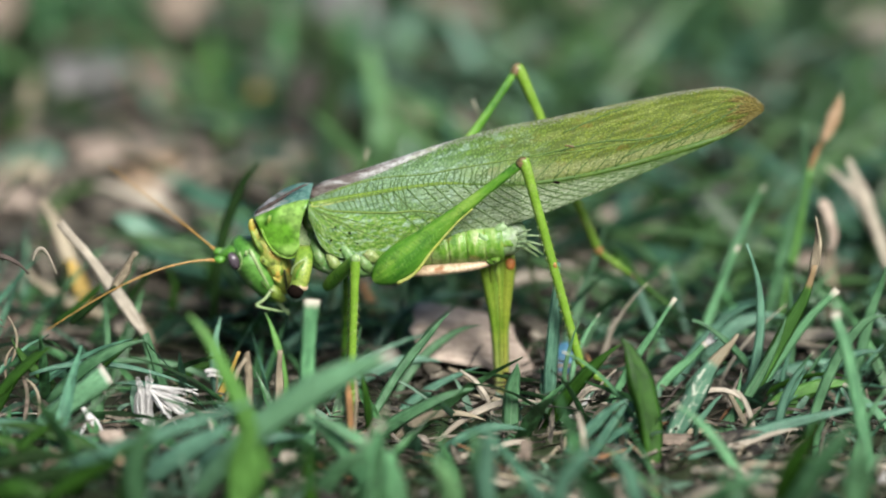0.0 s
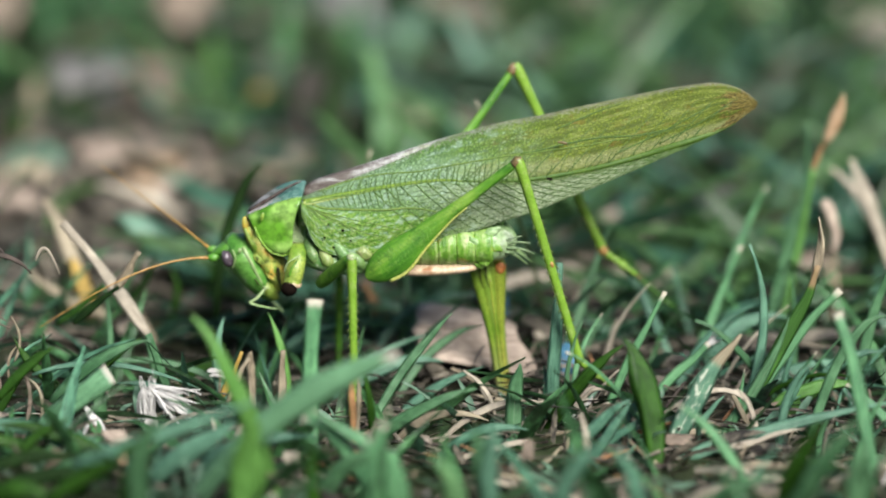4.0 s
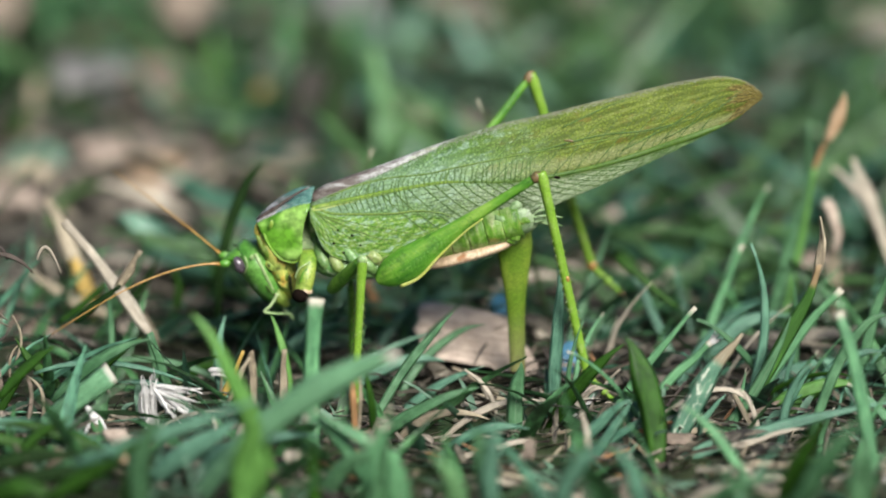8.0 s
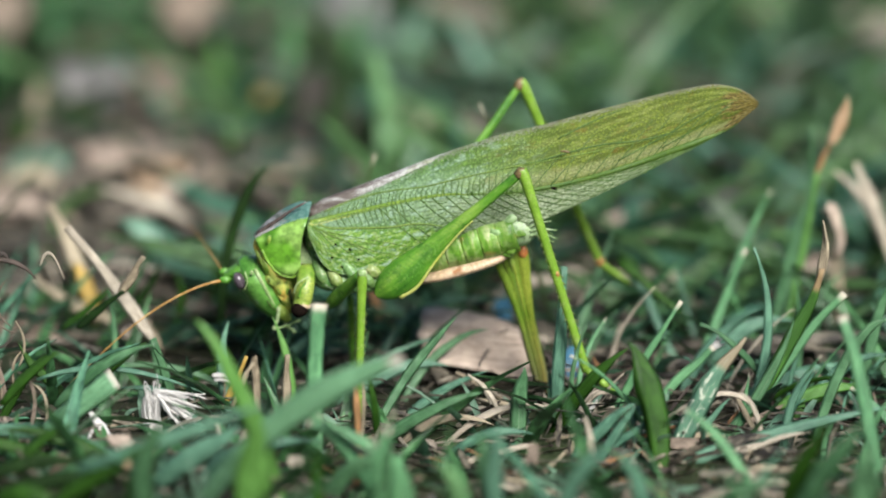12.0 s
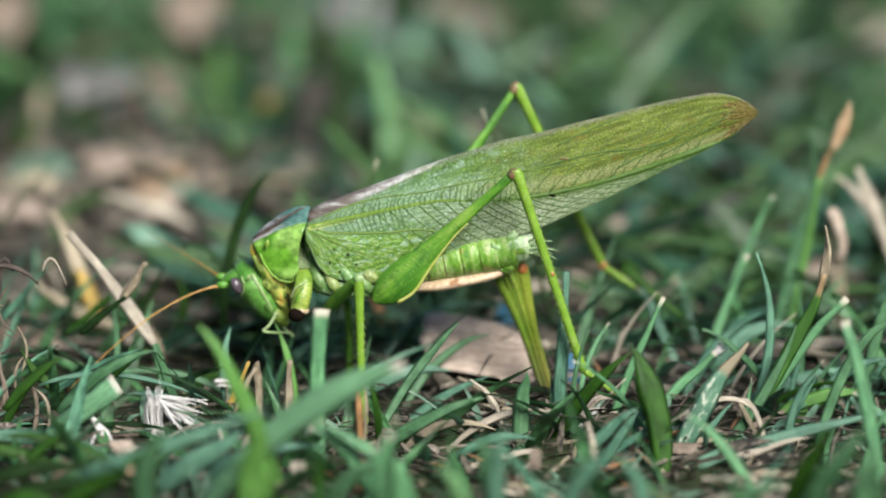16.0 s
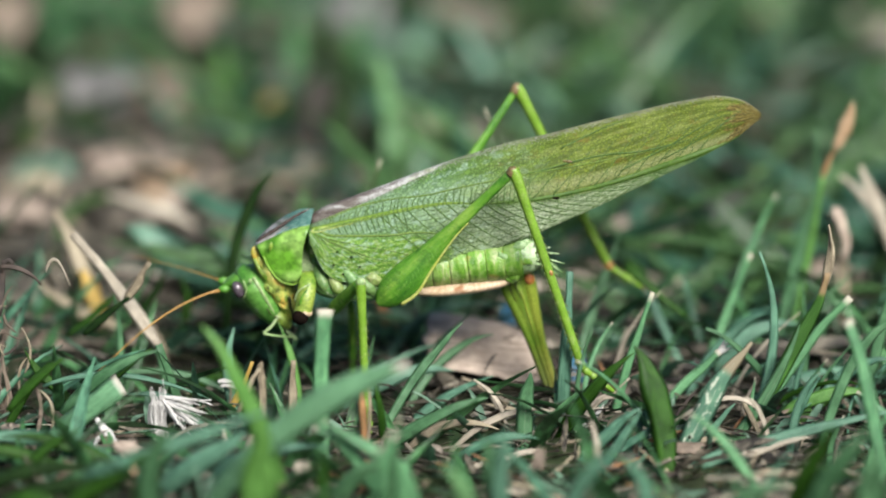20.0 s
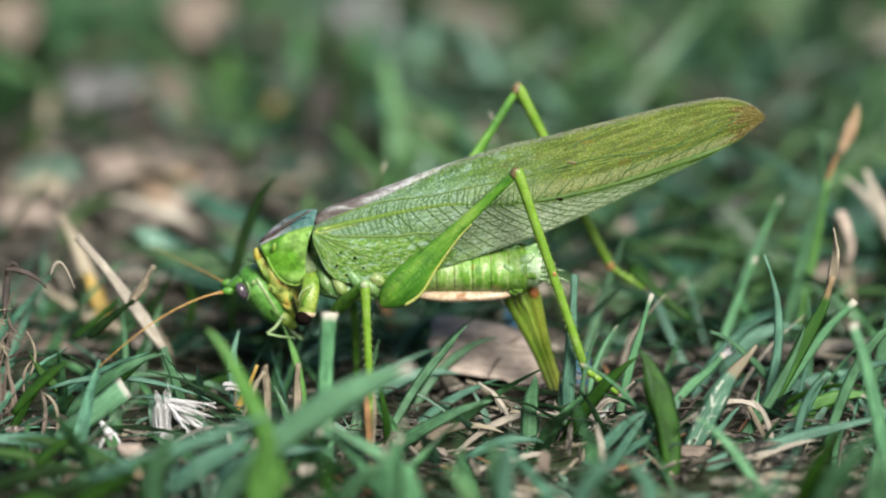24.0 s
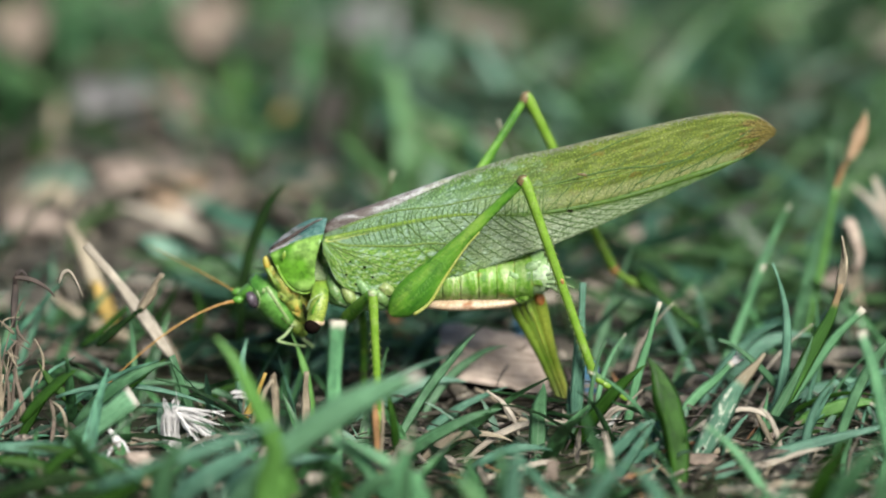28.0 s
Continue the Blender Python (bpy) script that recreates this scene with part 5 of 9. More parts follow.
scrap("dead_leaf", "curled grey-tan dead leaf beside the straw", "leaf", (-47.51, 12.15, 0), (-48.57, 28, 0.61), (-41.03, 28, -0.02), (-39.92, 12.15, 0), DEADLEAF, 2.4, 17)
scrap("dead_leaf", "tan dead leaf lying among the grass", "leaf", (37.33, 44.89, 0), (38.92, 50, 3.25), (43.99, 50, 2.6), (43.59, 44.89, 0), DEADLEAF, 2.0, 18)
scrap("dead_leaf", "broad pale tan dead leaf lying in the litter", "leaf", (-47.69, 103.43, 0), (-48.33, 117.43, 1.01), (-32.92, 117.43, 0.72), (-31.48, 102.48, 0), DEADLEAF, 2.5, 51, 0.25)
scrap("dead_leaf", "flat brown dead leaf lying in the litter", "leaf", (-42.68, 97.8, 0), (-42.75, 105.8, 0.04), (-32.25, 105.8, -0.25), (-31.16, 96.88, -0), ROOT, 1.5, 52, 0.25)
scrap("dead_leaf", "pale grey dead leaf lying in the litter", "leaf", (-55.24, 85.13, -0), (-55.51, 93.13, 0.94), (-49.04, 93.13, 0.65), (-47.69, 84.25, 0), DEADLEAF_PINK, 2, 53, 0.25)
scrap("dead_leaf", "light greyish dead leaf curled over in the litter", "leaf", (-51.04, 145.62, 0), (-52.33, 167.62, 0.82), (-38.66, 167.62, 0.5), (-36.58, 144.52, 0), DEADLEAF_GREY, 4, 54, 0.25)
scrap("dead_leaf", "orange-brown dead leaf standing in the grass", "leaf", (-26.03, 138.38, 0), (-25.67, 144.38, 2.57), (-22.65, 144.38, 2.27), (-21.8, 137.31, -0), YELLOW, 2, 55, 0.25)
scrap("dead_leaf", "pale yellowish dead leaf standing in the grass", "leaf", (-57.16, 134.11, 0), (-57.04, 140.11, 4.98), (-54.35, 140.11, 4.68), (-53.2, 133.06, 0), STRAW, 2, 56, 0.25)
scrap("dead_leaf", "tan dead leaf at the edge of the litter", "leaf", (-45, 199.32, 0), (-45.72, 219.32, 0.84), (-36, 219.32, 0.49), (-34.17, 198.01, -0), DEADLEAF, 3, 57, 0.25)
scrap("dead_leaf", "grey dead leaf at the edge of the litter", "leaf", (-61.83, 185.62, 0), (-63.13, 205.62, 1), (-56.96, 205.62, 0.66), (-54.44, 184.36, 0), DEADLEAF_PINK, 3, 58, 0.25)
scrap("dead_leaf", "tan dead leaf beside a broad blade", "leaf", (-6.01, 113.06, -0), (-5.51, 121.06, 2.44), (-1.59, 121.06, 2.14), (-1, 112.08, 0), DEADLEAF_PINK, 2, 59, 0.25)
scrap("dead_leaf", "greyish tan dead leaf curled up beside the straw", "leaf", (-47.93, 16.11, 0), (-48.3, 25.11, 3.86), (-41.6, 25.11, 3.61), (-40.34, 15.44, 0), ROOT, 3, 60, 0.25)
scrap("dead_leaf", "flat tan dead leaf in the litter behind the wing", "leaf", (16.78, 67.21, 0), (17.55, 75.21, 2.35), (25.8, 75.21, 2.07), (25.91, 66.38, -0), DEADLEAF, 2, 61, 0.25)
blade((-35.23, 20, 2.74), (-40.3, 24, 3.66), (-44.38, 26, 6.23), 1.7, STRAW, tipw=0.4, fold=0.5)
blade((-31.75, 137, -8.28), (-30.46, 140, -0.5), (-30.98, 141, 9.08), 3.2, FRESH, tipw=0.3)
# broad blackish blade, its colour standing in for a shaded gap
blade((-17.03, 110, -4.28), (-15.28, 113, 3.09), (-14.89, 114, 11.98), 6.5, SHADED, tipw=0.4)
blade((-27.53, 62, -2.4), (-25.9, 63, 2.04), (-21.13, 64, 9.66), 1.7, DARK, tipw=0.3)
blade((17.54, 14, 10.67), (19.08, 13, 9.54), (23.56, 11, 6.04), 1.5, DARK, tipw=0.5)
blade((-45.19, -24, 3.82), (-36.45, -26, 3.52), (-29.22, -32, 2.12), 1.9, TEAL, tipw=0.15, fold=0.5)
# seven blackish leaves added where shadow lies between litter and grass
scrap("dead_leaf", "blackish leaf put in as shade between the litter", "leaf", (-47.51, 130.61, 0), (-47.29, 135.61, 2.26), (-38.45, 135.61, 1.96), (-37.48, 129.57, -0), SHADE_LEAF, 1.5, 71, 0.3)
scrap("dead_leaf", "blackish leaf put in as shade between the litter", "leaf", (-41.78, 153.81, 0), (-41.47, 158.81, 2.28), (-34.2, 158.81, 1.96), (-33.27, 152.68, 0), SHADE_LEAF, 1.5, 72, 0.3)
scrap("dead_leaf", "blackish leaf put in as shade between the litter", "leaf", (-20.03, 105.64, 0), (-19.54, 110.64, 11.57), (-11.47, 110.64, 11.28), (-10.84, 104.69, 0), SHADE_LEAF, 2, 73, 0.3)
scrap("dead_leaf", "blackish leaf put in as shade between the litter", "leaf", (-32.65, 116.35, -0), (-32.34, 121.35, 1.71), (-26.98, 121.35, 1.41), (-26.13, 115.36, 0), SHADE_LEAF, 1.5, 74, 0.3)
scrap("dead_leaf", "blackish leaf put in as shade between the litter", "leaf", (-63.41, 169.69, 0), (-63.23, 174.69, 2.47), (-54.18, 174.69, 2.15), (-53.05, 168.5, 0), SHADE_LEAF, 1.5, 75, 0.3)
scrap("dead_leaf", "blackish leaf put in as shade between the litter", "leaf", (18.52, 79.3, 0), (19.22, 84.3, 2.42), (29.65, 84.3, 2.14), (29.88, 78.44, 0), SHADE_LEAF, 1.5, 76, 0.3)
scrap("dead_leaf", "blackish leaf put in as shade between the litter", "leaf", (6.34, 71.36, 0), (6.91, 75.36, 3.81), (14.49, 75.36, 3.54), (14.91, 70.52, 0), SHADE_LEAF, 1.5, 77, 0.3)
scrap("dead_leaf", "pale tan dead leaf lying in the litter", "leaf", (-45.66, 108.52, 0), (-45.91, 118.52, 0.7), (-33.35, 118.52, 0.4), (-32.13, 107.56, 0), PALE, 2, 78, 0.3)
scrap("dead_leaf", "greenish grey dead leaf in the litter", "leaf", (-31.74, 100.91, -0), (-31.68, 109.91, 1.58), (-24.3, 109.91, 1.29), (-23.31, 99.98, -0), DEADLEAF_PINK, 2, 79, 0.3)
scrap("leaf_chip", "torn brown chip of a dead leaf", "leaf chip", (19.41, -20, 0.68), (19.58, -18.5, 1.42), (23.93, -18.5, 1.35), (24.01, -20, 0.55), ROOT, 0.5, 91, 0.4)
scrap("leaf_chip", "torn dark brown chip of a dead leaf", "leaf chip", (15.01, -22, -0.23), (15.17, -20.5, 1), (17.6, -20.5, 0.94), (17.71, -22, -0.35), TWIG, 0.4, 92, 0.4)
scrap("leaf_chip", "torn tan chip of a dead leaf", "leaf chip", (24.92, -14, -0.16), (25.11, -12.5, 0.77), (26.76, -12.5, 0.71), (26.85, -14, -0.28), DRYBUD, 0.4, 93, 0.4)
scrap("leaf_chip", "torn brown chip of a dead leaf", "leaf chip", (7.04, -30, 2.21), (7.17, -28.5, 3.96), (8.23, -28.5, 3.91), (8.36, -30, 2.1), ROOT, 0.4, 94, 0.4)
scrap("leaf_chip", "torn pale chip of a dead leaf", "leaf chip", (-15.14, -34, 3.15), (-15.08, -32.5, 3.84), (-13.61, -32.5, 3.78), (-13.41, -34, 3.04), PALE, 0.4, 95, 0.4)
scrap("leaf_chip", "torn rust-coloured chip of a dead leaf", "leaf chip", (-30.76, -36, 3.69), (-30.75, -34.5, 4.48), (-29.55, -34.5, 4.43), (-29.31, -36, 3.57), DRYBUD, 0.4, 96, 0.4)
scrap("soil_crumb", "whitish dry crumb on the litter", "crumb", (-32.62, -26, 2.43), (-32.6, -24.5, 3.66), (-30.09, -24.5, 3.59), (-29.85, -26, 2.31), DEADLEAF_PINK, 0.6, 97, 0.4)
# dead leaves lying on top of the far grass
scrap("dead_leaf", "pale grey dead leaf on the far grass", "leaf", (-51.12, 121.39, 5.28), (-51.8, 131.39, 8.59), (-41.86, 131.39, 8.48), (-40.98, 121.39, 5.1), DEADLEAF_GREY, 3, 101, 0.3)
scrap("dead_leaf", "grey-tan dead leaf on the far grass", "leaf", (-42.39, 125.7, 5.24), (-42.95, 135.7, 6.94), (-35.53, 135.7, 6.83), (-34.73, 125.7, 5.06), ROOT, 3, 106, 0.3)
scrap("dead_leaf", "pinkish tan dead leaf in the litter", "leaf", (-44.78, 88.58, 2.77), (-45.44, 98.58, 4.96), (-39.18, 98.58, 4.87), (-38.3, 88.58, 2.6), DEADLEAF, 2, 102, 0.3)
scrap("dead_leaf", "bleached tan dead leaf in the litter", "leaf", (-54.7, 72.59, 1.93), (-55.61, 82.59, 2.8), (-47.18, 82.59, 2.7), (-46.1, 72.59, 1.76), DEADLEAF, 2, 103, 0.3)
scrap("dead_leaf", "tan dead leaf in the litter", "leaf", (-39.33, 88.45, 1.87), (-39.91, 98.45, 2.83), (-31.78, 98.45, 2.73), (-31.01, 88.45, 1.7), DRYBUD, 2, 107, 0.3)
scrap("dead_leaf", "greyish brown dead leaf far back in the lawn", "leaf", (-17.73, 156.91, 7.73), (-17.8, 166.91, 13.11), (-8.43, 166.91, 13), (-8.11, 156.91, 7.54), DEADLEAF_GREY, 3, 91, 0.3)
scrap("dead_leaf", "grey-tan dead leaf far back in the lawn", "leaf", (-64.99, 156.16, 7.74), (-65.78, 166.16, 12.64), (-58.21, 166.16, 12.53), (-57.15, 156.16, 7.56), ROOT, 3, 92, 0.3)
scrap("dead_leaf", "tan dead leaf far back in the lawn", "leaf", (-40.01, 164.41, 7.64), (-40.43, 174.41, 11.84), (-31.89, 174.41, 11.73), (-31.2, 164.41, 7.45), ROOT, 3, 93, 0.3)
scrap("dead_leaf", "tan dead leaf beside a broad blade", "leaf", (-7.06, 101.03, 3.35), (-7.02, 111.03, 6.58), (-2.4, 111.03, 6.49), (-2.17, 101.03, 3.19), DEADLEAF_PINK, 3, 94, 0.3)
scrap("dead_leaf", "tan dead leaf in the far grass", "leaf", (-23.88, 128.37, 5.21), (-24.12, 138.37, 7.85), (-18.52, 138.37, 7.75), (-18.02, 128.37, 5.04), DEADLEAF, 3, 105, 0.3)
# dead leaves in the grass under the wing's end
scrap("dead_leaf", "tan dead leaf lying in the grass", "leaf", (17.02, 53.62, 2.49), (17.49, 63.62, 4.29), (24.96, 63.62, 4.2), (24.66, 53.62, 2.33), DEADLEAF, 2, 121, 0.3)
scrap("dead_leaf", "brown dead leaf lying in the grass", "leaf", (13.01, 46.64, 2.02), (13.41, 56.64, 2.8), (17.89, 56.64, 2.73), (17.72, 46.64, 1.88), ROOT, 2, 122, 0.3)
scrap("dead_leaf", "grey-brown dead leaf lying in the grass", "leaf", (28.37, 62.86, 2.91), (29.06, 72.86, 4.23), (34.68, 72.86, 4.15), (34.21, 62.86, 2.76), DEADLEAF_GREY, 2, 123, 0.3)
scrap("dead_leaf", "tan dead leaf lying in the grass", "leaf", (30, 37.49, 2.06), (30.76, 47.49, 2.41), (34.85, 47.49, 2.34), (34.31, 37.49, 1.93), DEADLEAF, 2, 124, 0.3)
scrap("dead_leaf", "greyish tan dead leaf lying in the grass", "leaf", (19.22, 30.15, 2.1), (19.76, 40.15, 2.37), (26.27, 40.15, 2.28), (25.89, 30.15, 1.96), DEADLEAF, 2, 125, 0.3)
for q in range(5):
    scrap("soil_crumb", "small whitish dry crumb on the litter", "crumb", (-33.8, -15, -1), (-33.64, -14, 0.14), (-31.82, -14, 0.31), (-31.61, -15, -1), FIBRE, 0.4, 20 + q, 0.5).location = (q * 0.0022 - 0.003, q * 0.0007, -0.0006 * (q % 2))


def tuft(name, label, category, place):
    ob = new(name)
    ob.location = Vector(place) * MM
    return tagged(ob, label, category)


def strand(parent, p0, p1, p2, w, mat, name="strand"):
    base = Vector(parent.location) / MM
    return part(name, blade_mesh(*[Vector(p) - base for p in (p0, p1, p2)], w, 0.4, 0.3, 40, 10, mat, name=name), parent)


fibres = tuft("fibre_tuft", "torn tuft of bleached white plant fibre", "dry fibre", (-27.56, -12, -0.17))
fray = random.Random(5)
HUB, FAN = Vector((-28.55, -15, 4.71)), Vector((-24.59, -19, 4.44))
for q in range(40):
    a = radians(-58 + 60 * q / 39 + fray.uniform(-8, 8))
    ln = fray.uniform(2.4, 5.0)
    end = HUB + Vector((math.cos(a) * ln, fray.uniform(-2.5, 0.5), math.sin(a) * ln * 0.8))
    mid = (HUB + end) / 2 + Vector((fray.uniform(-0.3, 0.3), 0, fray.uniform(-0.1, 0.4)))
    strand(fibres, HUB + Vector((fray.uniform(-0.4, 0.6), 0, fray.uniform(-0.5, 0.5))), mid, end, fray.uniform(0.1, 0.38), FIBRE)
for q in range(24):
    foot = Vector((-28.84, -15, 0.26)) + Vector((fray.uniform(-0.6, 0.9), fray.uniform(-0.6, 0.6), 0))
    top = Vector((-28.84, -15, 6.41)) + Vector((fray.uniform(-0.9, 0.9), fray.uniform(-0.6, 0.6), fray.uniform(-2.2, 0.3)))
    strand(fibres, foot, (foot + top) / 2 + Vector((fray.uniform(-0.7, 0.7), 0, 0)), top, fray.uniform(0.1, 0.32), FIBRE)
bits = tuft("fibre_tuft", "small white frayed fibre on the grass", "dry fibre", (-22.71, -4, 1.57))
strand(bits, (-23.7, -4, 3.44), (-22.8, -4, 3.55), (-21.68, -4, 3.2), 0.5, FIBRE)
strand(bits, (-23.48, -4, 2.97), (-22.58, -4, 3.09), (-21.57, -4, 2.62), 0.45, FIBRE)
strand(bits, (-22.41, -4, 3.32), (-22.49, -4, 1.57), (-22.73, -4, -0.18), 0.25, STRAW)
roots = tuft("root_tuft", "clump of dry brown roots and stems", "dry roots", (-44.91, -10, -0.76))
for q in range(22):
    foot = Vector((-45.22, -10, -1.91)) + Vector((fray.uniform(-1.6, 1.6), fray.uniform(-1, 1), 0))
    top = Vector((-45.22, -9, 10.46)) + Vector((fray.uniform(-1.3, 1.0), fray.uniform(-1, 1), fray.uniform(-8, 3)))
    strand(roots, foot, (foot + top) / 2 + Vector((fray.uniform(-0.9, 0.9), 0, fray.uniform(-0.5, 0.5))), top, fray.uniform(0.2, 0.7), ROOT if q % 3 else STRAW)
strand(roots, (-44.75, -8, 11.34), (-44.55, -7, 14.52), (-44.38, -7, 16.8), 0.7, TWIG)
strand(roots, (-44.73, -7, 16.12), (-42.52, -7, 15.78), (-40.78, -6, 14.03), 0.55, TWIG)
strand(roots, (-40.2, -7, 15.55), (-39.18, -7, 16.8), (-37.91, -7, 14.18), 0.3, PALE)
strand(roots, (-44.52, -7, 15.55), (-43.82, -7, 16.8), (-43.14, -7, 15.55), 0.45, TWIG)
strand(roots, (-42.45, -8, 5.6), (-41.84, -8, 7.9), (-42.62, -8, 10.2), 0.3, STRAW)
strand(roots, (-42.7, -9, 3), (-43.01, -8, 5.6), (-41.86, -8, 7.33), 0.3, STRAW)
blade((-42.58, 35.06, -1.5), (-43.28, 37.06, 3.92), (-45.09, 37.06, 5.51), 0.5, PALE)
blade((-41.57, -18.32, -1.5), (-40.13, -16.32, 4.52), (-41.85, -16.32, 7.35), 0.6, ROOT)
blade((-40.21, -18.32, -1.5), (-38.95, -16.32, 3.67), (-40.79, -16.32, 6.5), 0.5, STRAW)

# ---- straws and short blades before the hind foot ----
bed = random.Random(41)
for q in range(84):
    x, y = bed.uniform(-14, 42), bed.uniform(-34, 6)
    z = relief(x, y)
    a, ln = bed.uniform(0, 2 * math.pi), bed.uniform(2.5, 8)
    rise = bed.uniform(0.2, 3.0)
    p0, p2 = Vector((x, y, z - 0.2)), Vector((x + math.cos(a) * ln, y + math.sin(a) * ln * 0.7, z + rise))
    p1 = (p0 + p2) / 2 + Vector((bed.uniform(-0.5, 0.5), bed.uniform(-0.5, 0.5), bed.uniform(-0.1, 0.3)))
    blade(p0, p1, p2, bed.uniform(0.2, 0.9), bed.choice((STRAW, STRAW, RUST, PALE, ROOT, ROOT, TWIG, TWIG)), tipw=bed.uniform(0.2, 0.8), twist=bed.uniform(-80, 80))
for q in range(18):
    x, y = bed.uniform(-46, 46), bed.uniform(-36, 4)
    if (-15 < x < 20 and y > -17) or (x < -16 and y < -12):
        continue
    z = relief(x, y)
    a, ln = bed.uniform(0, 2 * math.pi), bed.uniform(7, 17)
    lean = bed.uniform(0.6, 0.98)
    p0 = Vector((x, y, z - 0.8))
    p2 = p0 + Vector((math.cos(a) * ln * lean, math.sin(a) * ln * lean * 0.7, ln * math.sqrt(1 - lean * lean) + 1.0))
    p1 = (p0 + p2) / 2 + Vector((0, 0, ln * 0.12))
    blade(p0, p1, p2, bed.uniform(0.6, 1.4), bed.choice((GREEN, TEAL, CUT, FRESH, TEAL, DARK)), tipw=bed.uniform(0.06, 0.5), twist=bed.uniform(-60, 60))
# pale broken straws before everything
for q in range(24):
    x, y = bed.uniform(-36, 44), bed.uniform(-42, -16)
    z = relief(x, y)
    a, ln = bed.uniform(0, 2 * math.pi), bed.uniform(2, 7)
    p0, p2 = Vector((x, y, z + 0.4)), Vector((x + math.cos(a) * ln, y + math.sin(a) * ln * 0.6, z + bed.uniform(0.8, 3.2)))
    blade(p0, (p0 + p2) / 2 + Vector((0, 0, bed.uniform(0, 0.4))), p2, bed.uniform(0.4, 1.5), bed.choice((PALE, PALE, FIBRE, STRAW, RUST)), tipw=bed.uniform(0.3, 0.9), twist=bed.uniform(-80, 80))
# bare soil with roots and crumbs at the edge of the lawn patch
for q in range(40):
    x, y = bed.uniform(-48, -24), bed.uniform(-38, -6)
    z = relief(x, y)
    a, ln = bed.uniform(0, 2 * math.pi), bed.uniform(2, 8)
    p0, p2 = Vector((x, y, z - 0.1)), Vector((x + math.cos(a) * ln, y + math.sin(a) * ln * 0.6, z + bed.uniform(0.3, 1.6)))
    blade(p0, (p0 + p2) / 2 + Vector((0, 0, bed.uniform(0, 0.8))), p2, bed.uniform(0.2, 0.7), bed.choice((ROOT, ROOT, STRAW, PALE)), tipw=bed.uniform(0.3, 0.9), twist=bed.uniform(-80, 80))
# hair roots round the dry root clump
for q in range(46):
    x, z = fray.uniform(-4.2, 0.8), fray.uniform(0.5, 14)
    base = Vector((-44.74, -10, -0.76)) + Vector((x, fray.uniform(-1.5, 1.5), z))
    a, ln = fray.uniform(0, 2 * math.pi), fray.uniform(0.8, 2.6)
    end = base + Vector((math.cos(a) * ln, fray.uniform(-0.6, 0.6), math.sin(a) * ln))
    strand(roots, base, (base + end) / 2 + Vector((fray.uniform(-0.6, 0.6), 0, fray.uniform(-0.6, 0.6))), end, fray.uniform(0.12, 0.35), (ROOT, ROOT, TWIG, STRAW)[q % 4], "hair_root")
# fine upright blades and shoots between the broad ones
for q in range(28):
    x, y = bed.uniform(12, 46), bed.uniform(-26, 18)
    z = relief(x, y)
    ln, tilt, a = bed.uniform(4, 13), bed.uniform(0.15, 0.75), bed.uniform(-0.9, 0.9)
    p0 = Vector((x, y, z - 0.8))
    p2 = p0 + Vector((math.sin(tilt) * ln * math.cos(a), math.sin(tilt) * ln * math.sin(a), math.cos(tilt) * ln))
    p1 = (p0 + p2) / 2 + Vector((-0.08 * ln, 0, 0.03 * ln))
    blade(p0, p1, p2, bed.uniform(0.35, 0.8), bed.choice((GREEN, TEAL, TEAL, CUT, GREEN, PALE)), tipw=bed.uniform(0.06, 0.5), twist=bed.uniform(-60, 60))


# ---- the bush cricket ----
ORIGIN = Vector((-5.91, 0, 0))
SLOPE = 0.249
cricket = new("bush_cricket")
cricket.location = ORIGIN * MM
tagged(cricket, "large green bush cricket pushing its ovipositor into lawn soil", "insect")


def rel(p, base=ORIGIN):
    return Vector(p) - base


def body(name, stations, mat, parent=cricket, base=ORIGIN, label="", n=24, sides=18):
    """A rounded body part; stations are (place, half width, half height)."""
    v, f = loft([(*rel(p, base), a, b) for p, a, b in stations], sides, n)
    return part(name, mesh_from(name, v, f, mat), parent, label)


def rod(name, points, r0, r1, mat, parent=cricket, base=ORIGIN, label="", n=14, sides=8, flat=1.0, end=1.0):
    line = smooth_line([rel(p, base) for p in points], n)
    radii = [(r0 + (r1 - r0) * i / (n - 1)) for i in range(n)]
    radii[0] *= 0.55
    radii[-1] *= end
    v, f = tube(line, radii, sides, flat)
    return part(name, mesh_from(name, v, f, mat), parent, label)


def ball(name, place, rx, ry, rz, mat, parent=cricket, base=ORIGIN, tilt=0.0, label="", uneven=0.03):
    c = rel(place, base)
    verts, faces = [], []
    nu, nv = 16, 10
    m = Matrix.Rotation(radians(tilt), 3, "Y")
    for j in range(nv + 1):
        th = math.pi * (j + 0.02) / (nv + 0.04)
        for i in range(nu):
            w = 2 * math.pi * i / nu
            q = m @ Vector((rx * math.sin(th) * math.cos(w), ry * math.sin(th) * math.sin(w), rz * math.cos(th)))
            verts.append(c + q * (1 + uneven * noise.noise(q * 2.0 + c) + uneven * 0.6 * noise.noise(q * 5.0 - c)))
    for j in range(nv):
        for i in range(nu):
            k = (i + 1) % nu
            faces.append((j * nu + i, (j + 1) * nu + i, (j + 1) * nu + k, j * nu + k))
    return part(name, mesh_from(name, verts, faces, mat), parent, label)


# -- thorax and shield
body("thorax", [((-15.98, 0, 15.93), 2.2, 1.5), ((-13.45, 0, 16.04), 3.0, 2.3), ((-11.76, 0, 16.04), 3.3, 2.5), ((-8.1, 0, 15.93), 3.5, 2.5), ((-3.6, 0, 15.93), 3.2, 2.3), ((0.34, 0, 15.93), 2.6, 2.0)], SKIN_PALE, label="pale green ribbed flank under the wings")
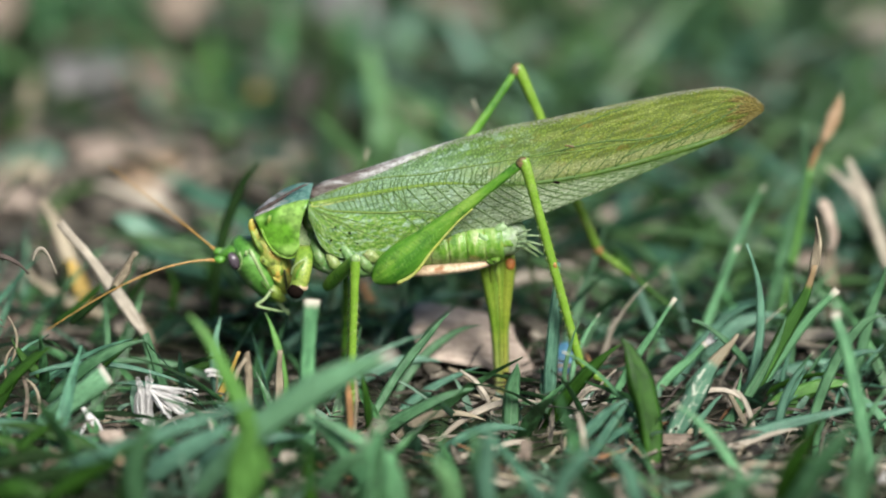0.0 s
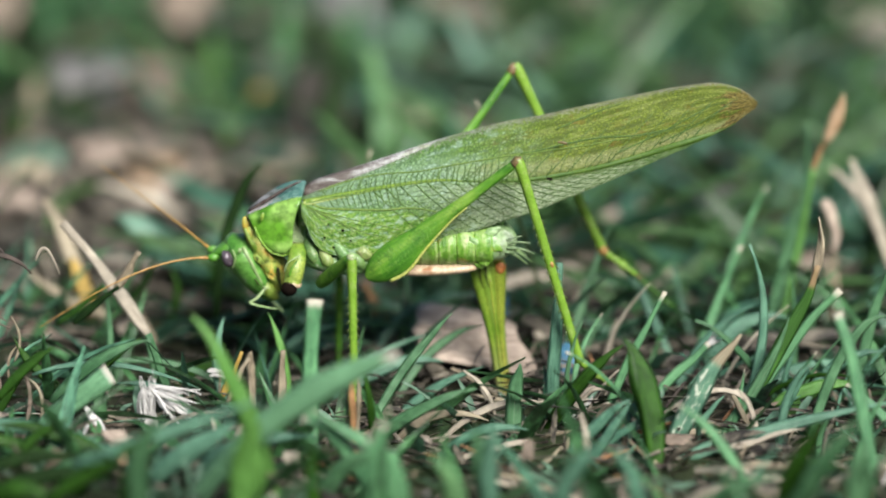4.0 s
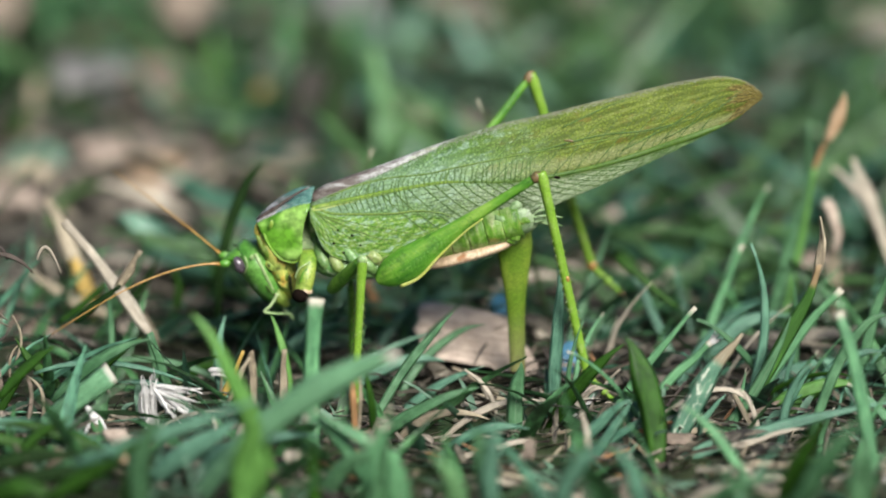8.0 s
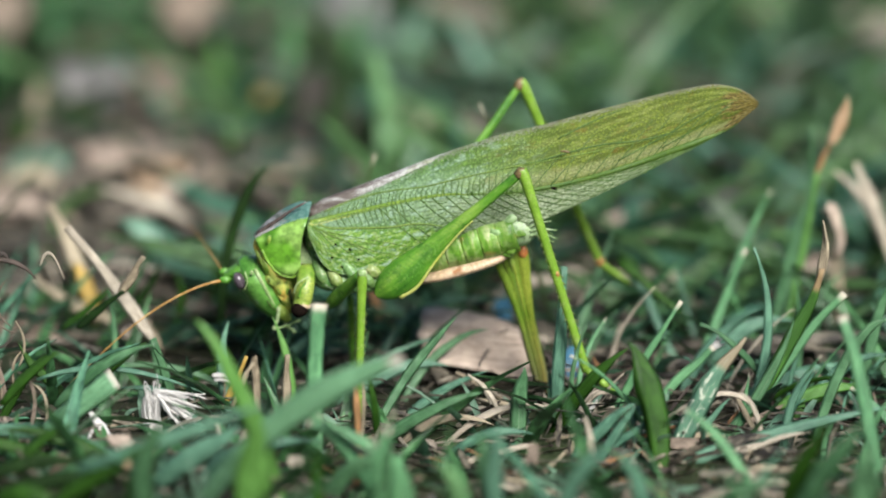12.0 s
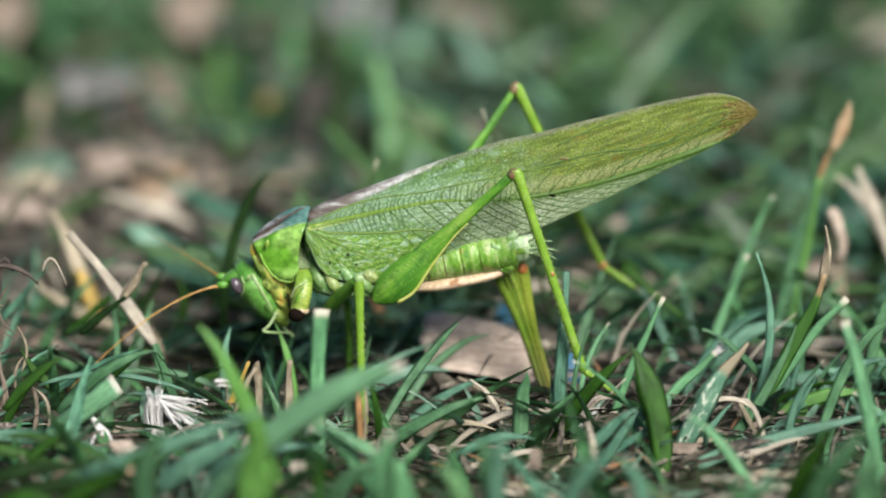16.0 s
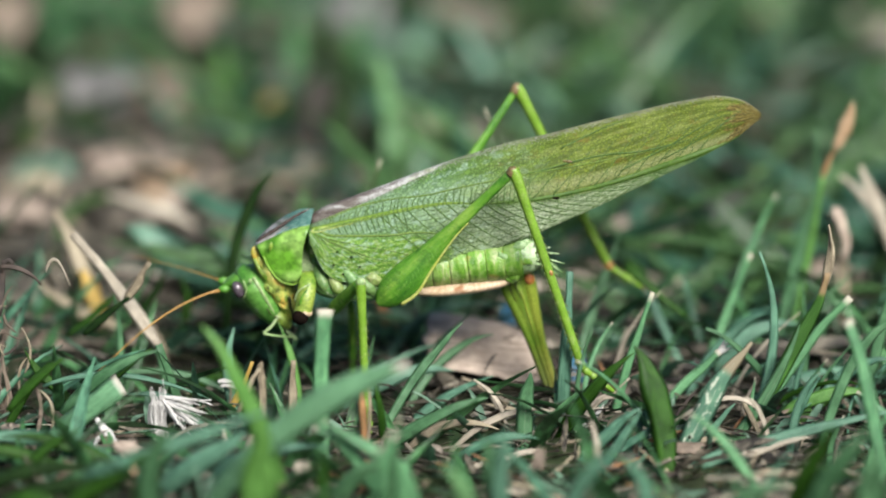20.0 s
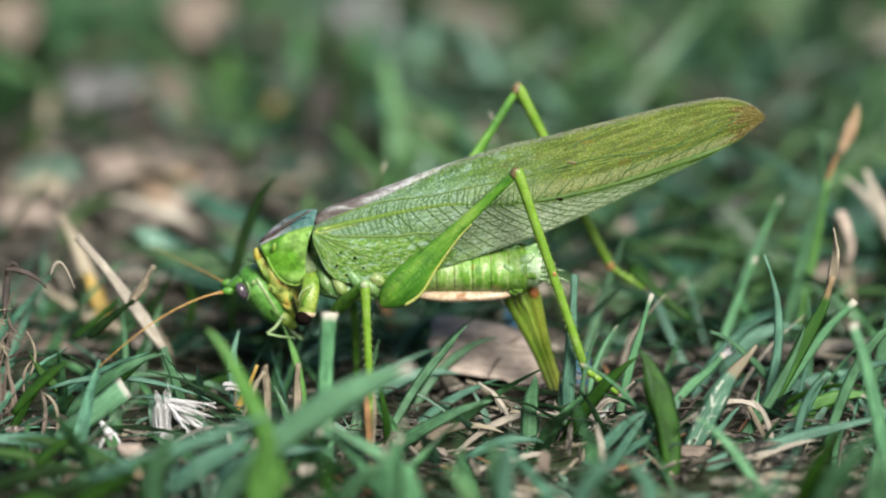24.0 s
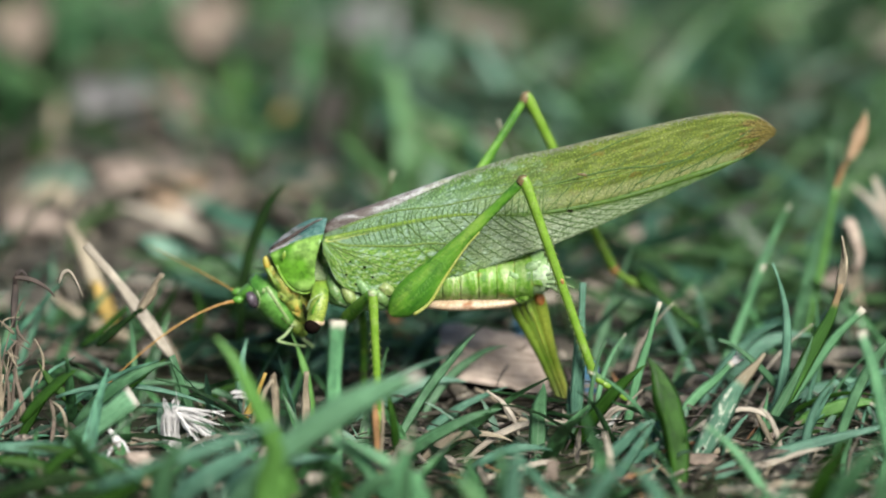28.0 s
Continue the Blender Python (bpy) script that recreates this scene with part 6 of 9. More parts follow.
body("chest", [((-13.72, -2.4, 15.6), 0.9, 0.8), ((-12, -2.9, 14.64), 1.5, 1.15), ((-9.8, -3, 14.12), 1.6, 1.1), ((-7.56, -3, 14.03), 1.5, 1.1), ((-5.3, -2.4, 14.25), 1.0, 0.8)], LOBE, label="pale green underside of the chest")
for st, m in ((((-12.88, -3.0, 16.9), (-12.6, -3.6, 16.1), (-12.1, -4.1, 14.94), (-11.75, -4.0, 13.96)), FLANK), (((-11.49, -3.9, 16.12), (-11.11, -4.4, 15.28), (-10.63, -4.5, 14.46), (-10.26, -4.2, 13.71)), HIP),
              (((-10.73, -4, 16.99), (-9.8, -4.4, 16.09), (-8.89, -4.6, 15.02), (-8.21, -4.2, 14.04)), LOBE), (((-8.61, -4, 15.76), (-8, -4.4, 15), (-7.51, -4.4, 14.26), (-7.14, -4.1, 13.57)), FLANK)):
    body("flank_fold", [(p, a, b) for p, a, b in zip(st, (0.15, 0.42, 0.5, 0.2), (0.12, 0.5, 0.58, 0.2))], m, n=14, sides=12)
ball("hip_joint", (-7.18, -4.3, 15.42), 0.8, 0.45, 0.6, HIP, tilt=20, label="cream-coloured hip joint of the hind leg", uneven=0.45)
ball("hip_joint", (-6.26, -3.7, 14.66), 0.75, 0.5, 0.6, HIP, label="cream-coloured hip joint of the hind leg", uneven=0.45)


def shield():
    """The saddle over the thorax: a blue-green top and two green side flaps."""
    top = smooth_line([(*(-18.82, 18.76), 0), (*(-17.63, 19.85), 0), (*(-15.94, 21.05), 0), (*(-14.25, 21.75), 0), (*(-12.9, 21.75), 0)], 15)
    low = smooth_line([(*(-18.11, 16.91), 0), (*(-17.22, 15.52), 0), (*(-16.33, 14.36), 0), (*(-15.15, 14.19), 0), (*(-14.19, 14.94), 0)], 15)

    def point(i, v, sign):
        a, b = top[i], low[i]
        y = -3.7 * math.sin(min(1.0, v / 0.42) * math.pi / 2) * (0.82 + 0.18 * i / 14)
        bulge = 0.0
        if v > 0.3 and i > 7:
            bulge = 0.3 * (i - 7) / 7 * math.sin((v - 0.3) / 0.7 * math.pi)
        x, z = a[0] + (b[0] - a[0]) * v, a[1] + (b[1] - a[1]) * v
        return Vector((x - bulge, sign * -y, z - SLOPE * y * (1 if sign < 0 else -0.2))) - ORIGIN

    def sheet(name, v0, v1, sides, mat, label):
        verts, faces = [], []
        vs = [v0 + (v1 - v0) * k / 9 for k in range(10)]
        cols = [(v, -1) for v in reversed(vs)] + [(v, 1) for v in vs if v > 0] if sides == 0 else [(v, sides) for v in vs]
        n = len(cols)
        for inner in (0.0, 0.22):
            for i in range(15):
                for v, s in cols:
                    p = point(i, v, s)
                    p.y *= 1 - inner * 0.3
                    p.z -= inner * (1 - v)
                    verts.append(p)
        o = 15 * n
        for i in range(14):
            for k in range(n - 1):
                q = (i * n + k, i * n + k + 1, (i + 1) * n + k + 1, (i + 1) * n + k)
                faces += [q, tuple(o + e for e in reversed(q))]
        rim = [k for k in range(n)] + [i * n + n - 1 for i in range(1, 15)] + [14 * n + k for k in range(n - 2, -1, -1)] + [i * n for i in range(13, 0, -1)]
        for a, b in zip(rim, rim[1:] + rim[:1]):
            faces.append((b, a, a + o, b + o))
        return part(name, mesh_from(name, verts, faces, mat), cricket, label)

    sheet("shield_disc", 0.0, 0.25, 0, SHIELD, "blue-green and greyish shiny saddle top")
    sheet("shield_flap", 0.24, 1.0, -1, FLAP, "bright green side flap of the saddle")
    sheet("shield_flap", 0.24, 1.0, 1, FLAP, "bright green side flap of the saddle")


shield()
for q, (x, z) in enumerate(((-10.6, 17.2), (-11.0, 15.9), (-9.2, 16.6), (-8.4, 15.6), (-10.1, 14.9))):
    ball("dark_speck", (x, -4.75 - 0.1 * (q % 2), z - SLOPE * -4.75), 0.11 + 0.03 * (q % 3), 0.06, 0.1, BLACK)
rod("shield_rim", [(-17.95, -3.5, 18), (-17.51, -3.7, 16.9), (-16.85, -3.8, 15.89), (-16.18, -3.85, 15.27)], 0.16, 0.1, SKIN_LEG)
rod("shield_rim", [(-16.18, -3.85, 15.27), (-15.01, -3.9, 15.05), (-14.05, -3.9, 15.8)], 0.09, 0.06, SKIN_LEG)
rod("shield_ridge", [(-18.58, -1.6, 18.97), (-17.55, -1.9, 19.74), (-16.08, -2.1, 20.65), (-14.62, -2.2, 21.59), (-13.28, -2.2, 22.22)], 0.22, 0.1, WING_BACK, label="greyish ridge of the saddle", end=0.4)
ball("shield_mark", (-17.14, -3.9, 19.01), 0.2, 0.1, 0.45, STUMP, tilt=12, label="yellowish mark on the side flap")

ball("wing_hinge", (-13.1, -2.5, 18.44), 0.6, 0.5, 1.4, FLANK, tilt=-8, label="green skin at the root of the wing")
ball("wing_hinge", (-12.9, -2.5, 16.58), 0.5, 0.5, 1.2, FLANK, tilt=-12, label="pale green skin at the root of the wing")

# -- head, turning at the neck
NECK = Vector((-17.23, 0, 15.06))
head = part("head", mesh_from("head", *loft([(*(Vector(p) - NECK), a, b) for p, a, b in (
    ((-20.6, 0, 16.2), 0.8, 0.45), ((-20.25, 0, 15.6), 1.8, 1.05), ((-19.37, 0, 14.59), 2.9, 1.85), ((-18.16, 0, 12.5), 2.7, 1.75), ((-16.93, 0, 10.75), 2.0, 1.2), ((-16.26, 0, 9.82), 1.1, 0.6))], 20, 26), HEAD_SKIN), cricket, "green rounded face with pale cheek stripe")
head.location = (NECK - ORIGIN) * MM
H = dict(parent=head, base=NECK)
ball("eye", (-20.73, -2.3, 14.36), 0.58, 0.75, 0.92, EYE_MAT, tilt=-22, label="dark glossy purple-grey eye", **H)
ball("eye", (-20.96, 2.3, 13.43), 0.58, 0.75, 0.92, EYE_MAT, tilt=-22, label="dark glossy purple-grey eye", **H)
rod("cheek_stripe", [(-19.2, -2.5, 15.6), (-18.72, -2.85, 14.8), (-17.95, -2.75, 13.2), (-17.28, -2.25, 11.6)], 0.2, 0.13, STRIPE, label="whitish stripe down the cheek", flat=0.4, **H)
body("nape", [((-18.66, 0, 18.07), 1.6, 0.7), ((-18, 0, 16.62), 2.75, 1.15), ((-17.01, 0, 14.54), 2.95, 1.35), ((-15.96, 0, 12.38), 2.5, 1.3), ((-15.58, 0, 10.75), 1.5, 0.7)], SKIN_NAPE, label="yellow-green skin behind the cheek", **H)
rod("nape_fold", [(-19.14, -1.9, 17.72), (-18.73, -2.6, 16.97), (-18.17, -2.8, 15.76)], 0.22, 0.18, STUMP, label="yellow-green fold of the neck", **H)
rod("nape_line", [(-15.72, -3, 13.61), (-15.58, -2.8, 12.29), (-15.45, -2, 10.93)], 0.16, 0.1, DARKLINE, **H)
neck_rng = random.Random(3)
for s, t in ((0, 0), (0.19, 0.17), (0.42, 0.26), (0.33, 0.38), (0.62, 0.51), (0.54, 0.66), (0.88, 0.62), (0.79, 0.79), (1, 0.85), (0.96, 1)):
    m, q = (-18.89, -2.6, 17.78), (-16.25, -2.6, 12.36)
    ball("neck_bump", (m[0] + (q[0] - m[0]) * s, -2.2 - 0.42 * math.sin(t * 3.1), m[2] + (q[2] - m[2]) * t + 0.1), neck_rng.uniform(0.35, 0.5), 0.3, neck_rng.uniform(0.6, 0.9), neck_rng.choice((SKIN_NAPE, SKIN_NAPE, SKIN_YELLOW, STUMP)), tilt=neck_rng.uniform(-60, 0), **H)
body("mandible", [((-17.21, -1.2, 11.88), 0.9, 0.6), ((-16.55, -1.2, 10.72), 1.1, 0.75), ((-16, -1, 9.85), 0.5, 0.35)], STUMP, label="yellow-green jaw", n=12, sides=12, **H)
rod("palp", [(-16.88, 1.4, 10.39), (-16.56, 1.6, 9.05), (-15.42, 1.2, 7.98)], 0.2, 0.14, SKIN_PALE, label="thin pale green mouth feeler", **H)
rod("jaw_line", [(-18.03, -2.9, 12.43), (-17.38, -2.6, 11.54), (-16.4, -2, 10.81)], 0.07, 0.05, DARKLINE, **H)
rod("eye_rim", [(-20.19, -2.8, 15.41), (-19.91, -3, 14.54), (-20.27, -2.7, 13.42)], 0.07, 0.05, STRIPE, **H)
ball("cheek_fleck", (-19.45, -3.1, 15.37), 0.18, 0.08, 0.25, STRIPE, **H)
ball("antenna_socket", (-22.19, -1.2, 14.2), 0.62, 0.4, 0.42, SKIN, **H)
ball("antenna_socket", (-22.37, 1.2, 14.41), 0.62, 0.4, 0.42, SKIN, **H)
body("brow", [((-22.3, 0, 14.3), 0.45, 0.28), ((-21.6, 0, 14.6), 1.1, 0.55), ((-20.6, 0, 15.1), 1.6, 0.7)], SKIN, n=12, **H)


JAW = Vector((-17.18, -2, 11.62))
line = smooth_line([Vector(p) - JAW for p in ((-16.95, -2.2, 11.44), (-17.73, -2.6, 10.5), (-18.63, -2.8, 9.92))], 10)
v, f = tube(line, [0.19 - 0.006 * i for i in range(10)], 8)
palp = part("palp", mesh_from("palp", v, f, SKIN_PALE), cricket, "thin pale green mouth feeler")
palp.location = (JAW - ORIGIN) * MM
rod("palp_end", [(-18.63, -2.8, 9.92), (-17.39, -3, 9.62), (-15.82, -3, 9.33)], 0.14, 0.12, SKIN_PALE, parent=palp, base=JAW)


def antenna(sag, ln):
    """A feeler, bowed upwards, thin at its end."""
    n = 30
    pts = [Vector((s * ln, 0, sag * math.sin(s ** 0.75 * math.pi))) for s in [i / (n - 1) for i in range(n)]]
    v, f = tube(pts, [0.11 * (1 - 0.7 * i / (n - 1)) * (1.5 if i < 2 else 1.0) * (1.06 if i % 2 else 0.94) for i in range(n)], 8)
    return part("antenna", mesh_from("antenna", v, f, ANTENNA), cricket, "long thin orange feeler")


near_antenna, far_antenna = antenna(1.5, 18.4), antenna(0.15, 15.6)


# -- wings
def wing_edges():
    up = [(-13.42, 20.03), (-12.01, 20.78), (-10.32, 21.53), (-6.95, 22.8), (-3.58, 24.18), (0.9, 26.01), (6.48, 27.56), (10.39, 28.24), (17.64, 29.84), (23.21, 30.98), (27.38, 31.55), (29.0, 31.3), (30.3, 30.75), (31.2, 30.05), (31.6, 29.2)]
    lo = [(-13.43, 18.99), (-13.05, 17.09), (-12.27, 15.17), (-10.93, 14.19), (-8.11, 13.72), (-3.6, 14.36), (0.9, 15.58), (5.4, 17.03), (9.33, 18.3), (14.93, 20.55), (20.51, 22.97), (24.97, 24.98), (28.3, 26.59), (30.2, 27.75), (31.6, 29.05)]
    return up, lo


UP, LO = wing_edges()


def edge(points, x):
    xs = [p[0] for p in points]
    return float(np.interp(x, xs, [p[1] for p in points]))


def wing_point(u, v, sign=-1, out=0.0):
    """A place on a folded fore wing: u from root to tip, v from its back edge to its lower edge."""
    x0, x1 = UP[0][0], UP[-1][0]
    x = x0 + (x1 - x0) * u
    zu = sum(edge(UP, x + d) for d in (-0.6, -0.3, 0, 0.3, 0.6)) / 5
    zl = sum(edge(LO, x + d) for d in (-0.6, -0.3, 0, 0.3, 0.6)) / 5
    if u > 0.9:
        x += (u - 0.9) * (4.5 * noise.noise((v * 7.0, 3.3, sign)) + 3.5 * noise.noise((v * 21.0, 7.3, sign)))
    wide = 1.0 - 0.62 * u
    y = -(0.5 + 4.3 * math.sin(min(1.0, v * 1.45) * math.pi / 2)) * wide - out
    wave = 0.1 * math.sin(u * 34 + v * 5) * (0.3 + v)
    y -= wave
    z = zu + (zl - zu) * v
    return Vector((x * (1 + (y if sign < 0 else 0) / 413.0), y if sign < 0 else -y, z - SLOPE * y * (1 if sign < 0 else 0.1))) - ORIGIN


# the main rib of the wing, the arched rib under it and the comb of cross veins between the ribs
RIB = [(0.001, 0.443), (0.007, 0.264), (0.016, 0.206), (0.029, 0.183), (0.055, 0.188), (0.131, 0.230), (0.215, 0.296), (0.291, 0.378), (0.364, 0.486), (0.433, 0.579), (0.537, 0.675), (0.644, 0.767), (0.732, 0.827), (0.808, 0.878), (0.885, 0.938), (0.956, 1.000)]
ARCH = [(0.025, 0.271), (0.057, 0.349), (0.118, 0.425), (0.183, 0.516), (0.238, 0.570), (0.302, 0.708), (0.350, 0.881)]
OVER = [(0.038, 0.056), (0.111, 0.059), (0.180, 0.121), (0.274, 0.248), (0.391, 0.318), (0.531, 0.392), (0.687, 0.515), (0.841, 0.667)]


def along(line, u):
    return float(np.interp(u, [p[0] for p in line], [p[1] for p in line]))


def rib_at(u):
    return along(RIB, u)


def arch_at(u):
    return along(ARCH, u) + max(0.0, u - 0.36) * 1.2


def wing(sign):
    nu, nv = 64, 24
    verts, faces, uvs = [], [], []
    for out in (0.0, -0.12):
        for i in range(nu + 1):
            u = (i / nu) ** 1.25
            for j in range(nv + 1):
                v = j / nv
                verts.append(wing_point(u, v, sign, out))
                uvs.append((u * 46.0, v * 9.0))
    n, o = nv + 1, (nu + 1) * (nv + 1)
    for i in range(nu):
        for j in range(nv):
            q = (i * n + j, (i + 1) * n + j, (i + 1) * n + j + 1, i * n + j + 1)
            faces += [q, tuple(o + e for e in reversed(q))]
    rim = [j for j in range(n)] + [i * n + nv for i in range(1, nu + 1)] + [nu * n + j for j in range(nv - 1, -1, -1)] + [i * n for i in range(nu - 1, 0, -1)]
    for a, b in zip(rim, rim[1:] + rim[:1]):
        faces.append((a, b, b + o, a + o))
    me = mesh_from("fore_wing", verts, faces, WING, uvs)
    zone = me.uv_layers.new(name="Zone")
    idx = np.zeros(len(me.loops), dtype=np.int32)
    me.loops.foreach_get("vertex_index", idx)
    half = np.array([(b / 9.0 - rib_at(a / 46.0), b / 9.0 - arch_at(a / 46.0)) for a, b in uvs], dtype=np.float32)
    zone.data.foreach_set("uv", half[idx].ravel())
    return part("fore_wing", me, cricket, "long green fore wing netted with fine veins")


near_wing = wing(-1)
far_wing = wing(1)


def vein(path, r0, r1, mat, n=30, parent=near_wing, out=0.02):
    """A raised vein; path is a line of (u, v) on the wing."""
    line = smooth_line([(a, b, 0) for a, b in path], n)
    pts = [wing_point(min(max(p[0], 0.0), 1.0), min(max(p[1], 0.0), 1.0), -1, out) for p in line]
    v, f = tube(pts, [(r0 + (r1 - r0) * i / (n - 1)) * min(1.0, 0.2 + 4.0 * (1 - i / (n - 1))) for i in range(n)], 6)
    return part("vein", mesh_from("vein", v, f, mat), parent)


vein(RIB[1:11], 0.34, 0.16, RIB_YELLOW, 60, out=-0.17)
vein([(a, b + 0.028 * (1 - a * 2.2)) for a, b in RIB[2:9]], 0.09, 0.05, VEIN, 40)
vein([(a, b - 0.03 * (1 - a * 2.2)) for a, b in RIB[2:9]], 0.07, 0.04, RIB_YELLOW, 40)
vein(RIB[8:], 0.2, 0.42, RIB_DARK, 44, out=-0.15)
vein(RIB[1:5], 0.07, 0.03, KEEL, 24, out=0.06)
vein([(0.004, 0.33), (0.03, 0.24), (0.075, 0.235), (0.12, 0.27)], 0.06, 0.02, KEEL, 20, out=0.06)
vein(ARCH, 0.15, 0.06, VEIN, 36)
vein(OVER, 0.1, 0.06, VEIN, 40)
comb = random.Random(12)
u = 0.045
while u < 0.5:
    a, b = along(RIB, u), along(OVER, u)
    vein([(u, a + 0.01), (u + 0.002 + comb.uniform(-0.004, 0.004), a + (b - a) * 0.5), (u + 0.006 + comb.uniform(-0.004, 0.006), a + (b - a) * comb.uniform(0.8, 1.15))], 0.075, 0.045, VEIN_DARK, 8)
    u += comb.uniform(0.0085, 0.0135)
u = 0.06
while u < 0.22:
    a, b = along(RIB, u), along(ARCH, u)
    vein([(u, a + 0.01), (u + 0.006, a + (b - a) * 0.5), (u + 0.012, b)], 0.07, 0.045, VEIN_DARK, 8)
    u += comb.uniform(0.010, 0.016)


def oblique(u0, f):
    """A place on the slanting vein that leaves the main rib at u0, at the share f of its way to the lower hem."""
    m = along(RIB, u0)
    return (u0 + 0.145 * f ** 1.15 * (1 - 0.3 * u0), min(0.995, m + 0.015 + (1 - m) * f))


def vein_net():
    """The thin cross veins between the slanting ones, and those that link them."""
    verts, faces = [], []
    links = random.Random(31)

    def line(a, b, r):
        mid = ((a[0] + b[0]) / 2 + links.uniform(-0.002, 0.002), (a[1] + b[1]) / 2 + links.uniform(-0.008, 0.008))
        pts = [wing_point(p[0], min(p[1], 1.0), -1, 0.015) for p in smooth_line([(*a, 0), (*mid, 0), (*b, 0)], 5)]
        v, f = tube(pts, [r] * 5, 5)
        o = len(verts)
        verts.extend(v)
        faces.extend(tuple(o + e for e in q) for q in f)

    u = 0.16
    while u < 0.86:
        d = links.uniform(0.013, 0.018)
        for q in range(11):
            f = (q + links.uniform(0.2, 0.8)) / 11
            if u + 0.145 * f > 0.97 or links.random() < 0.12:
                continue
            line(oblique(u, f), oblique(u + d, f + links.uniform(-0.03, 0.05) * (1 if f < 0.9 else 0)), 0.032)
        u += d
    return part("vein_net", mesh_from("vein_net", verts, faces, VEIN_DARK), near_wing)


slant = random.Random(17)
u = 0.16
while u < 0.86:
    path = [oblique(u, f) for f in (0.0, 0.3, 0.6, 0.85, 1.0)]
    if path[-1][0] < 0.97:
        vein(path, 0.075 if u < 0.5 else 0.055, 0.035, VEIN_DARK, 14)
    u += slant.uniform(0.022, 0.034)
vein_net()
for i in range(12):
    u = 0.36 + i * 0.045
    m = along(RIB, u)
    o = along(OVER, u)
    vein([(u, m), (u + 0.05, m * 0.72), (u + 0.11, m * 0.3 + 0.02)], 0.055, 0.03, VEIN_DARK, 12)
for line, r in (([(0.484, 0.361), (0.637, 0.407), (0.746, 0.552), (0.867, 0.655)], 0.06), ([(0.692, 0.694), (0.816, 0.595), (0.924, 0.397)], 0.05), ([(0.563, 0.191), (0.662, 0.093), (0.720, 0.070)], 0.05), ([(0.788, 0.772), (0.880, 0.679), (0.946, 0.467)], 0.045)):
    vein(line, r * 1.5, r, VEIN_DARK, 20)
fan = random.Random(21)
for i in range(13):
    a = (i + fan.uniform(-0.3, 0.3)) / 12
    u1 = 0.02 + 0.25 * max(a, 0.0) ** 1.2
    vein([(0.012 + 0.01 * a, 0.34), (0.014 + (u1 - 0.012) * 0.45, 0.6 + fan.uniform(-0.03, 0.03)), (u1, 0.97 - 0.1 * a)], fan.uniform(0.025, 0.05), 0.025, VEIN if i % 2 else RIB_DARK, 14)
body("wing_back", [((-13.13, 0, 20.38), 0.6, 0.66), ((-11.73, 0, 21.01), 0.8, 0.85), ((-10.04, 0, 21.71), 0.85, 0.76), ((-7.51, 0, 22.63), 0.8, 0.63), ((-4.15, 0, 23.89), 0.7, 0.50), ((0.34, 0, 25.55), 0.55, 0.33), ((5.37, 0, 26.99), 0.4, 0.13)], WING_BACK, label="brownish grey upper edge of the folded wings")
ball("wing_spot", (11.15, -4.6, 22.89), 0.35, 0.1, 0.14, BLACK, tilt=8)
ball("wing_spot", (12.43, -3.55, 26.29), 0.5, 0.05, 0.14, KNEE, tilt=10, label="rust-coloured fleck on the wing")


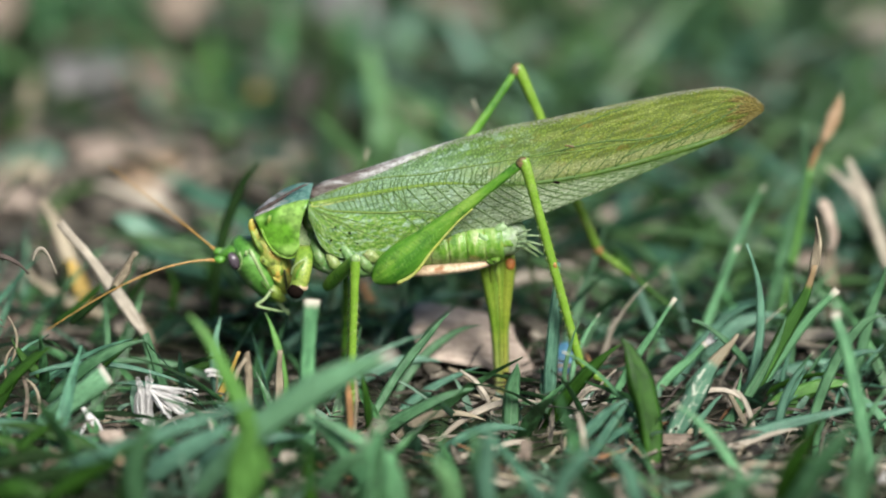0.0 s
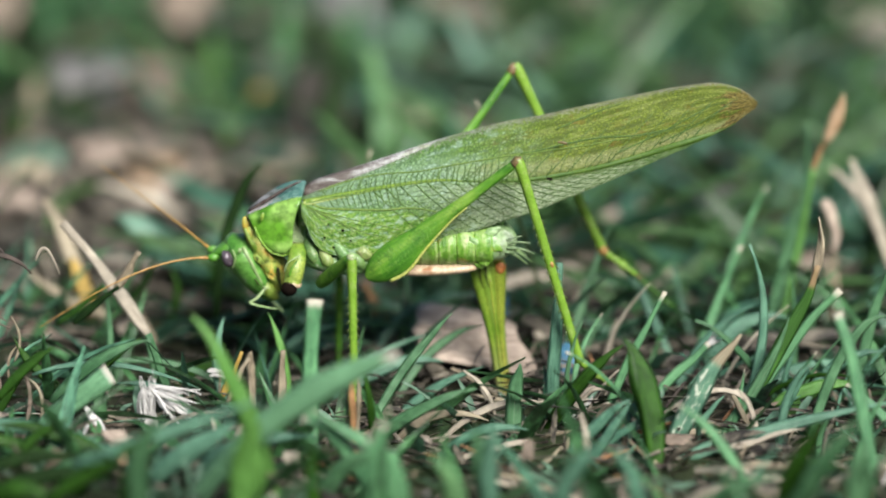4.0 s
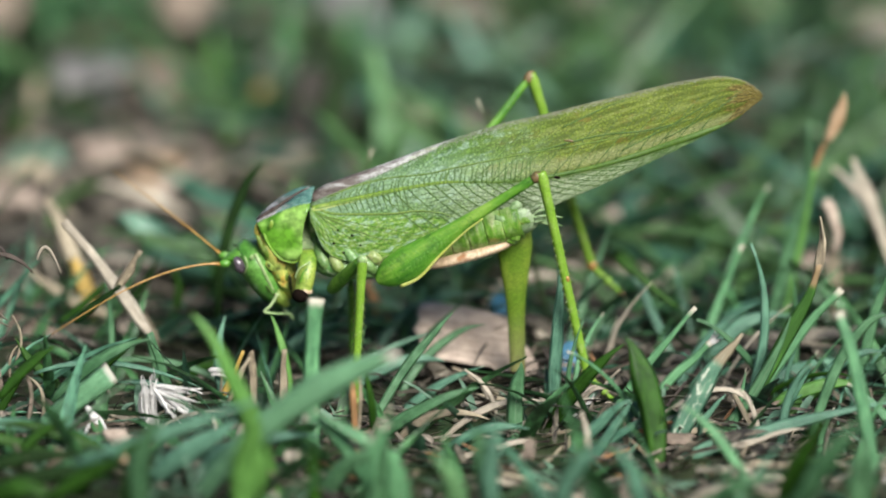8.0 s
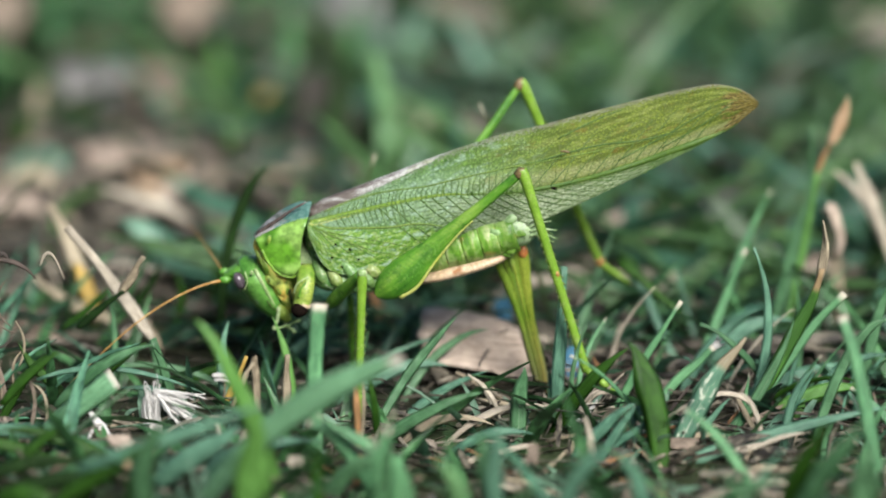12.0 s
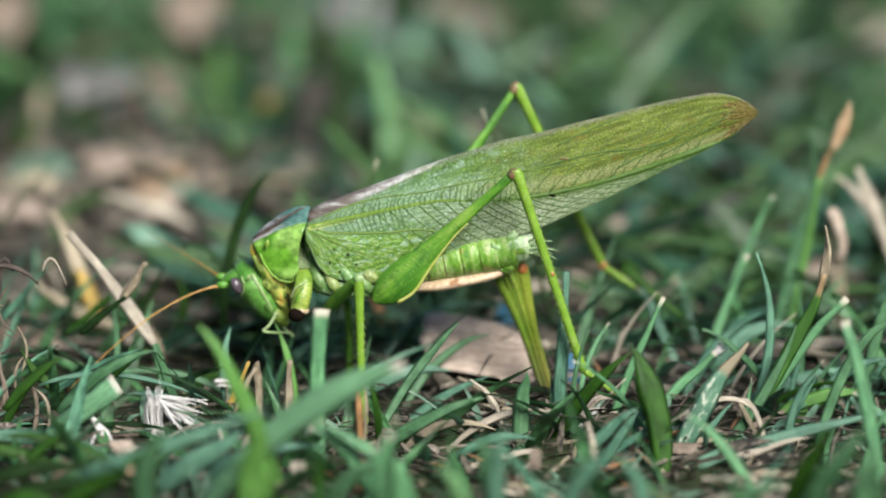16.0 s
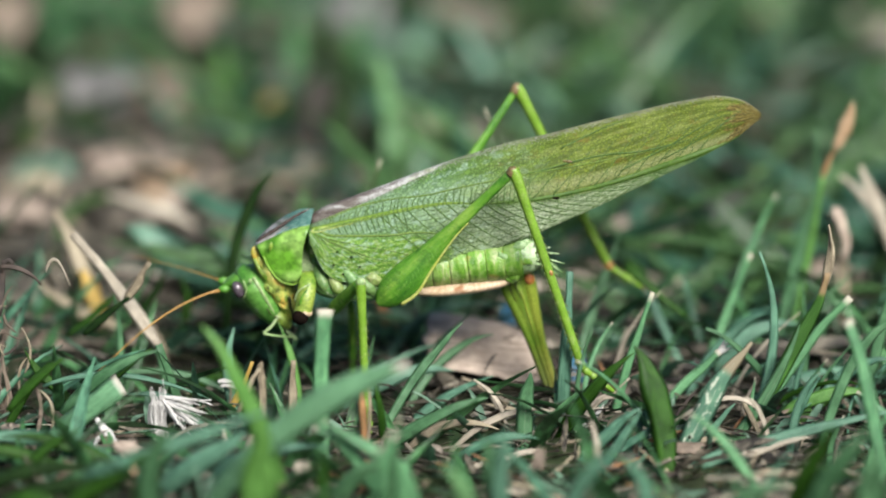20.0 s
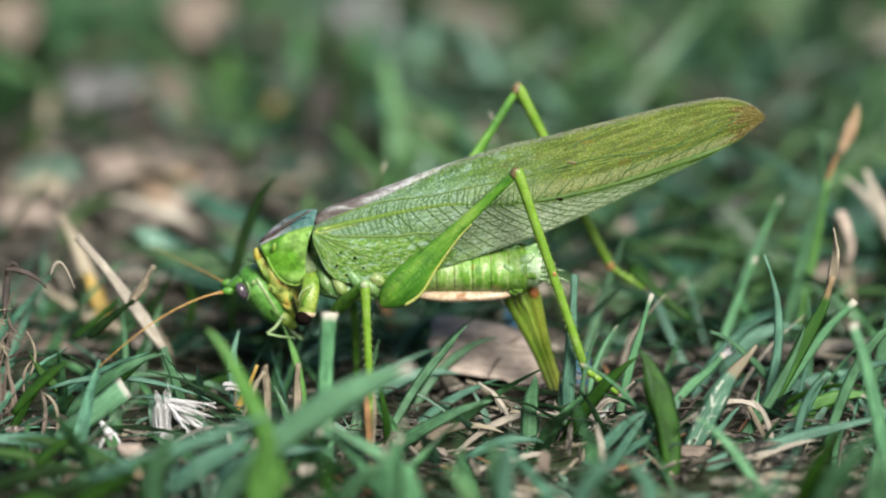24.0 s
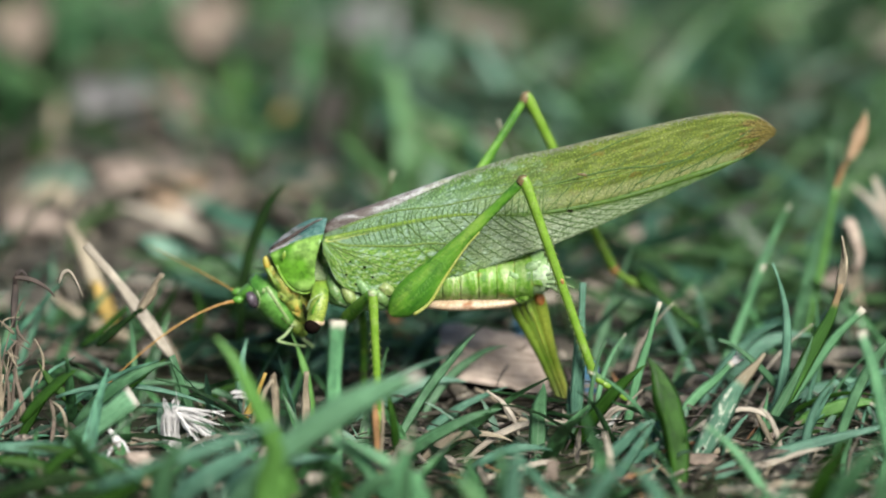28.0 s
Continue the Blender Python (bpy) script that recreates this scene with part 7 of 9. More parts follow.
# -- abdomen and ovipositor
def abdomen_build():
    size = lambda x: float(np.interp(x, [-15, -9, -5, -2, 0, 1.2], [2.2, 2.3, 2.4, 2.4, 2.05, 0.6]))
    v, f = loft([(x, 0, 0, size(x) * 1.28, size(x) * 0.95) for x in (-15, -12, -9, -6, -3, -1, 0.4, 1.2)], 18, 28)
    ob = part("abdomen", mesh_from("abdomen", v, f, SEGMENT), cricket, "soft green segmented abdomen")
    for i in range(7):
        x = -13.2 + i * 1.8
        s = size(x)
        v, f = loft([(x, 0, 0, s * 1.345, s * 0.975), (x + 0.5, 0, 0, s * (1.35 + 0.02 * (i % 3)), s * 0.99), (x + 1.2, 0, 0, s * 1.38, s * 1.0), (x + 1.8, 0, 0, s * 1.35, s * 0.98)], 20, 9)
        part("segment", mesh_from("segment", v, f, SEGMENT), ob)
        ring = [(x + 1.72 + 0.06 * math.sin(3 * w), -math.sin(w) * s * 1.32, math.cos(w) * s * 0.955) for w in [0.25 + q * 0.16 for q in range(17)]]
        v, f = tube([Vector(p) for p in ring], [0.04 + 0.012 * (i % 3) + 0.015 * math.sin(q * 1.7 + i) for q in range(17)], 6)
        part("seam", mesh_from("seam", v, f, SEAM if i in (1, 2, 5) else SEGMENT), ob)
    v, f = loft([(-13, 0, -2.1, 1.5, 0.55), (-9, -0.9, -2.35, 1.9, 0.68), (-5, -0.9, -2.35, 1.8, 0.66), (-2.5, -0.7, -2.2, 1.4, 0.55), (-0.9, 0, -1.75, 0.5, 0.3)], 14, 24)
    part("belly", mesh_from("belly", v, f, BELLY), ob, "pale orange-pink belly plates")
    for y in (-0.9, 0.9):
        v, f = tube(smooth_line([(0.5, y, -0.6), (1.6, y * 1.5, -1.2), (2.8, y * 1.7, -2.1)], 10), [0.28 * (1 - 0.09 * i) for i in range(10)], 8)
        part("cercus", mesh_from("cercus", v, f, SKIN_PALE), ob, "pale tapering tail feeler")
    for p in ((3.1, -2.6, 0.3), (3.5, -2.9, -0.7), (3.3, -2.4, -1.7), (2.3, -2.8, 1.1)):
        v, f = tube(smooth_line([(0.6, -1.9, p[2] * 0.4), ((0.6 + p[0]) / 2, p[1] + 0.1, p[2] * 0.6 + 0.25), p], 8), [0.2 * (1 - 0.115 * i) for i in range(8)], 6)
        part("tail_bristle", mesh_from("tail_bristle", v, f, WHITISH), ob, "whitish spike at the abdomen's end")
    v, f = loft([(-1.6, -0.1, 0.2, 2.8, 2.1), (-0.4, -0.1, 0.1, 2.85, 2.1), (0.8, -0.1, -0.1, 2.1, 1.7), (1.7, 0, -0.3, 0.7, 0.7)], 16, 12)
    part("end_plate", mesh_from("end_plate", v, f, WHITISH), ob, "whitish green last plate of the abdomen")
    lumps = random.Random(8)
    for q in range(13):
        x, w = lumps.uniform(-3.0, 1.1), lumps.uniform(-0.9, 1.25)
        s = size(x) * 1.04
        ball("end_lobe", (x, -math.cos(w) * s * 1.24, math.sin(w) * s + 0.15), lumps.uniform(0.5, 1.1), 0.22, lumps.uniform(0.3, 0.6), WHITISH if w > 0.1 else SEGMENT, parent=ob, base=Vector((0, 0, 0)), tilt=lumps.uniform(-50, 50), uneven=0.4)
    return ob


abdomen = abdomen_build()


def ovipositor_build():
    half = [(-0.9, 1.75), (0.6, 1.85), (3.0, 1.5), (5.5, 1.12), (8.0, 0.9), (14.0, 0.76), (18.0, 0.3)]
    v, f = loft([(x, 0, 0, 0.3 + 0.24 * h, h) for x, h in half], 14, 24)
    ob = part("ovipositor", mesh_from("ovipositor", v, f, OVI_BROWN), cricket, "sword-like olive and brown egg-laying tube")
    for lo, hi, m in ((-0.98, -0.3, OVI_BROWN), (-0.36, 0.3, OVI_GREEN), (0.2, 0.98, OVI_YELLOW)):
        v, f = loft([(x + 0.2, -0.1 - 0.05 * h, h * (lo + hi) / 2 * (1 - 0.02 * x), 0.26 + 0.2 * h, h * (hi - lo) / 2) for x, h in half], 12, 22)
        part("valve", mesh_from("valve", v, f, m), ob)
    v, f = tube(smooth_line([(1.0, -0.78, 0.1), (4, -0.74, 0.08), (9, -0.62, 0.05), (14, -0.5, 0.0)], 20), [0.13 - 0.004 * i for i in range(20)], 8)
    part("seam", mesh_from("seam", v, f, OVI_YELLOW), ob)
    ball("rust_patch", (0.1, -0.8, 1.3), 0.62, 0.24, 0.5, RUST_SPOT, parent=ob, base=Vector((0, 0, 0)), label="orange-red patch at the tube's root")
    for z in (-0.7, -0.1):
        v, f = tube([Vector((-0.6, -0.85, z)), Vector((0.6, -0.9, z - 0.1)), Vector((2.0, -0.75, z))], [0.05, 0.07, 0.03], 6)
        part("dark_line", mesh_from("dark_line", v, f, DARKLINE), ob)
    return ob


ovipositor = ovipositor_build()


# -- legs: each bone runs along its own x axis from its joint
def femur(length, thick, mat, keel=True):
    k = length / 18.5
    st = [(-0.9, 0.5), (-0.3, 1.15), (0.9, 1.8), (3.0, 2.0), (6.0, 1.34), (9.5, 0.82), (13.5, 0.58), (17.0, 0.52), (18.5, 0.5)]
    drop = lambda x: -0.45 * thick * max(0.0, 1 - abs(x - 2.5) / 6.5)
    v, f = loft([(x * k, 0, drop(x), max(h * 0.55, 0.4) * thick, h * thick) for x, h in st], 18, 34)
    ob = part("femur", mesh_from("femur", v, f, mat), cricket)
    if keel:
        v, f = tube(smooth_line([(x * k, -0.25 * h * thick, drop(x) - h * thick * 0.98) for x, h in st[2:6] + [(11.5, 0.68)]], 24), [0.2 - 0.006 * i for i in range(24)], 8)
        part("keel", mesh_from("keel", v, f, KEEL), ob, "yellow lower edge of the thigh")
        for i in range(26):
            x = 1.0 + i * 0.42
            h = float(np.interp(x, [a for a, _ in st], [b for _, b in st])) * thick
            for s in (-1, 1):
                pts = [Vector((x * k + 0.55 * (1 - q) * 1.0, -h * 0.55 * math.sqrt(max(0.0, 1 - (q * 0.82) ** 2)) - 0.02, s * q * h * 0.82 + 0.05 * h + drop(x))) for q in (0.05, 0.35, 0.65, 0.9)]
                v, f = tube(pts, [0.012, 0.02, 0.016, 0.006], 5)
                part("rib", mesh_from("rib", v, f, SKIN), ob)
    v, f = loft([(17.8 * k, 0, 0, 0.44, 0.48), (18.4 * k, 0, 0.02, 0.45, 0.54), (18.8 * k, 0, 0, 0.2, 0.25)], 12, 9)
    part("knee", mesh_from("knee", v, f, KNEE), ob, "rust-brown knee")
    return ob


def tibia(length, r, mat, spines=16, foot=0, tarsus=True):
    v, f = loft([(-0.2, 0, 0, r * 0.8, r * 0.9), (0.8, 0, 0, r, r * 1.15), (3, 0, 0, r * 0.95, r), (length * 0.6, 0, 0, r * 0.85, r * 0.9), (length - 0.6, 0, 0, r * 0.85, r * 0.9), (length, 0, 0, r * 0.95, r)], 12, 22)
    ob = part("tibia", mesh_from("tibia", v, f, mat), cricket)
    v, f = tube([Vector((0, 0, 0)), Vector((0.28, 0, 0.16)), Vector((0.58, 0, 0.24))], [0.09, 0.055, 0.012], 5)
    spike = mesh_from("spine", v, f, SPINE)
    for i in range(spines):
        for s in (1, -1):
            sp = part("spine", spike, ob)
            x = length * (0.3 + 0.68 * i / spines) + (0.3 if s < 0 else 0)
            sp.matrix_basis = pose(x * MM, -r * 0.25 * MM, s * r * 0.85 * MM, 0 if s > 0 else 180, 0, 0)
    if tarsus:
        bend = Matrix.Rotation(radians(foot), 4, "Y")
        for i, (a, b, h) in enumerate(((0.0, 1.2, 0.42), (1.1, 2.0, 0.4), (1.9, 2.8, 0.46), (2.7, 4.3, 0.26))):
            v, f = loft([(a, 0, 0, h * 0.8, h * 0.6), ((a + b) / 2, 0, 0, h * 1.1, h), (b, 0, 0, h * 0.9, h * 0.7)], 10, 8)
            t = part("tarsus", mesh_from("tarsus", v, f, SKIN_LEG), ob)
            t.matrix_basis = Matrix.Translation((length * MM, 0, 0)) @ bend
        for s in (-0.25, 0.25):
            v, f = tube([Vector((4.2, s, 0)), Vector((4.7, s * 1.6, 0.05)), Vector((5.0, s * 2, -0.25))], [0.09, 0.06, 0.02], 5)
            c = part("claw", mesh_from("claw", v, f, KNEE), ob)
            c.matrix_basis = Matrix.Translation((length * MM, 0, 0)) @ bend
    return ob


near_femur = femur(18.98, 0.88, SKIN_SHADE)
near_tibia = tibia(21.43, 0.5, SKIN_LEG, 18, -32)
far_femur = femur(22.05, 0.76, SKIN_SHADE, keel=False)
far_tibia = tibia(21.6, 0.52, SKIN_LEG, 14, -28)
mid_tibia = tibia(11.99, 0.44, SKIN_LEG, 10, 5)
v, f = loft([(-0.8, 0, 0, 0.5, 0.55), (0.6, 0, 0, 0.6, 0.72), (6.79 * 0.5, 0, 0, 0.6, 0.68), (6.79, 0, 0, 0.45, 0.5)], 14, 16)
mid_femur = part("femur", mesh_from("femur", v, f, SKIN_SHADE), cricket)
rod("tibia", [(-9.79, 4, 11.36), (-9.86, 6, 7.66), (-10.04, 8, 3.55), (-10.09, 9, -0.81)], 0.4, 0.3, SKIN_SHADE)
ball("knee", (0, 0, 0), 0.5, 0.42, 0.5, SKIN_PALE, parent=mid_tibia, base=Vector((0, 0, 0)))
ball("ankle", (21.4, -0.1, 0), 0.58, 0.56, 0.52, KNEE_ORANGE, parent=far_tibia, base=Vector((0, 0, 0)), label="rust-orange ankle")
ball("rust_fleck", (11.0, -0.4, 0.1), 0.32, 0.12, 0.2, KNEE_ORANGE, parent=near_tibia, base=Vector((0, 0, 0)))
for i in range(22):
    u = 0.3 + i * 0.027
    m, q = along(RIB, u), comb.uniform(-0.006, 0.006)
    vein([(u, m - 0.02), (u + 0.008 + q, m - 0.09), (u + 0.012 - q, m - 0.17)], 0.042, 0.025, VEIN_DARK, 7)
# the broken fore leg
body("fore_leg_stump", [((-13.7, -3.2, 16.14), 0.6, 0.6), ((-13.69, -4, 15.42), 0.8, 0.85), ((-13.84, -4.7, 14.23), 0.9, 0.92), ((-14.13, -5, 12.94), 0.85, 0.88), ((-14.36, -5.1, 12.3), 0.82, 0.84)], STUMP, label="short broken fore leg with a black end", n=16)
body("stump_ring", [((-14.09, -5, 12.77), 0.86, 0.88), ((-14.16, -5.02, 12.6), 0.9, 0.92), ((-14.23, -5.05, 12.45), 0.86, 0.88)], BELLY, n=8, label="tan rim of the broken leg")
rod("stump_line", [(-14.98, -5.5, 13.73), (-14.65, -5.8, 14.7), (-13.98, -5.9, 15.24), (-13.42, -5.4, 15.4)], 0.09, 0.06, STRIPE)
rod("stump_line", [(-14.49, -5.9, 13.44), (-14.18, -5.9, 14.33), (-13.68, -5.7, 14.93)], 0.12, 0.06, SKIN_SHADE)
ball("stump_end", (-14.53, -5.6, 12.1), 0.82, 0.7, 0.74, BLACK, tilt=15, label="black scabbed end")



def motions():
    walk(cricket, [
        (0, at(-5.91, 0, 0, 0, 0, 0)), (0.5, at(-5.96, 0, -0.05, 0, -0.2, 0)),
        (1, at(-6.18, 0, 0.23, 0, -0.07, 0)), (1.5, at(-6.44, 0, 0.28, 0, -0.17, 0)),
        (2, at(-6.53, 0, 0.34, 0, -0.46, 0)), (2.5, at(-6.69, 0, 0.32, 0, -0.27, 0)),
        (3, at(-6.75, 0, 0.39, 0, -0.4, 0)), (3.5, at(-6.8, 0, 0.36, 0, -0.23, 0)),
        (5.5, at(-6.68, 0, 0.03, 0, -0.22, 0)), (6, at(-6.38, 0, -0.05, 0, -0.21, 0)),
        (6.5, at(-6.32, 0, -0.15, 0, -0.32, 0)), (7, at(-6.06, 0, -0.3, 0, -0.33, 0)),
        (7.5, at(-5.83, 0, -0.37, 0, -0.52, 0)), (8, at(-5.43, 0, -0.18, 0, -2.11, 0)),
        (8.5, at(-5.01, 0, 0.19, 0, -3.45, 0)), (9, at(-4.61, 0, 0.55, 0, -5.21, 0)),
        (9.5, at(-4.59, 0, 0.75, 0, -5.22, 0)), (10, at(-4.94, 0, 0.7, 0, -4.72, 0)),
        (10.5, at(-5.53, 0, -0.7, 0, -2.26, 0)), (11, at(-5.69, 0, -0.79, 0, -2.87, 0)),
        (11.5, at(-5.77, 0, -0.97, 0, -2.65, 0)), (12, at(-5.69, 0, -1.02, 0, -2.9, 0)),
        (12.5, at(-5.75, 0, -0.91, 0, -3.26, 0)), (14.5, at(-6.12, 0, -0.9, 0, -3.25, 0)),
        (15, at(-6.24, 0, -0.97, 0, -2.73, 0)), (15.5, at(-6.15, 0, -0.94, 0, -2.26, 0)),
        (16, at(-6.3, 0, -1.04, 0, -2.26, 0)), (16.5, at(-6.42, 0, -1.1, 0, -2.42, 0)),
        (17, at(-6.33, 0, -0.99, 0, -2.83, 0)), (17.5, at(-6.4, 0, -1.05, 0, -2.74, 0)),
        (18, at(-6.54, 0, -1.22, 0, -2.44, 0)), (18.5, at(-6.3, 0, -1.1, 0, -2.79, 0)),
        (19, at(-6.21, 0, -1.2, 0, -2.91, 0)), (19.5, at(-6.25, 0, -1.25, 0, -2.63, 0)),
        (20, at(-6.33, 0, -1.3, 0, -2.14, 0)), (20.5, at(-6.11, 0, -1.14, 0, -2.62, 0)),
        (21, at(-6.04, 0, -0.99, 0, -3.22, 0)), (21.5, at(-6.4, 0, -1.1, 0, -2.39, 0)),
        (23.5, at(-6.4, 0, -1.21, 0, -1.73, 0)), (24, at(-6.49, 0, -1.08, 0, -2.02, 0)),
        (24.5, at(-6.37, 0, -1.08, 0, -2.28, 0)), (25, at(-6.34, 0, -0.99, 0, -2.48, 0)),
        (25.5, at(-6.63, 0, -1.14, 0, -1.76, 0)), (26, at(-6.79, 0, -1.24, 0, -1.49, 0)),
        (26.5, at(-6.66, 0, -1.23, 0, -1.4, 0)), (27, at(-6.63, 0, -1.35, 0, -1.19, 0)),
        (27.5, at(-6.57, 0, -1.38, 0, -0.96, 0)), (28, at(-6.6, 0, -1.23, 0, -1.24, 0))])
    walk(head, [
        (0, at(-11.32, 0, 15.06, 0, 0, 0)), (0.5, at(-11.36, 0, 15.05, 0, 0.58, 0)),
        (1, at(-11.32, 0, 15.06, 0, -0.15, 0)), (1.5, at(-11.31, 0, 15.06, 0, 0.46, 0)),
        (2, at(-11.4, 0, 15.04, 0, 0.57, 0)), (2.5, at(-11.31, 0, 15.06, 0, 0.07, 0)),
        (3, at(-11.31, 0, 15.06, 0, -1.22, 0)), (3.5, at(-11.3, 0, 15.06, 0, 0.14, 0)),
        (5.5, at(-11.3, 0, 15.06, 0, -0.83, 0)), (6, at(-11.25, 0, 15.08, 0, 0.18, 0)),
        (6.5, at(-11.2, 0, 15.09, 0, 0.92, 0)), (7, at(-11.21, 0, 15.08, 0, 1.33, 0)),
        (7.5, at(-11.15, 0, 15.1, 0, 2.26, 0)), (8, at(-11.14, 0, 15.1, 0, 2.98, 0)),
        (8.5, at(-11.12, 0, 15.1, 0, 3.97, 0)), (9, at(-11.08, 0, 15.09, 0, 7.17, 0)),
        (9.5, at(-11.01, 0, 15.11, 0, 6.34, 0)), (10, at(-11.15, 0, 15.09, 0, 4.26, 0)),
        (10.5, at(-11.02, 0, 15.12, 0, 3.34, 0)), (11, at(-10.9, 0, 15.15, 0, 2.77, 0)),
        (11.5, at(-10.96, 0, 15.14, 0, 1.61, 0)), (12, at(-10.99, 0, 15.13, 0, 2.16, 0)),
        (12.5, at(-11.02, 0, 15.13, 0, 0.75, 0)), (14.5, at(-11.05, 0, 15.13, 0, 0.52, 0)),
        (15, at(-11.02, 0, 15.14, 0, 0.29, 0)), (15.5, at(-11.11, 0, 15.12, 0, 0.28, 0)),
        (16, at(-11.05, 0, 15.13, 0, 0.57, 0)), (16.5, at(-11.08, 0, 15.12, 0, 0.33, 0)),
        (17, at(-11.14, 0, 15.11, 0, 0.24, 0)), (17.5, at(-11.14, 0, 15.11, 0, 0.43, 0)),
        (18, at(-11.1, 0, 15.11, 0, 0.81, 0)), (18.5, at(-11.11, 0, 15.11, 0, 0.31, 0)),
        (19, at(-11.14, 0, 15.11, 0, 0.8, 0)), (19.5, at(-11.22, 0, 15.09, 0, -0.14, 0)),
        (20, at(-11.25, 0, 15.08, 0, -0.55, 0)), (20.5, at(-11.31, 0, 15.06, 0, -1.52, 0)),
        (21, at(-11.4, 0, 15.04, 0, -0.98, 0)), (21.5, at(-11.28, 0, 15.07, 0, -1.01, 0)),
        (23.5, at(-11.42, 0, 15.03, 0, -3.74, 0)), (24, at(-11.25, 0, 15.08, 0, -2.24, 0)),
        (24.5, at(-11.33, 0, 15.06, 0, -1.51, 0)), (25, at(-11.26, 0, 15.08, 0, -2.34, 0)),
        (25.5, at(-11.21, 0, 15.09, 0, -1, 0)), (26, at(-11.13, 0, 15.11, 0, -1.21, 0)),
        (26.5, at(-11.24, 0, 15.08, 0, -1.34, 0)), (27, at(-11.25, 0, 15.08, 0, -1.65, 0)),
        (27.5, at(-11.17, 0, 15.1, 0, -2.03, 0)), (28, at(-11.17, 0, 15.11, 0, -4.27, 0))])
    walk(near_femur, [
        (0, at(-0.34, -4.5, 13.65, 0, -39.83, -13.9)), (0.5, at(-0.34, -4.5, 13.65, 0, -39.48, -13.81)),
        (1, at(-0.34, -4.5, 13.65, 0, -38.98, -13.71)), (1.5, at(-0.34, -4.5, 13.65, 0, -38.54, -13.65)),
        (2, at(-0.34, -4.5, 13.65, 0, -38.15, -13.56)), (2.5, at(-0.34, -4.5, 13.65, 0, -38.57, -13.64)),
        (3, at(-0.34, -4.5, 13.65, 0, -38.12, -13.58)), (3.5, at(-0.34, -4.5, 13.65, 0, -38.35, -13.66)),
        (5.5, at(-0.34, -4.5, 13.65, 0, -39.6, -13.87)), (6, at(-0.34, -4.5, 13.65, 0, -39.4, -13.78)),
        (6.5, at(-0.34, -4.5, 13.65, 0, -38.48, -13.65)), (7, at(-0.34, -4.5, 13.65, 0, -37.52, -13.37)),
        (7.5, at(-0.34, -4.5, 13.65, 0, -35.46, -12.95)), (8, at(-0.34, -4.5, 13.65, 0, -32.71, -12.46)),
        (8.5, at(-0.34, -4.5, 13.65, 0, -30.74, -12.19)), (9, at(-0.34, -4.5, 13.65, 0, -27.5, -11.74)),
        (9.5, at(-0.34, -4.5, 13.65, 0, -27.15, -11.69)), (10, at(-0.34, -4.5, 13.65, 0, -29.72, -11.92)),
        (10.5, at(-0.34, -4.5, 13.65, 0, -35.47, -12.94)), (11, at(-0.34, -4.5, 13.65, 0, -36.49, -13.08)),
        (11.5, at(-0.34, -4.5, 13.65, 0, -38.3, -13.53)), (12, at(-0.34, -4.5, 13.65, 0, -38.74, -13.68)),
        (12.5, at(-0.34, -4.5, 13.65, 0, -39.07, -13.67)), (14.5, at(-0.34, -4.5, 13.65, 0, -39.72, -13.78)),
        (15, at(-0.34, -4.5, 13.65, 0, -40.2, -13.89)), (15.5, at(-0.34, -4.5, 13.65, 0, -41.28, -14.07)),
        (16, at(-0.34, -4.5, 13.65, 0, -41.21, -14.1)), (16.5, at(-0.34, -4.5, 13.65, 0, -41.33, -14.12)),
        (17, at(-0.34, -4.5, 13.65, 0, -40.85, -14.01)), (17.5, at(-0.34, -4.5, 13.65, 0, -41.43, -14.23)),
        (18, at(-0.34, -4.5, 13.65, 0, -42.03, -14.43)), (18.5, at(-0.34, -4.5, 13.65, 0, -41.54, -14.28)),
        (19, at(-0.34, -4.5, 13.65, 0, -41.98, -14.39)), (19.5, at(-0.34, -4.5, 13.65, 0, -42.4, -14.51)),
        (20, at(-0.34, -4.5, 13.65, 0, -43.17, -14.68)), (20.5, at(-0.34, -4.5, 13.65, 0, -42.88, -14.59)),
        (21, at(-0.34, -4.5, 13.65, 0, -42.21, -14.49)), (21.5, at(-0.34, -4.5, 13.65, 0, -43.06, -14.65)),
        (23.5, at(-0.34, -4.5, 13.65, 0, -43.83, -14.87)), (24, at(-0.34, -4.5, 13.65, 0, -43.28, -14.72)),
        (24.5, at(-0.34, -4.5, 13.65, 0, -43.29, -14.71)), (25, at(-0.34, -4.5, 13.65, 0, -42.93, -14.56)),
        (25.5, at(-0.34, -4.5, 13.65, 0, -43.81, -14.86)), (26, at(-0.34, -4.5, 13.65, 0, -44.35, -15.05)),
        (26.5, at(-0.34, -4.5, 13.65, 0, -44.53, -15.03)), (27, at(-0.34, -4.5, 13.65, 0, -45.09, -15.16)),
        (27.5, at(-0.34, -4.5, 13.65, 0, -45.39, -15.23)), (28, at(-0.34, -4.5, 13.65, 0, -44.84, -15.13))])
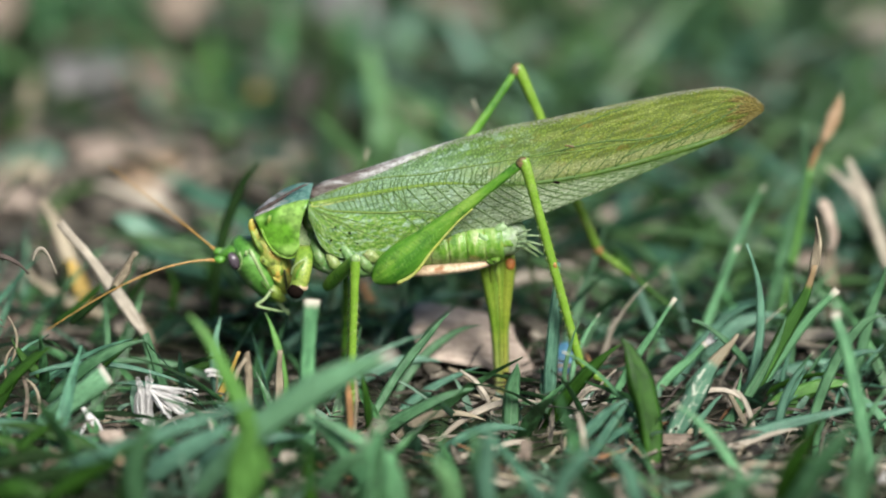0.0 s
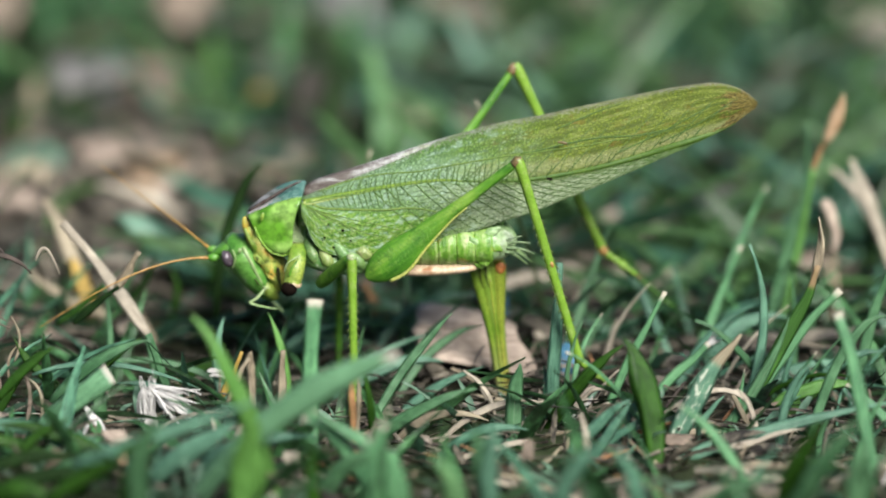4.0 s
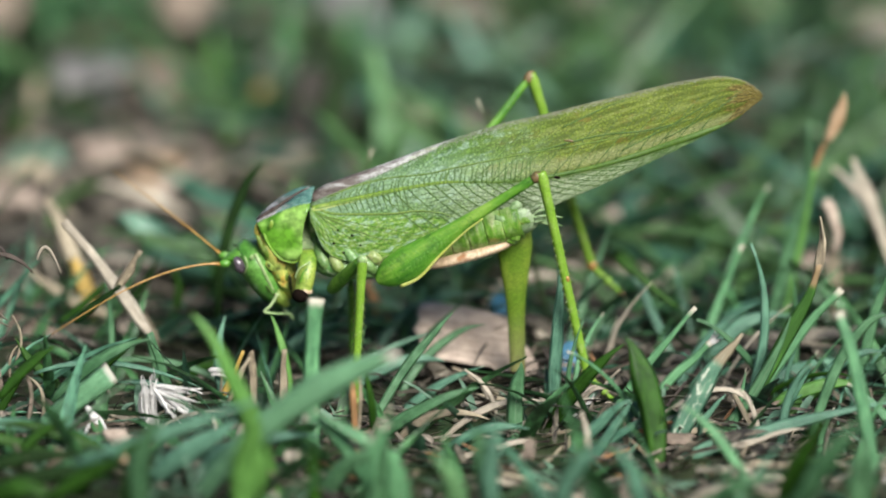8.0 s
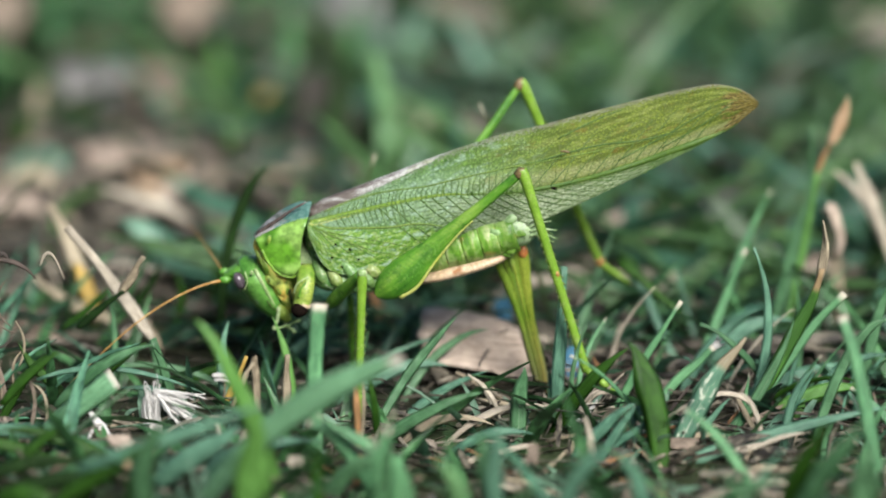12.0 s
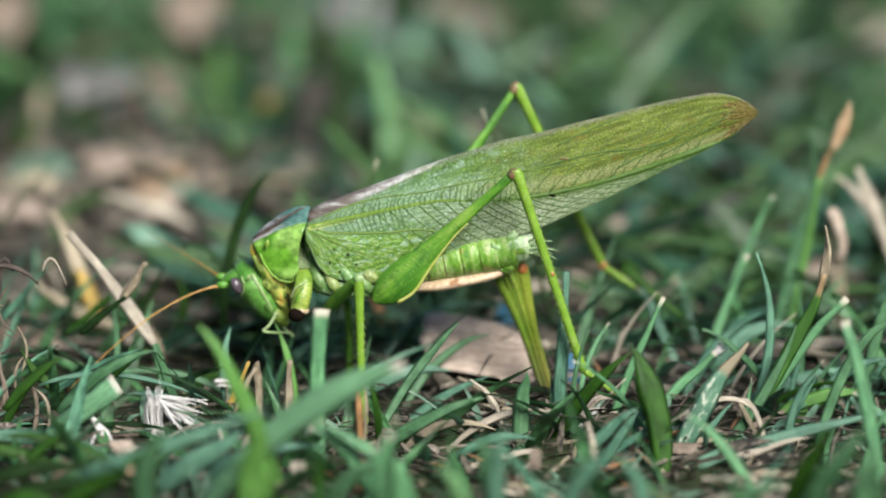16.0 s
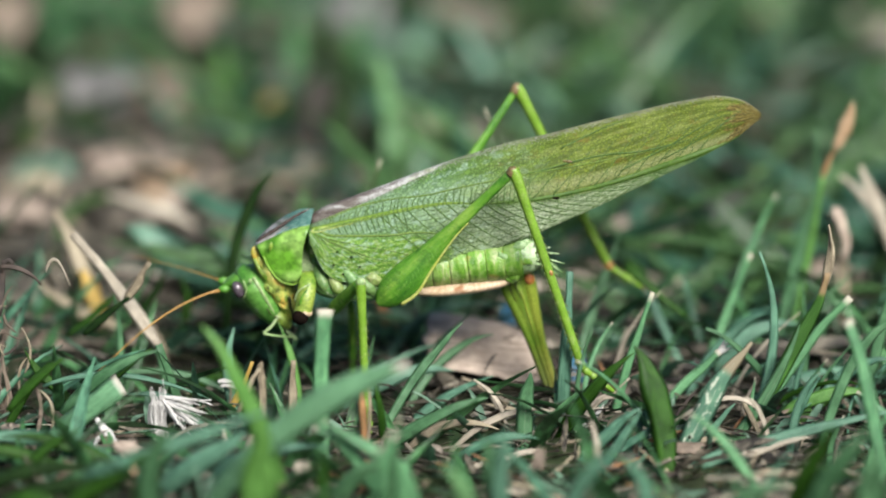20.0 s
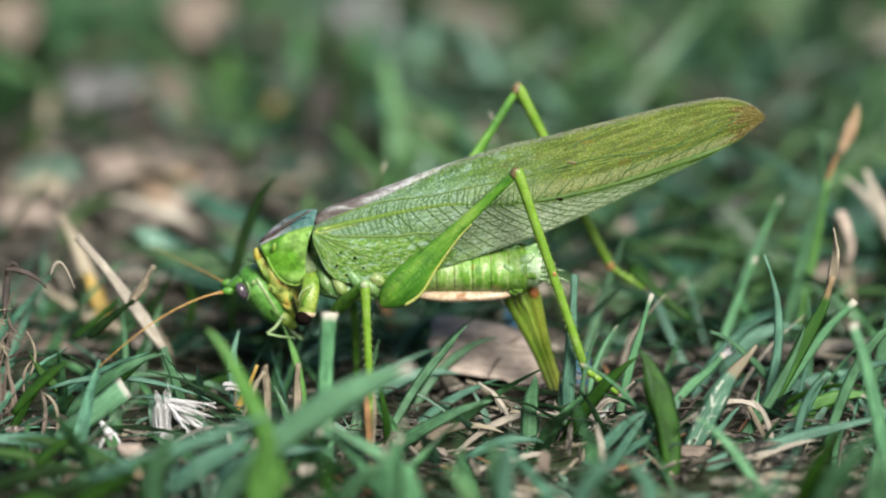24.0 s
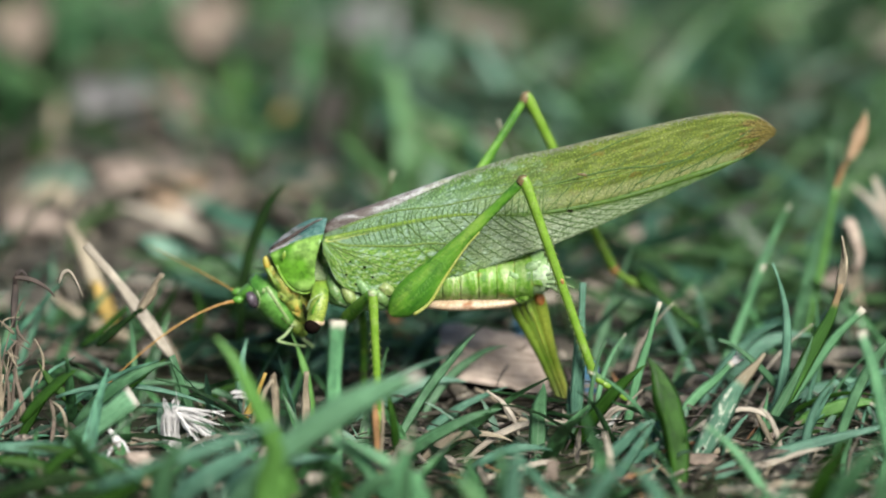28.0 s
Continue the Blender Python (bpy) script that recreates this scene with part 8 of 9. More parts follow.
    walk(near_tibia, [
        (0, at(13.81, -8, 25.81, 0, 74.33, 15.02)), (0.5, at(13.9, -8, 25.73, 0, 74.49, 15.23)),
        (1, at(14.01, -8, 25.6, 0, 74.49, 15.12)), (1.5, at(14.07, -8, 25.46, 0, 73.98, 14.59)),
        (2, at(14.17, -8, 25.37, 0, 74, 14.59)), (2.5, at(14.09, -8, 25.49, 0, 73.56, 14.19)),
        (3, at(14.15, -8, 25.34, 0, 73.72, 14.27)), (3.5, at(14.06, -8, 25.37, 0, 73.33, 13.98)),
        (5.5, at(13.83, -8, 25.73, 0, 72.95, 13.64)), (6, at(13.94, -8, 25.72, 0, 73.71, 14.39)),
        (6.5, at(14.08, -8, 25.44, 0, 73.97, 14.89)), (7, at(14.38, -8, 25.27, 0, 75.04, 16.25)),
        (7.5, at(14.89, -8, 24.78, 0, 76.32, 18.47)), (8, at(15.5, -8, 24.07, 0, 78.63, 22.52)),
        (8.5, at(15.87, -8, 23.51, 0, 80.43, 26.81)), (9, at(16.5, -8, 22.6, 0, 82.69, 36.44)),
        (9.5, at(16.57, -8, 22.51, 0, 82.94, 37.76)), (10, at(16.25, -8, 23.33, 0, 81.95, 31.2)),
        (10.5, at(14.9, -8, 24.79, 0, 77.04, 19.32)), (11, at(14.72, -8, 25.09, 0, 76.73, 18.28)),
        (11.5, at(14.2, -8, 25.46, 0, 75.43, 16.38)), (12, at(14.05, -8, 25.53, 0, 75.14, 16.09)),
        (12.5, at(14.06, -8, 25.68, 0, 75.36, 16.02)), (14.5, at(13.93, -8, 25.86, 0, 74.8, 15.18)),
        (15, at(13.82, -8, 25.97, 0, 74.24, 14.7)), (15.5, at(13.62, -8, 26.29, 0, 74.18, 14.49)),
        (16, at(13.59, -8, 26.23, 0, 73.86, 14.3)), (16.5, at(13.57, -8, 26.26, 0, 73.6, 14.04)),
        (17, at(13.69, -8, 26.15, 0, 74.22, 14.42)), (17.5, at(13.47, -8, 26.22, 0, 73.69, 13.97)),
        (18, at(13.27, -8, 26.31, 0, 72.87, 13.38)), (18.5, at(13.41, -8, 26.22, 0, 73.96, 14.17)),
        (19, at(13.31, -8, 26.32, 0, 73.91, 14.16)), (19.5, at(13.19, -8, 26.41, 0, 73.65, 13.94)),
        (20, at(13.02, -8, 26.6, 0, 73.42, 13.59)), (20.5, at(13.11, -8, 26.55, 0, 74.1, 14.08)),
        (21, at(13.2, -8, 26.33, 0, 74.66, 14.46)), (21.5, at(13.05, -8, 26.58, 0, 73.7, 13.61)),
        (23.5, at(12.84, -8, 26.74, 0, 73.21, 13.27)), (24, at(12.99, -8, 26.62, 0, 73.37, 13.34)),
        (24.5, at(12.99, -8, 26.64, 0, 73.45, 13.5)), (25, at(13.14, -8, 26.61, 0, 73.76, 13.7)),
        (25.5, at(12.85, -8, 26.74, 0, 72.72, 12.81)), (26, at(12.67, -8, 26.82, 0, 72.03, 12.34)),
        (26.5, at(12.7, -8, 26.93, 0, 72.35, 12.54)), (27, at(12.58, -8, 27.08, 0, 71.93, 12.29)),
        (27.5, at(12.51, -8, 27.15, 0, 71.87, 12.26)), (28, at(12.61, -8, 26.99, 0, 72.09, 12.46))])
    walk(far_femur, [
        (0, at(1.13, 4, 14.06, 0, -52.8, 22.03)), (0.5, at(1.13, 4, 14.06, 0, -52.59, 21.84)),
        (1, at(1.13, 4, 14.06, 0, -52.06, 21.55)), (1.5, at(1.13, 4, 14.06, 0, -52, 21.59)),
        (2, at(1.13, 4, 14.06, 0, -51.36, 21.29)), (2.5, at(1.13, 4, 14.06, 0, -51.77, 21.47)),
        (3, at(1.13, 4, 14.06, 0, -51.25, 21.24)), (3.5, at(1.13, 4, 14.06, 0, -51.45, 21.25)),
        (5.5, at(1.13, 4, 14.06, 0, -52.32, 21.73)), (6, at(1.13, 4, 14.06, 0, -52.42, 21.81)),
        (6.5, at(1.13, 4, 14.06, 0, -51.46, 21.3)), (7, at(1.13, 4, 14.06, 0, -50.86, 20.95)),
        (7.5, at(1.13, 4, 14.06, 0, -49.95, 20.54)), (8, at(1.13, 4, 14.06, 0, -47.9, 19.8)),
        (8.5, at(1.13, 4, 14.06, 0, -45.99, 19.13)), (9, at(1.13, 4, 14.06, 0, -43.82, 18.52)),
        (9.5, at(1.13, 4, 14.06, 0, -43.81, 18.52)), (10, at(1.13, 4, 14.06, 0, -45.99, 19.36)),
        (10.5, at(1.13, 4, 14.06, 0, -48.69, 20.03)), (11, at(1.13, 4, 14.06, 0, -49.22, 20.36)),
        (11.5, at(1.13, 4, 14.06, 0, -49.42, 20.41)), (12, at(1.13, 4, 14.06, 0, -49.67, 20.51)),
        (12.5, at(1.13, 4, 14.06, 0, -50.05, 20.71)), (14.5, at(1.13, 4, 14.06, 0, -50, 20.66)),
        (15, at(1.13, 4, 14.06, 0, -50.17, 20.77)), (15.5, at(1.13, 4, 14.06, 0, -51.05, 21.26)),
        (16, at(1.13, 4, 14.06, 0, -50.97, 21.17)), (16.5, at(1.13, 4, 14.06, 0, -50.76, 21.07)),
        (17, at(1.13, 4, 14.06, 0, -50.76, 21.09)), (17.5, at(1.13, 4, 14.06, 0, -50.67, 21.07)),
        (18, at(1.13, 4, 14.06, 0, -50.73, 21.01)), (18.5, at(1.13, 4, 14.06, 0, -50.92, 21.15)),
        (19, at(1.13, 4, 14.06, 0, -50.93, 21.14)), (19.5, at(1.13, 4, 14.06, 0, -51.33, 21.35)),
        (20, at(1.13, 4, 14.06, 0, -51.75, 21.55)), (20.5, at(1.13, 4, 14.06, 0, -52.1, 21.77)),
        (21, at(1.13, 4, 14.06, 0, -51.78, 21.67)), (21.5, at(1.13, 4, 14.06, 0, -52.12, 21.75)),
        (23.5, at(1.13, 4, 14.06, 0, -52.86, 22.16)), (24, at(1.13, 4, 14.06, 0, -52.54, 22.03)),
        (24.5, at(1.13, 4, 14.06, 0, -52.68, 22.13)), (25, at(1.13, 4, 14.06, 0, -52.49, 22)),
        (25.5, at(1.13, 4, 14.06, 0, -52.88, 22.17)), (26, at(1.13, 4, 14.06, 0, -52.88, 22.06)),
        (26.5, at(1.13, 4, 14.06, 0, -53.39, 22.46)), (27, at(1.13, 4, 14.06, 0, -53.57, 22.54)),
        (27.5, at(1.13, 4, 14.06, 0, -53.85, 22.68)), (28, at(1.13, 4, 14.06, 0, -53.5, 22.48))])
    walk(far_tibia, [
        (0, at(13.49, 9, 31.63, 0, 66.05, 16.67)), (0.5, at(13.61, 9, 31.64, 0, 66.26, 18.49)),
        (1, at(13.79, 9, 31.52, 0, 66.10, 19.91)), (1.5, at(13.77, 9, 31.46, 0, 65.27, 17.29)),
        (2, at(13.96, 9, 31.29, 0, 65.59, 14.70)), (2.5, at(13.85, 9, 31.4, 0, 64.57, 1.87)),
        (3, at(14, 9, 31.26, 0, 64.61, 1.78)), (3.5, at(13.99, 9, 31.37, 0, 65.00, 6.51)),
        (5.5, at(13.68, 9, 31.55, 0, 65.29, 3.47)), (6, at(13.63, 9, 31.55, 0, 65.96, 11.29)),
        (6.5, at(13.95, 9, 31.34, 0, 67.26, 18.98)), (7, at(14.19, 9, 31.24, 0, 69.05, 21.97)),
        (7.5, at(14.47, 9, 31.01, 0, 70.73, 23.37)), (8, at(15.02, 9, 30.4, 0, 73.59, 22.57)),
        (8.5, at(15.54, 9, 29.85, 0, 75.76, 19.54)), (9, at(16.06, 9, 29.16, 0, 77.65, 21.18)),
        (9.5, at(16.06, 9, 29.17, 0, 76.79, 27.92)), (10, at(15.36, 9, 29.67, 0, 74.60, 11.95)),
        (10.5, at(14.84, 9, 30.67, 0, 68.94, 31.97)), (11, at(14.61, 9, 30.72, 0, 68.20, 27.17)),
        (11.5, at(14.57, 9, 30.8, 0, 67.58, 28.04)), (12, at(14.5, 9, 30.87, 0, 68.29, 26.39)),
        (12.5, at(14.36, 9, 30.95, 0, 68.33, 20.05)), (14.5, at(14.39, 9, 30.95, 0, 67.43, 14.10)),
        (15, at(14.31, 9, 30.97, 0, 66.77, 22.13)), (15.5, at(13.98, 9, 31.12, 0, 66.45, 21.35)),
        (16, at(14.04, 9, 31.15, 0, 66.34, 19.18)), (16.5, at(14.11, 9, 31.09, 0, 66.04, 20.57)),
        (17, at(14.09, 9, 31.07, 0, 66.85, 17.01)), (17.5, at(14.11, 9, 31.04, 0, 66.03, 18.85)),
        (18, at(14.15, 9, 31.12, 0, 64.94, 22.21)), (18.5, at(14.06, 9, 31.13, 0, 65.08, 19.25)),
        (19, at(14.06, 9, 31.13, 0, 65.80, 17.14)), (19.5, at(13.92, 9, 31.22, 0, 65.89, 13.82)),
        (20, at(13.79, 9, 31.33, 0, 65.30, 15.26)), (20.5, at(13.65, 9, 31.38, 0, 65.23, 11.11)),
        (21, at(13.71, 9, 31.25, 0, 65.89, 6.53)), (21.5, at(13.67, 9, 31.41, 0, 65.52, 3.27)),
        (23.5, at(13.41, 9, 31.57, 0, 64.94, 11.47)), (24, at(13.49, 9, 31.46, 0, 65.16, 13.90)),
        (24.5, at(13.42, 9, 31.47, 0, 65.57, 10.99)), (25, at(13.51, 9, 31.45, 0, 65.98, 8.04)),
        (25.5, at(13.4, 9, 31.57, 0, 64.83, 16.63)), (26, at(13.47, 9, 31.65, 0, 65.24, 12.89)),
        (26.5, at(13.22, 9, 31.68, 0, 65.02, 6.51)), (27, at(13.18, 9, 31.74, 0, 64.35, 16.77)),
        (27.5, at(13.1, 9, 31.81, 0, 64.15, 22.79)), (28, at(13.21, 9, 31.74, 0, 63.98, 24.06))])
    walk(mid_femur, [
        (0, at(-5.27, -4, 12.49, 0, -33.68, -62.27)), (0.5, at(-5.27, -4, 12.49, 0, -34.67, -61.83)),
        (1, at(-5.27, -4, 12.49, 0, -34.09, -61.39)), (1.5, at(-5.27, -4, 12.49, 0, -33.65, -60.26)),
        (2, at(-5.27, -4, 12.49, 0, -34.16, -60.47)), (2.5, at(-5.27, -4, 12.49, 0, -33.77, -60.13)),
        (3, at(-5.27, -4, 12.49, 0, -34.21, -60.43)), (3.5, at(-5.27, -4, 12.49, 0, -32.18, -59.62)),
        (5.5, at(-5.27, -4, 12.49, 0, -32.84, -59.5)), (6, at(-5.27, -4, 12.49, 0, -34, -59.31)),
        (6.5, at(-5.27, -4, 12.49, 0, -34.11, -59.65)), (7, at(-5.27, -4, 12.49, 0, -34.71, -59.91)),
        (7.5, at(-5.27, -4, 12.49, 0, -34.57, -59.43)), (8, at(-5.27, -4, 12.49, 0, -33.54, -58.95)),
        (8.5, at(-5.27, -4, 12.49, 0, -32.7, -58.8)), (9, at(-5.27, -4, 12.49, 0, -31.53, -58.01)),
        (9.5, at(-5.27, -4, 12.49, 0, -30.33, -58.16)), (10, at(-5.27, -4, 12.49, 0, -30.7, -58.67)),
        (10.5, at(-5.27, -4, 12.49, 0, -33.71, -57.56)), (11, at(-5.27, -4, 12.49, 0, -33.22, -57.19)),
        (11.5, at(-5.27, -4, 12.49, 0, -33.69, -57.88)), (12, at(-5.27, -4, 12.49, 0, -33.16, -57.45)),
        (12.5, at(-5.27, -4, 12.49, 0, -33.57, -57.19)), (14.5, at(-5.27, -4, 12.49, 0, -33.57, -57.03)),
        (15, at(-5.27, -4, 12.49, 0, -33.47, -57.26)), (15.5, at(-5.27, -4, 12.49, 0, -33.22, -58.27)),
        (16, at(-5.27, -4, 12.49, 0, -33.54, -58.51)), (16.5, at(-5.27, -4, 12.49, 0, -33.94, -58.2)),
        (17, at(-5.27, -4, 12.49, 0, -33.29, -57.87)), (17.5, at(-5.27, -4, 12.49, 0, -34.43, -58.86)),
        (18, at(-5.27, -4, 12.49, 0, -34.71, -59.48)), (18.5, at(-5.27, -4, 12.49, 0, -34.13, -57.95)),
        (19, at(-5.27, -4, 12.49, 0, -33.62, -58.57)), (19.5, at(-5.27, -4, 12.49, 0, -32.71, -59.25)),
        (20, at(-5.27, -4, 12.49, 0, -33.4, -60.01)), (20.5, at(-5.27, -4, 12.49, 0, -33.04, -59.75)),
        (21, at(-5.27, -4, 12.49, 0, -31.95, -59.29)), (21.5, at(-5.27, -4, 12.49, 0, -31.61, -59.41)),
        (23.5, at(-5.27, -4, 12.49, 0, -31.55, -59.51)), (24, at(-5.27, -4, 12.49, 0, -31.92, -59.41)),
        (24.5, at(-5.27, -4, 12.49, 0, -31.86, -59.73)), (25, at(-5.27, -4, 12.49, 0, -31.51, -59.64)),
        (25.5, at(-5.27, -4, 12.49, 0, -32.59, -60.92)), (26, at(-5.27, -4, 12.49, 0, -32.86, -61.34)),
        (26.5, at(-5.27, -4, 12.49, 0, -33.45, -61.61)), (27, at(-5.27, -4, 12.49, 0, -33.36, -60.96)),
        (27.5, at(-5.27, -4, 12.49, 0, -33.45, -61.07)), (28, at(-5.27, -4, 12.49, 0, -32.75, -60.74))])
    walk(mid_tibia, [
        (0, at(-2.64, -9, 16.25, 0, 87.88, 180)), (0.5, at(-2.59, -9, 16.41, 0, 87.97, 180)),
        (1, at(-2.54, -9, 16.34, 0, 88.75, 180)), (1.5, at(-2.41, -9, 16.32, 0, 89.39, 180)),
        (2, at(-2.43, -9, 16.38, 0, 89.97, 0)), (2.5, at(-2.39, -9, 16.34, 0, 89.47, 0)),
        (3, at(-2.43, -9, 16.39, 0, 89.01, 0)), (3.5, at(-2.34, -9, 16.13, 0, 89.22, 0)),
        (5.5, at(-2.32, -9, 16.23, 0, 89.88, 0)), (6, at(-2.3, -9, 16.41, 0, 88.59, 180)),
        (6.5, at(-2.34, -9, 16.41, 0, 88.53, 180)), (7, at(-2.37, -9, 16.49, 0, 87.46, 180)),
        (7.5, at(-2.31, -9, 16.49, 0, 86.09, 180)), (8, at(-2.26, -9, 16.35, 0, 84.51, 180)),
        (8.5, at(-2.24, -9, 16.24, 0, 82.88, 180)), (9, at(-2.14, -9, 16.1, 0, 81.09, 180)),
        (9.5, at(-2.16, -9, 15.93, 0, 81.02, 180)), (10, at(-2.22, -9, 15.96, 0, 82.83, 180)),
        (10.5, at(-2.09, -9, 16.44, 0, 84.09, 180)), (11, at(-2.04, -9, 16.38, 0, 84.89, 180)),
        (11.5, at(-2.13, -9, 16.42, 0, 85.62, 180)), (12, at(-2.08, -9, 16.36, 0, 85.03, 180)),
        (12.5, at(-2.04, -9, 16.43, 0, 85.41, 180)), (14.5, at(-2.02, -9, 16.44, 0, 87.2, 180)),
        (15, at(-2.05, -9, 16.42, 0, 87.68, 180)), (15.5, at(-2.17, -9, 16.33, 0, 87.64, 180)),
        (16, at(-2.2, -9, 16.37, 0, 88.56, 180)), (16.5, at(-2.17, -9, 16.45, 0, 89.09, 180)),
        (17, at(-2.13, -9, 16.36, 0, 88.58, 180)), (17.5, at(-2.25, -9, 16.49, 0, 89.55, 180)),
        (18, at(-2.32, -9, 16.51, 0, 89.43, 0)), (18.5, at(-2.14, -9, 16.48, 0, 88.5, 180)),
        (19, at(-2.21, -9, 16.38, 0, 88.48, 180)), (19.5, at(-2.29, -9, 16.22, 0, 88.99, 180)),
        (20, at(-2.38, -9, 16.29, 0, 89.65, 180)), (20.5, at(-2.35, -9, 16.25, 0, 88.49, 180)),
        (21, at(-2.3, -9, 16.11, 0, 88.12, 180)), (21.5, at(-2.31, -9, 16.06, 0, 89.71, 180)),
        (23.5, at(-2.32, -9, 16.05, 0, 89.47, 180)), (24, at(-2.31, -9, 16.1, 0, 90, 0)),
        (24.5, at(-2.35, -9, 16.08, 0, 89.68, 180)), (25, at(-2.34, -9, 16.04, 0, 89.58, 180)),
        (25.5, at(-2.49, -9, 16.14, 0, 88.41, 0)), (26, at(-2.53, -9, 16.17, 0, 87.41, 0)),
        (26.5, at(-2.56, -9, 16.24, 0, 88.02, 0)), (27, at(-2.49, -9, 16.25, 0, 88.63, 0)),
        (27.5, at(-2.5, -9, 16.26, 0, 89.03, 0)), (28, at(-2.46, -9, 16.17, 0, 88.97, 0))])
    walk(abdomen, [
        (0, at(12.43, -1.1, 16.66, 0, -5.32, 0)), (0.5, at(12.26, -1.1, 16.58, 0, -5.01, 0)),
        (1, at(12.16, -1.1, 16.24, 0, -3.38, 0)), (1.5, at(12.17, -1.1, 16.08, 0, -2.6, 0)),
        (2, at(12.06, -1.1, 15.87, 0, -1.56, 0)), (2.5, at(11.88, -1.1, 15.85, 0, -1.49, 0)),
        (3, at(11.7, -1.1, 15.67, 0, -0.57, 0)), (3.5, at(11.87, -1.1, 15.72, 0, -0.82, 0)),
        (5.5, at(12.42, -1.1, 16.02, 0, -2.22, 0)), (6, at(12.29, -1.1, 16.08, 0, -2.56, 0)),
        (6.5, at(12.68, -1.1, 16.74, 0, -5.57, 0)), (7, at(12.86, -1.1, 17.47, 0, -8.86, 0)),
        (7.5, at(13.21, -1.1, 18.33, 0, -12.4, 0)), (8, at(13.87, -1.1, 18.60, 0, -12.9, 0)),
        (8.5, at(14.02, -1.1, 18.41, 0, -12.01, 0)), (9, at(14.32, -1.1, 18.12, 0, -10.57, 0)),
        (9.5, at(14.36, -1.1, 18.14, 0, -10.65, 0)), (10, at(13.92, -1.1, 18.05, 0, -10.62, 0)),
        (10.5, at(13.86, -1.1, 18.85, 0, -13.97, 0)), (11, at(14.19, -1.1, 18.04, 0, -10.34, 0)),
        (11.5, at(13.93, -1.1, 18.34, 0, -11.78, 0)), (12, at(13.65, -1.1, 18.41, 0, -12.31, 0)),
        (12.5, at(13.77, -1.1, 18.06, 0, -10.74, 0)), (14.5, at(13.91, -1.1, 17.42, 0, -7.97, 0)),
        (15, at(13.82, -1.1, 17.46, 0, -8.18, 0)), (15.5, at(13.63, -1.1, 17.41, 0, -8.08, 0)),
        (16, at(13.81, -1.1, 17.36, 0, -7.76, 0)), (16.5, at(14.01, -1.1, 17.23, 0, -7.12, 0)),
        (17, at(14.07, -1.1, 16.88, 0, -5.6, 0)), (17.5, at(14.15, -1.1, 16.82, 0, -5.31, 0)),
        (18, at(14.25, -1.1, 16.92, 0, -5.68, 0)), (18.5, at(14.14, -1.1, 16.59, 0, -4.34, 0)),
        (19, at(14.12, -1.1, 16.52, 0, -4.06, 0)), (19.5, at(14.12, -1.1, 16.49, 0, -3.94, 0)),
        (20, at(14.1, -1.1, 16.52, 0, -4.06, 0)), (20.5, at(13.99, -1.1, 16.11, 0, -2.36, 0)),
        (21, at(14.08, -1.1, 15.68, 0, -0.51, 0)), (21.5, at(14.21, -1.1, 15.84, 0, -1.16, 0)),
        (23.5, at(14.02, -1.1, 15.56, 0, 0.02, 0)), (24, at(14.18, -1.1, 15.20, 0, 1.5, 0)),
        (24.5, at(14.12, -1.1, 15.01, 0, 2.33, 0)), (25, at(14.14, -1.1, 14.73, 0, 3.5, 0)),
        (25.5, at(14.21, -1.1, 15.11, 0, 1.92, 0)), (26, at(14.27, -1.1, 15.34, 0, 0.94, 0)),
        (26.5, at(14.07, -1.1, 15.41, 0, 0.65, 0)), (27, at(13.96, -1.1, 15.63, 0, -0.31, 0)),
        (27.5, at(13.8, -1.1, 15.78, 0, -0.96, 0)), (28, at(13.86, -1.1, 15.62, 0, -0.26, 0))])
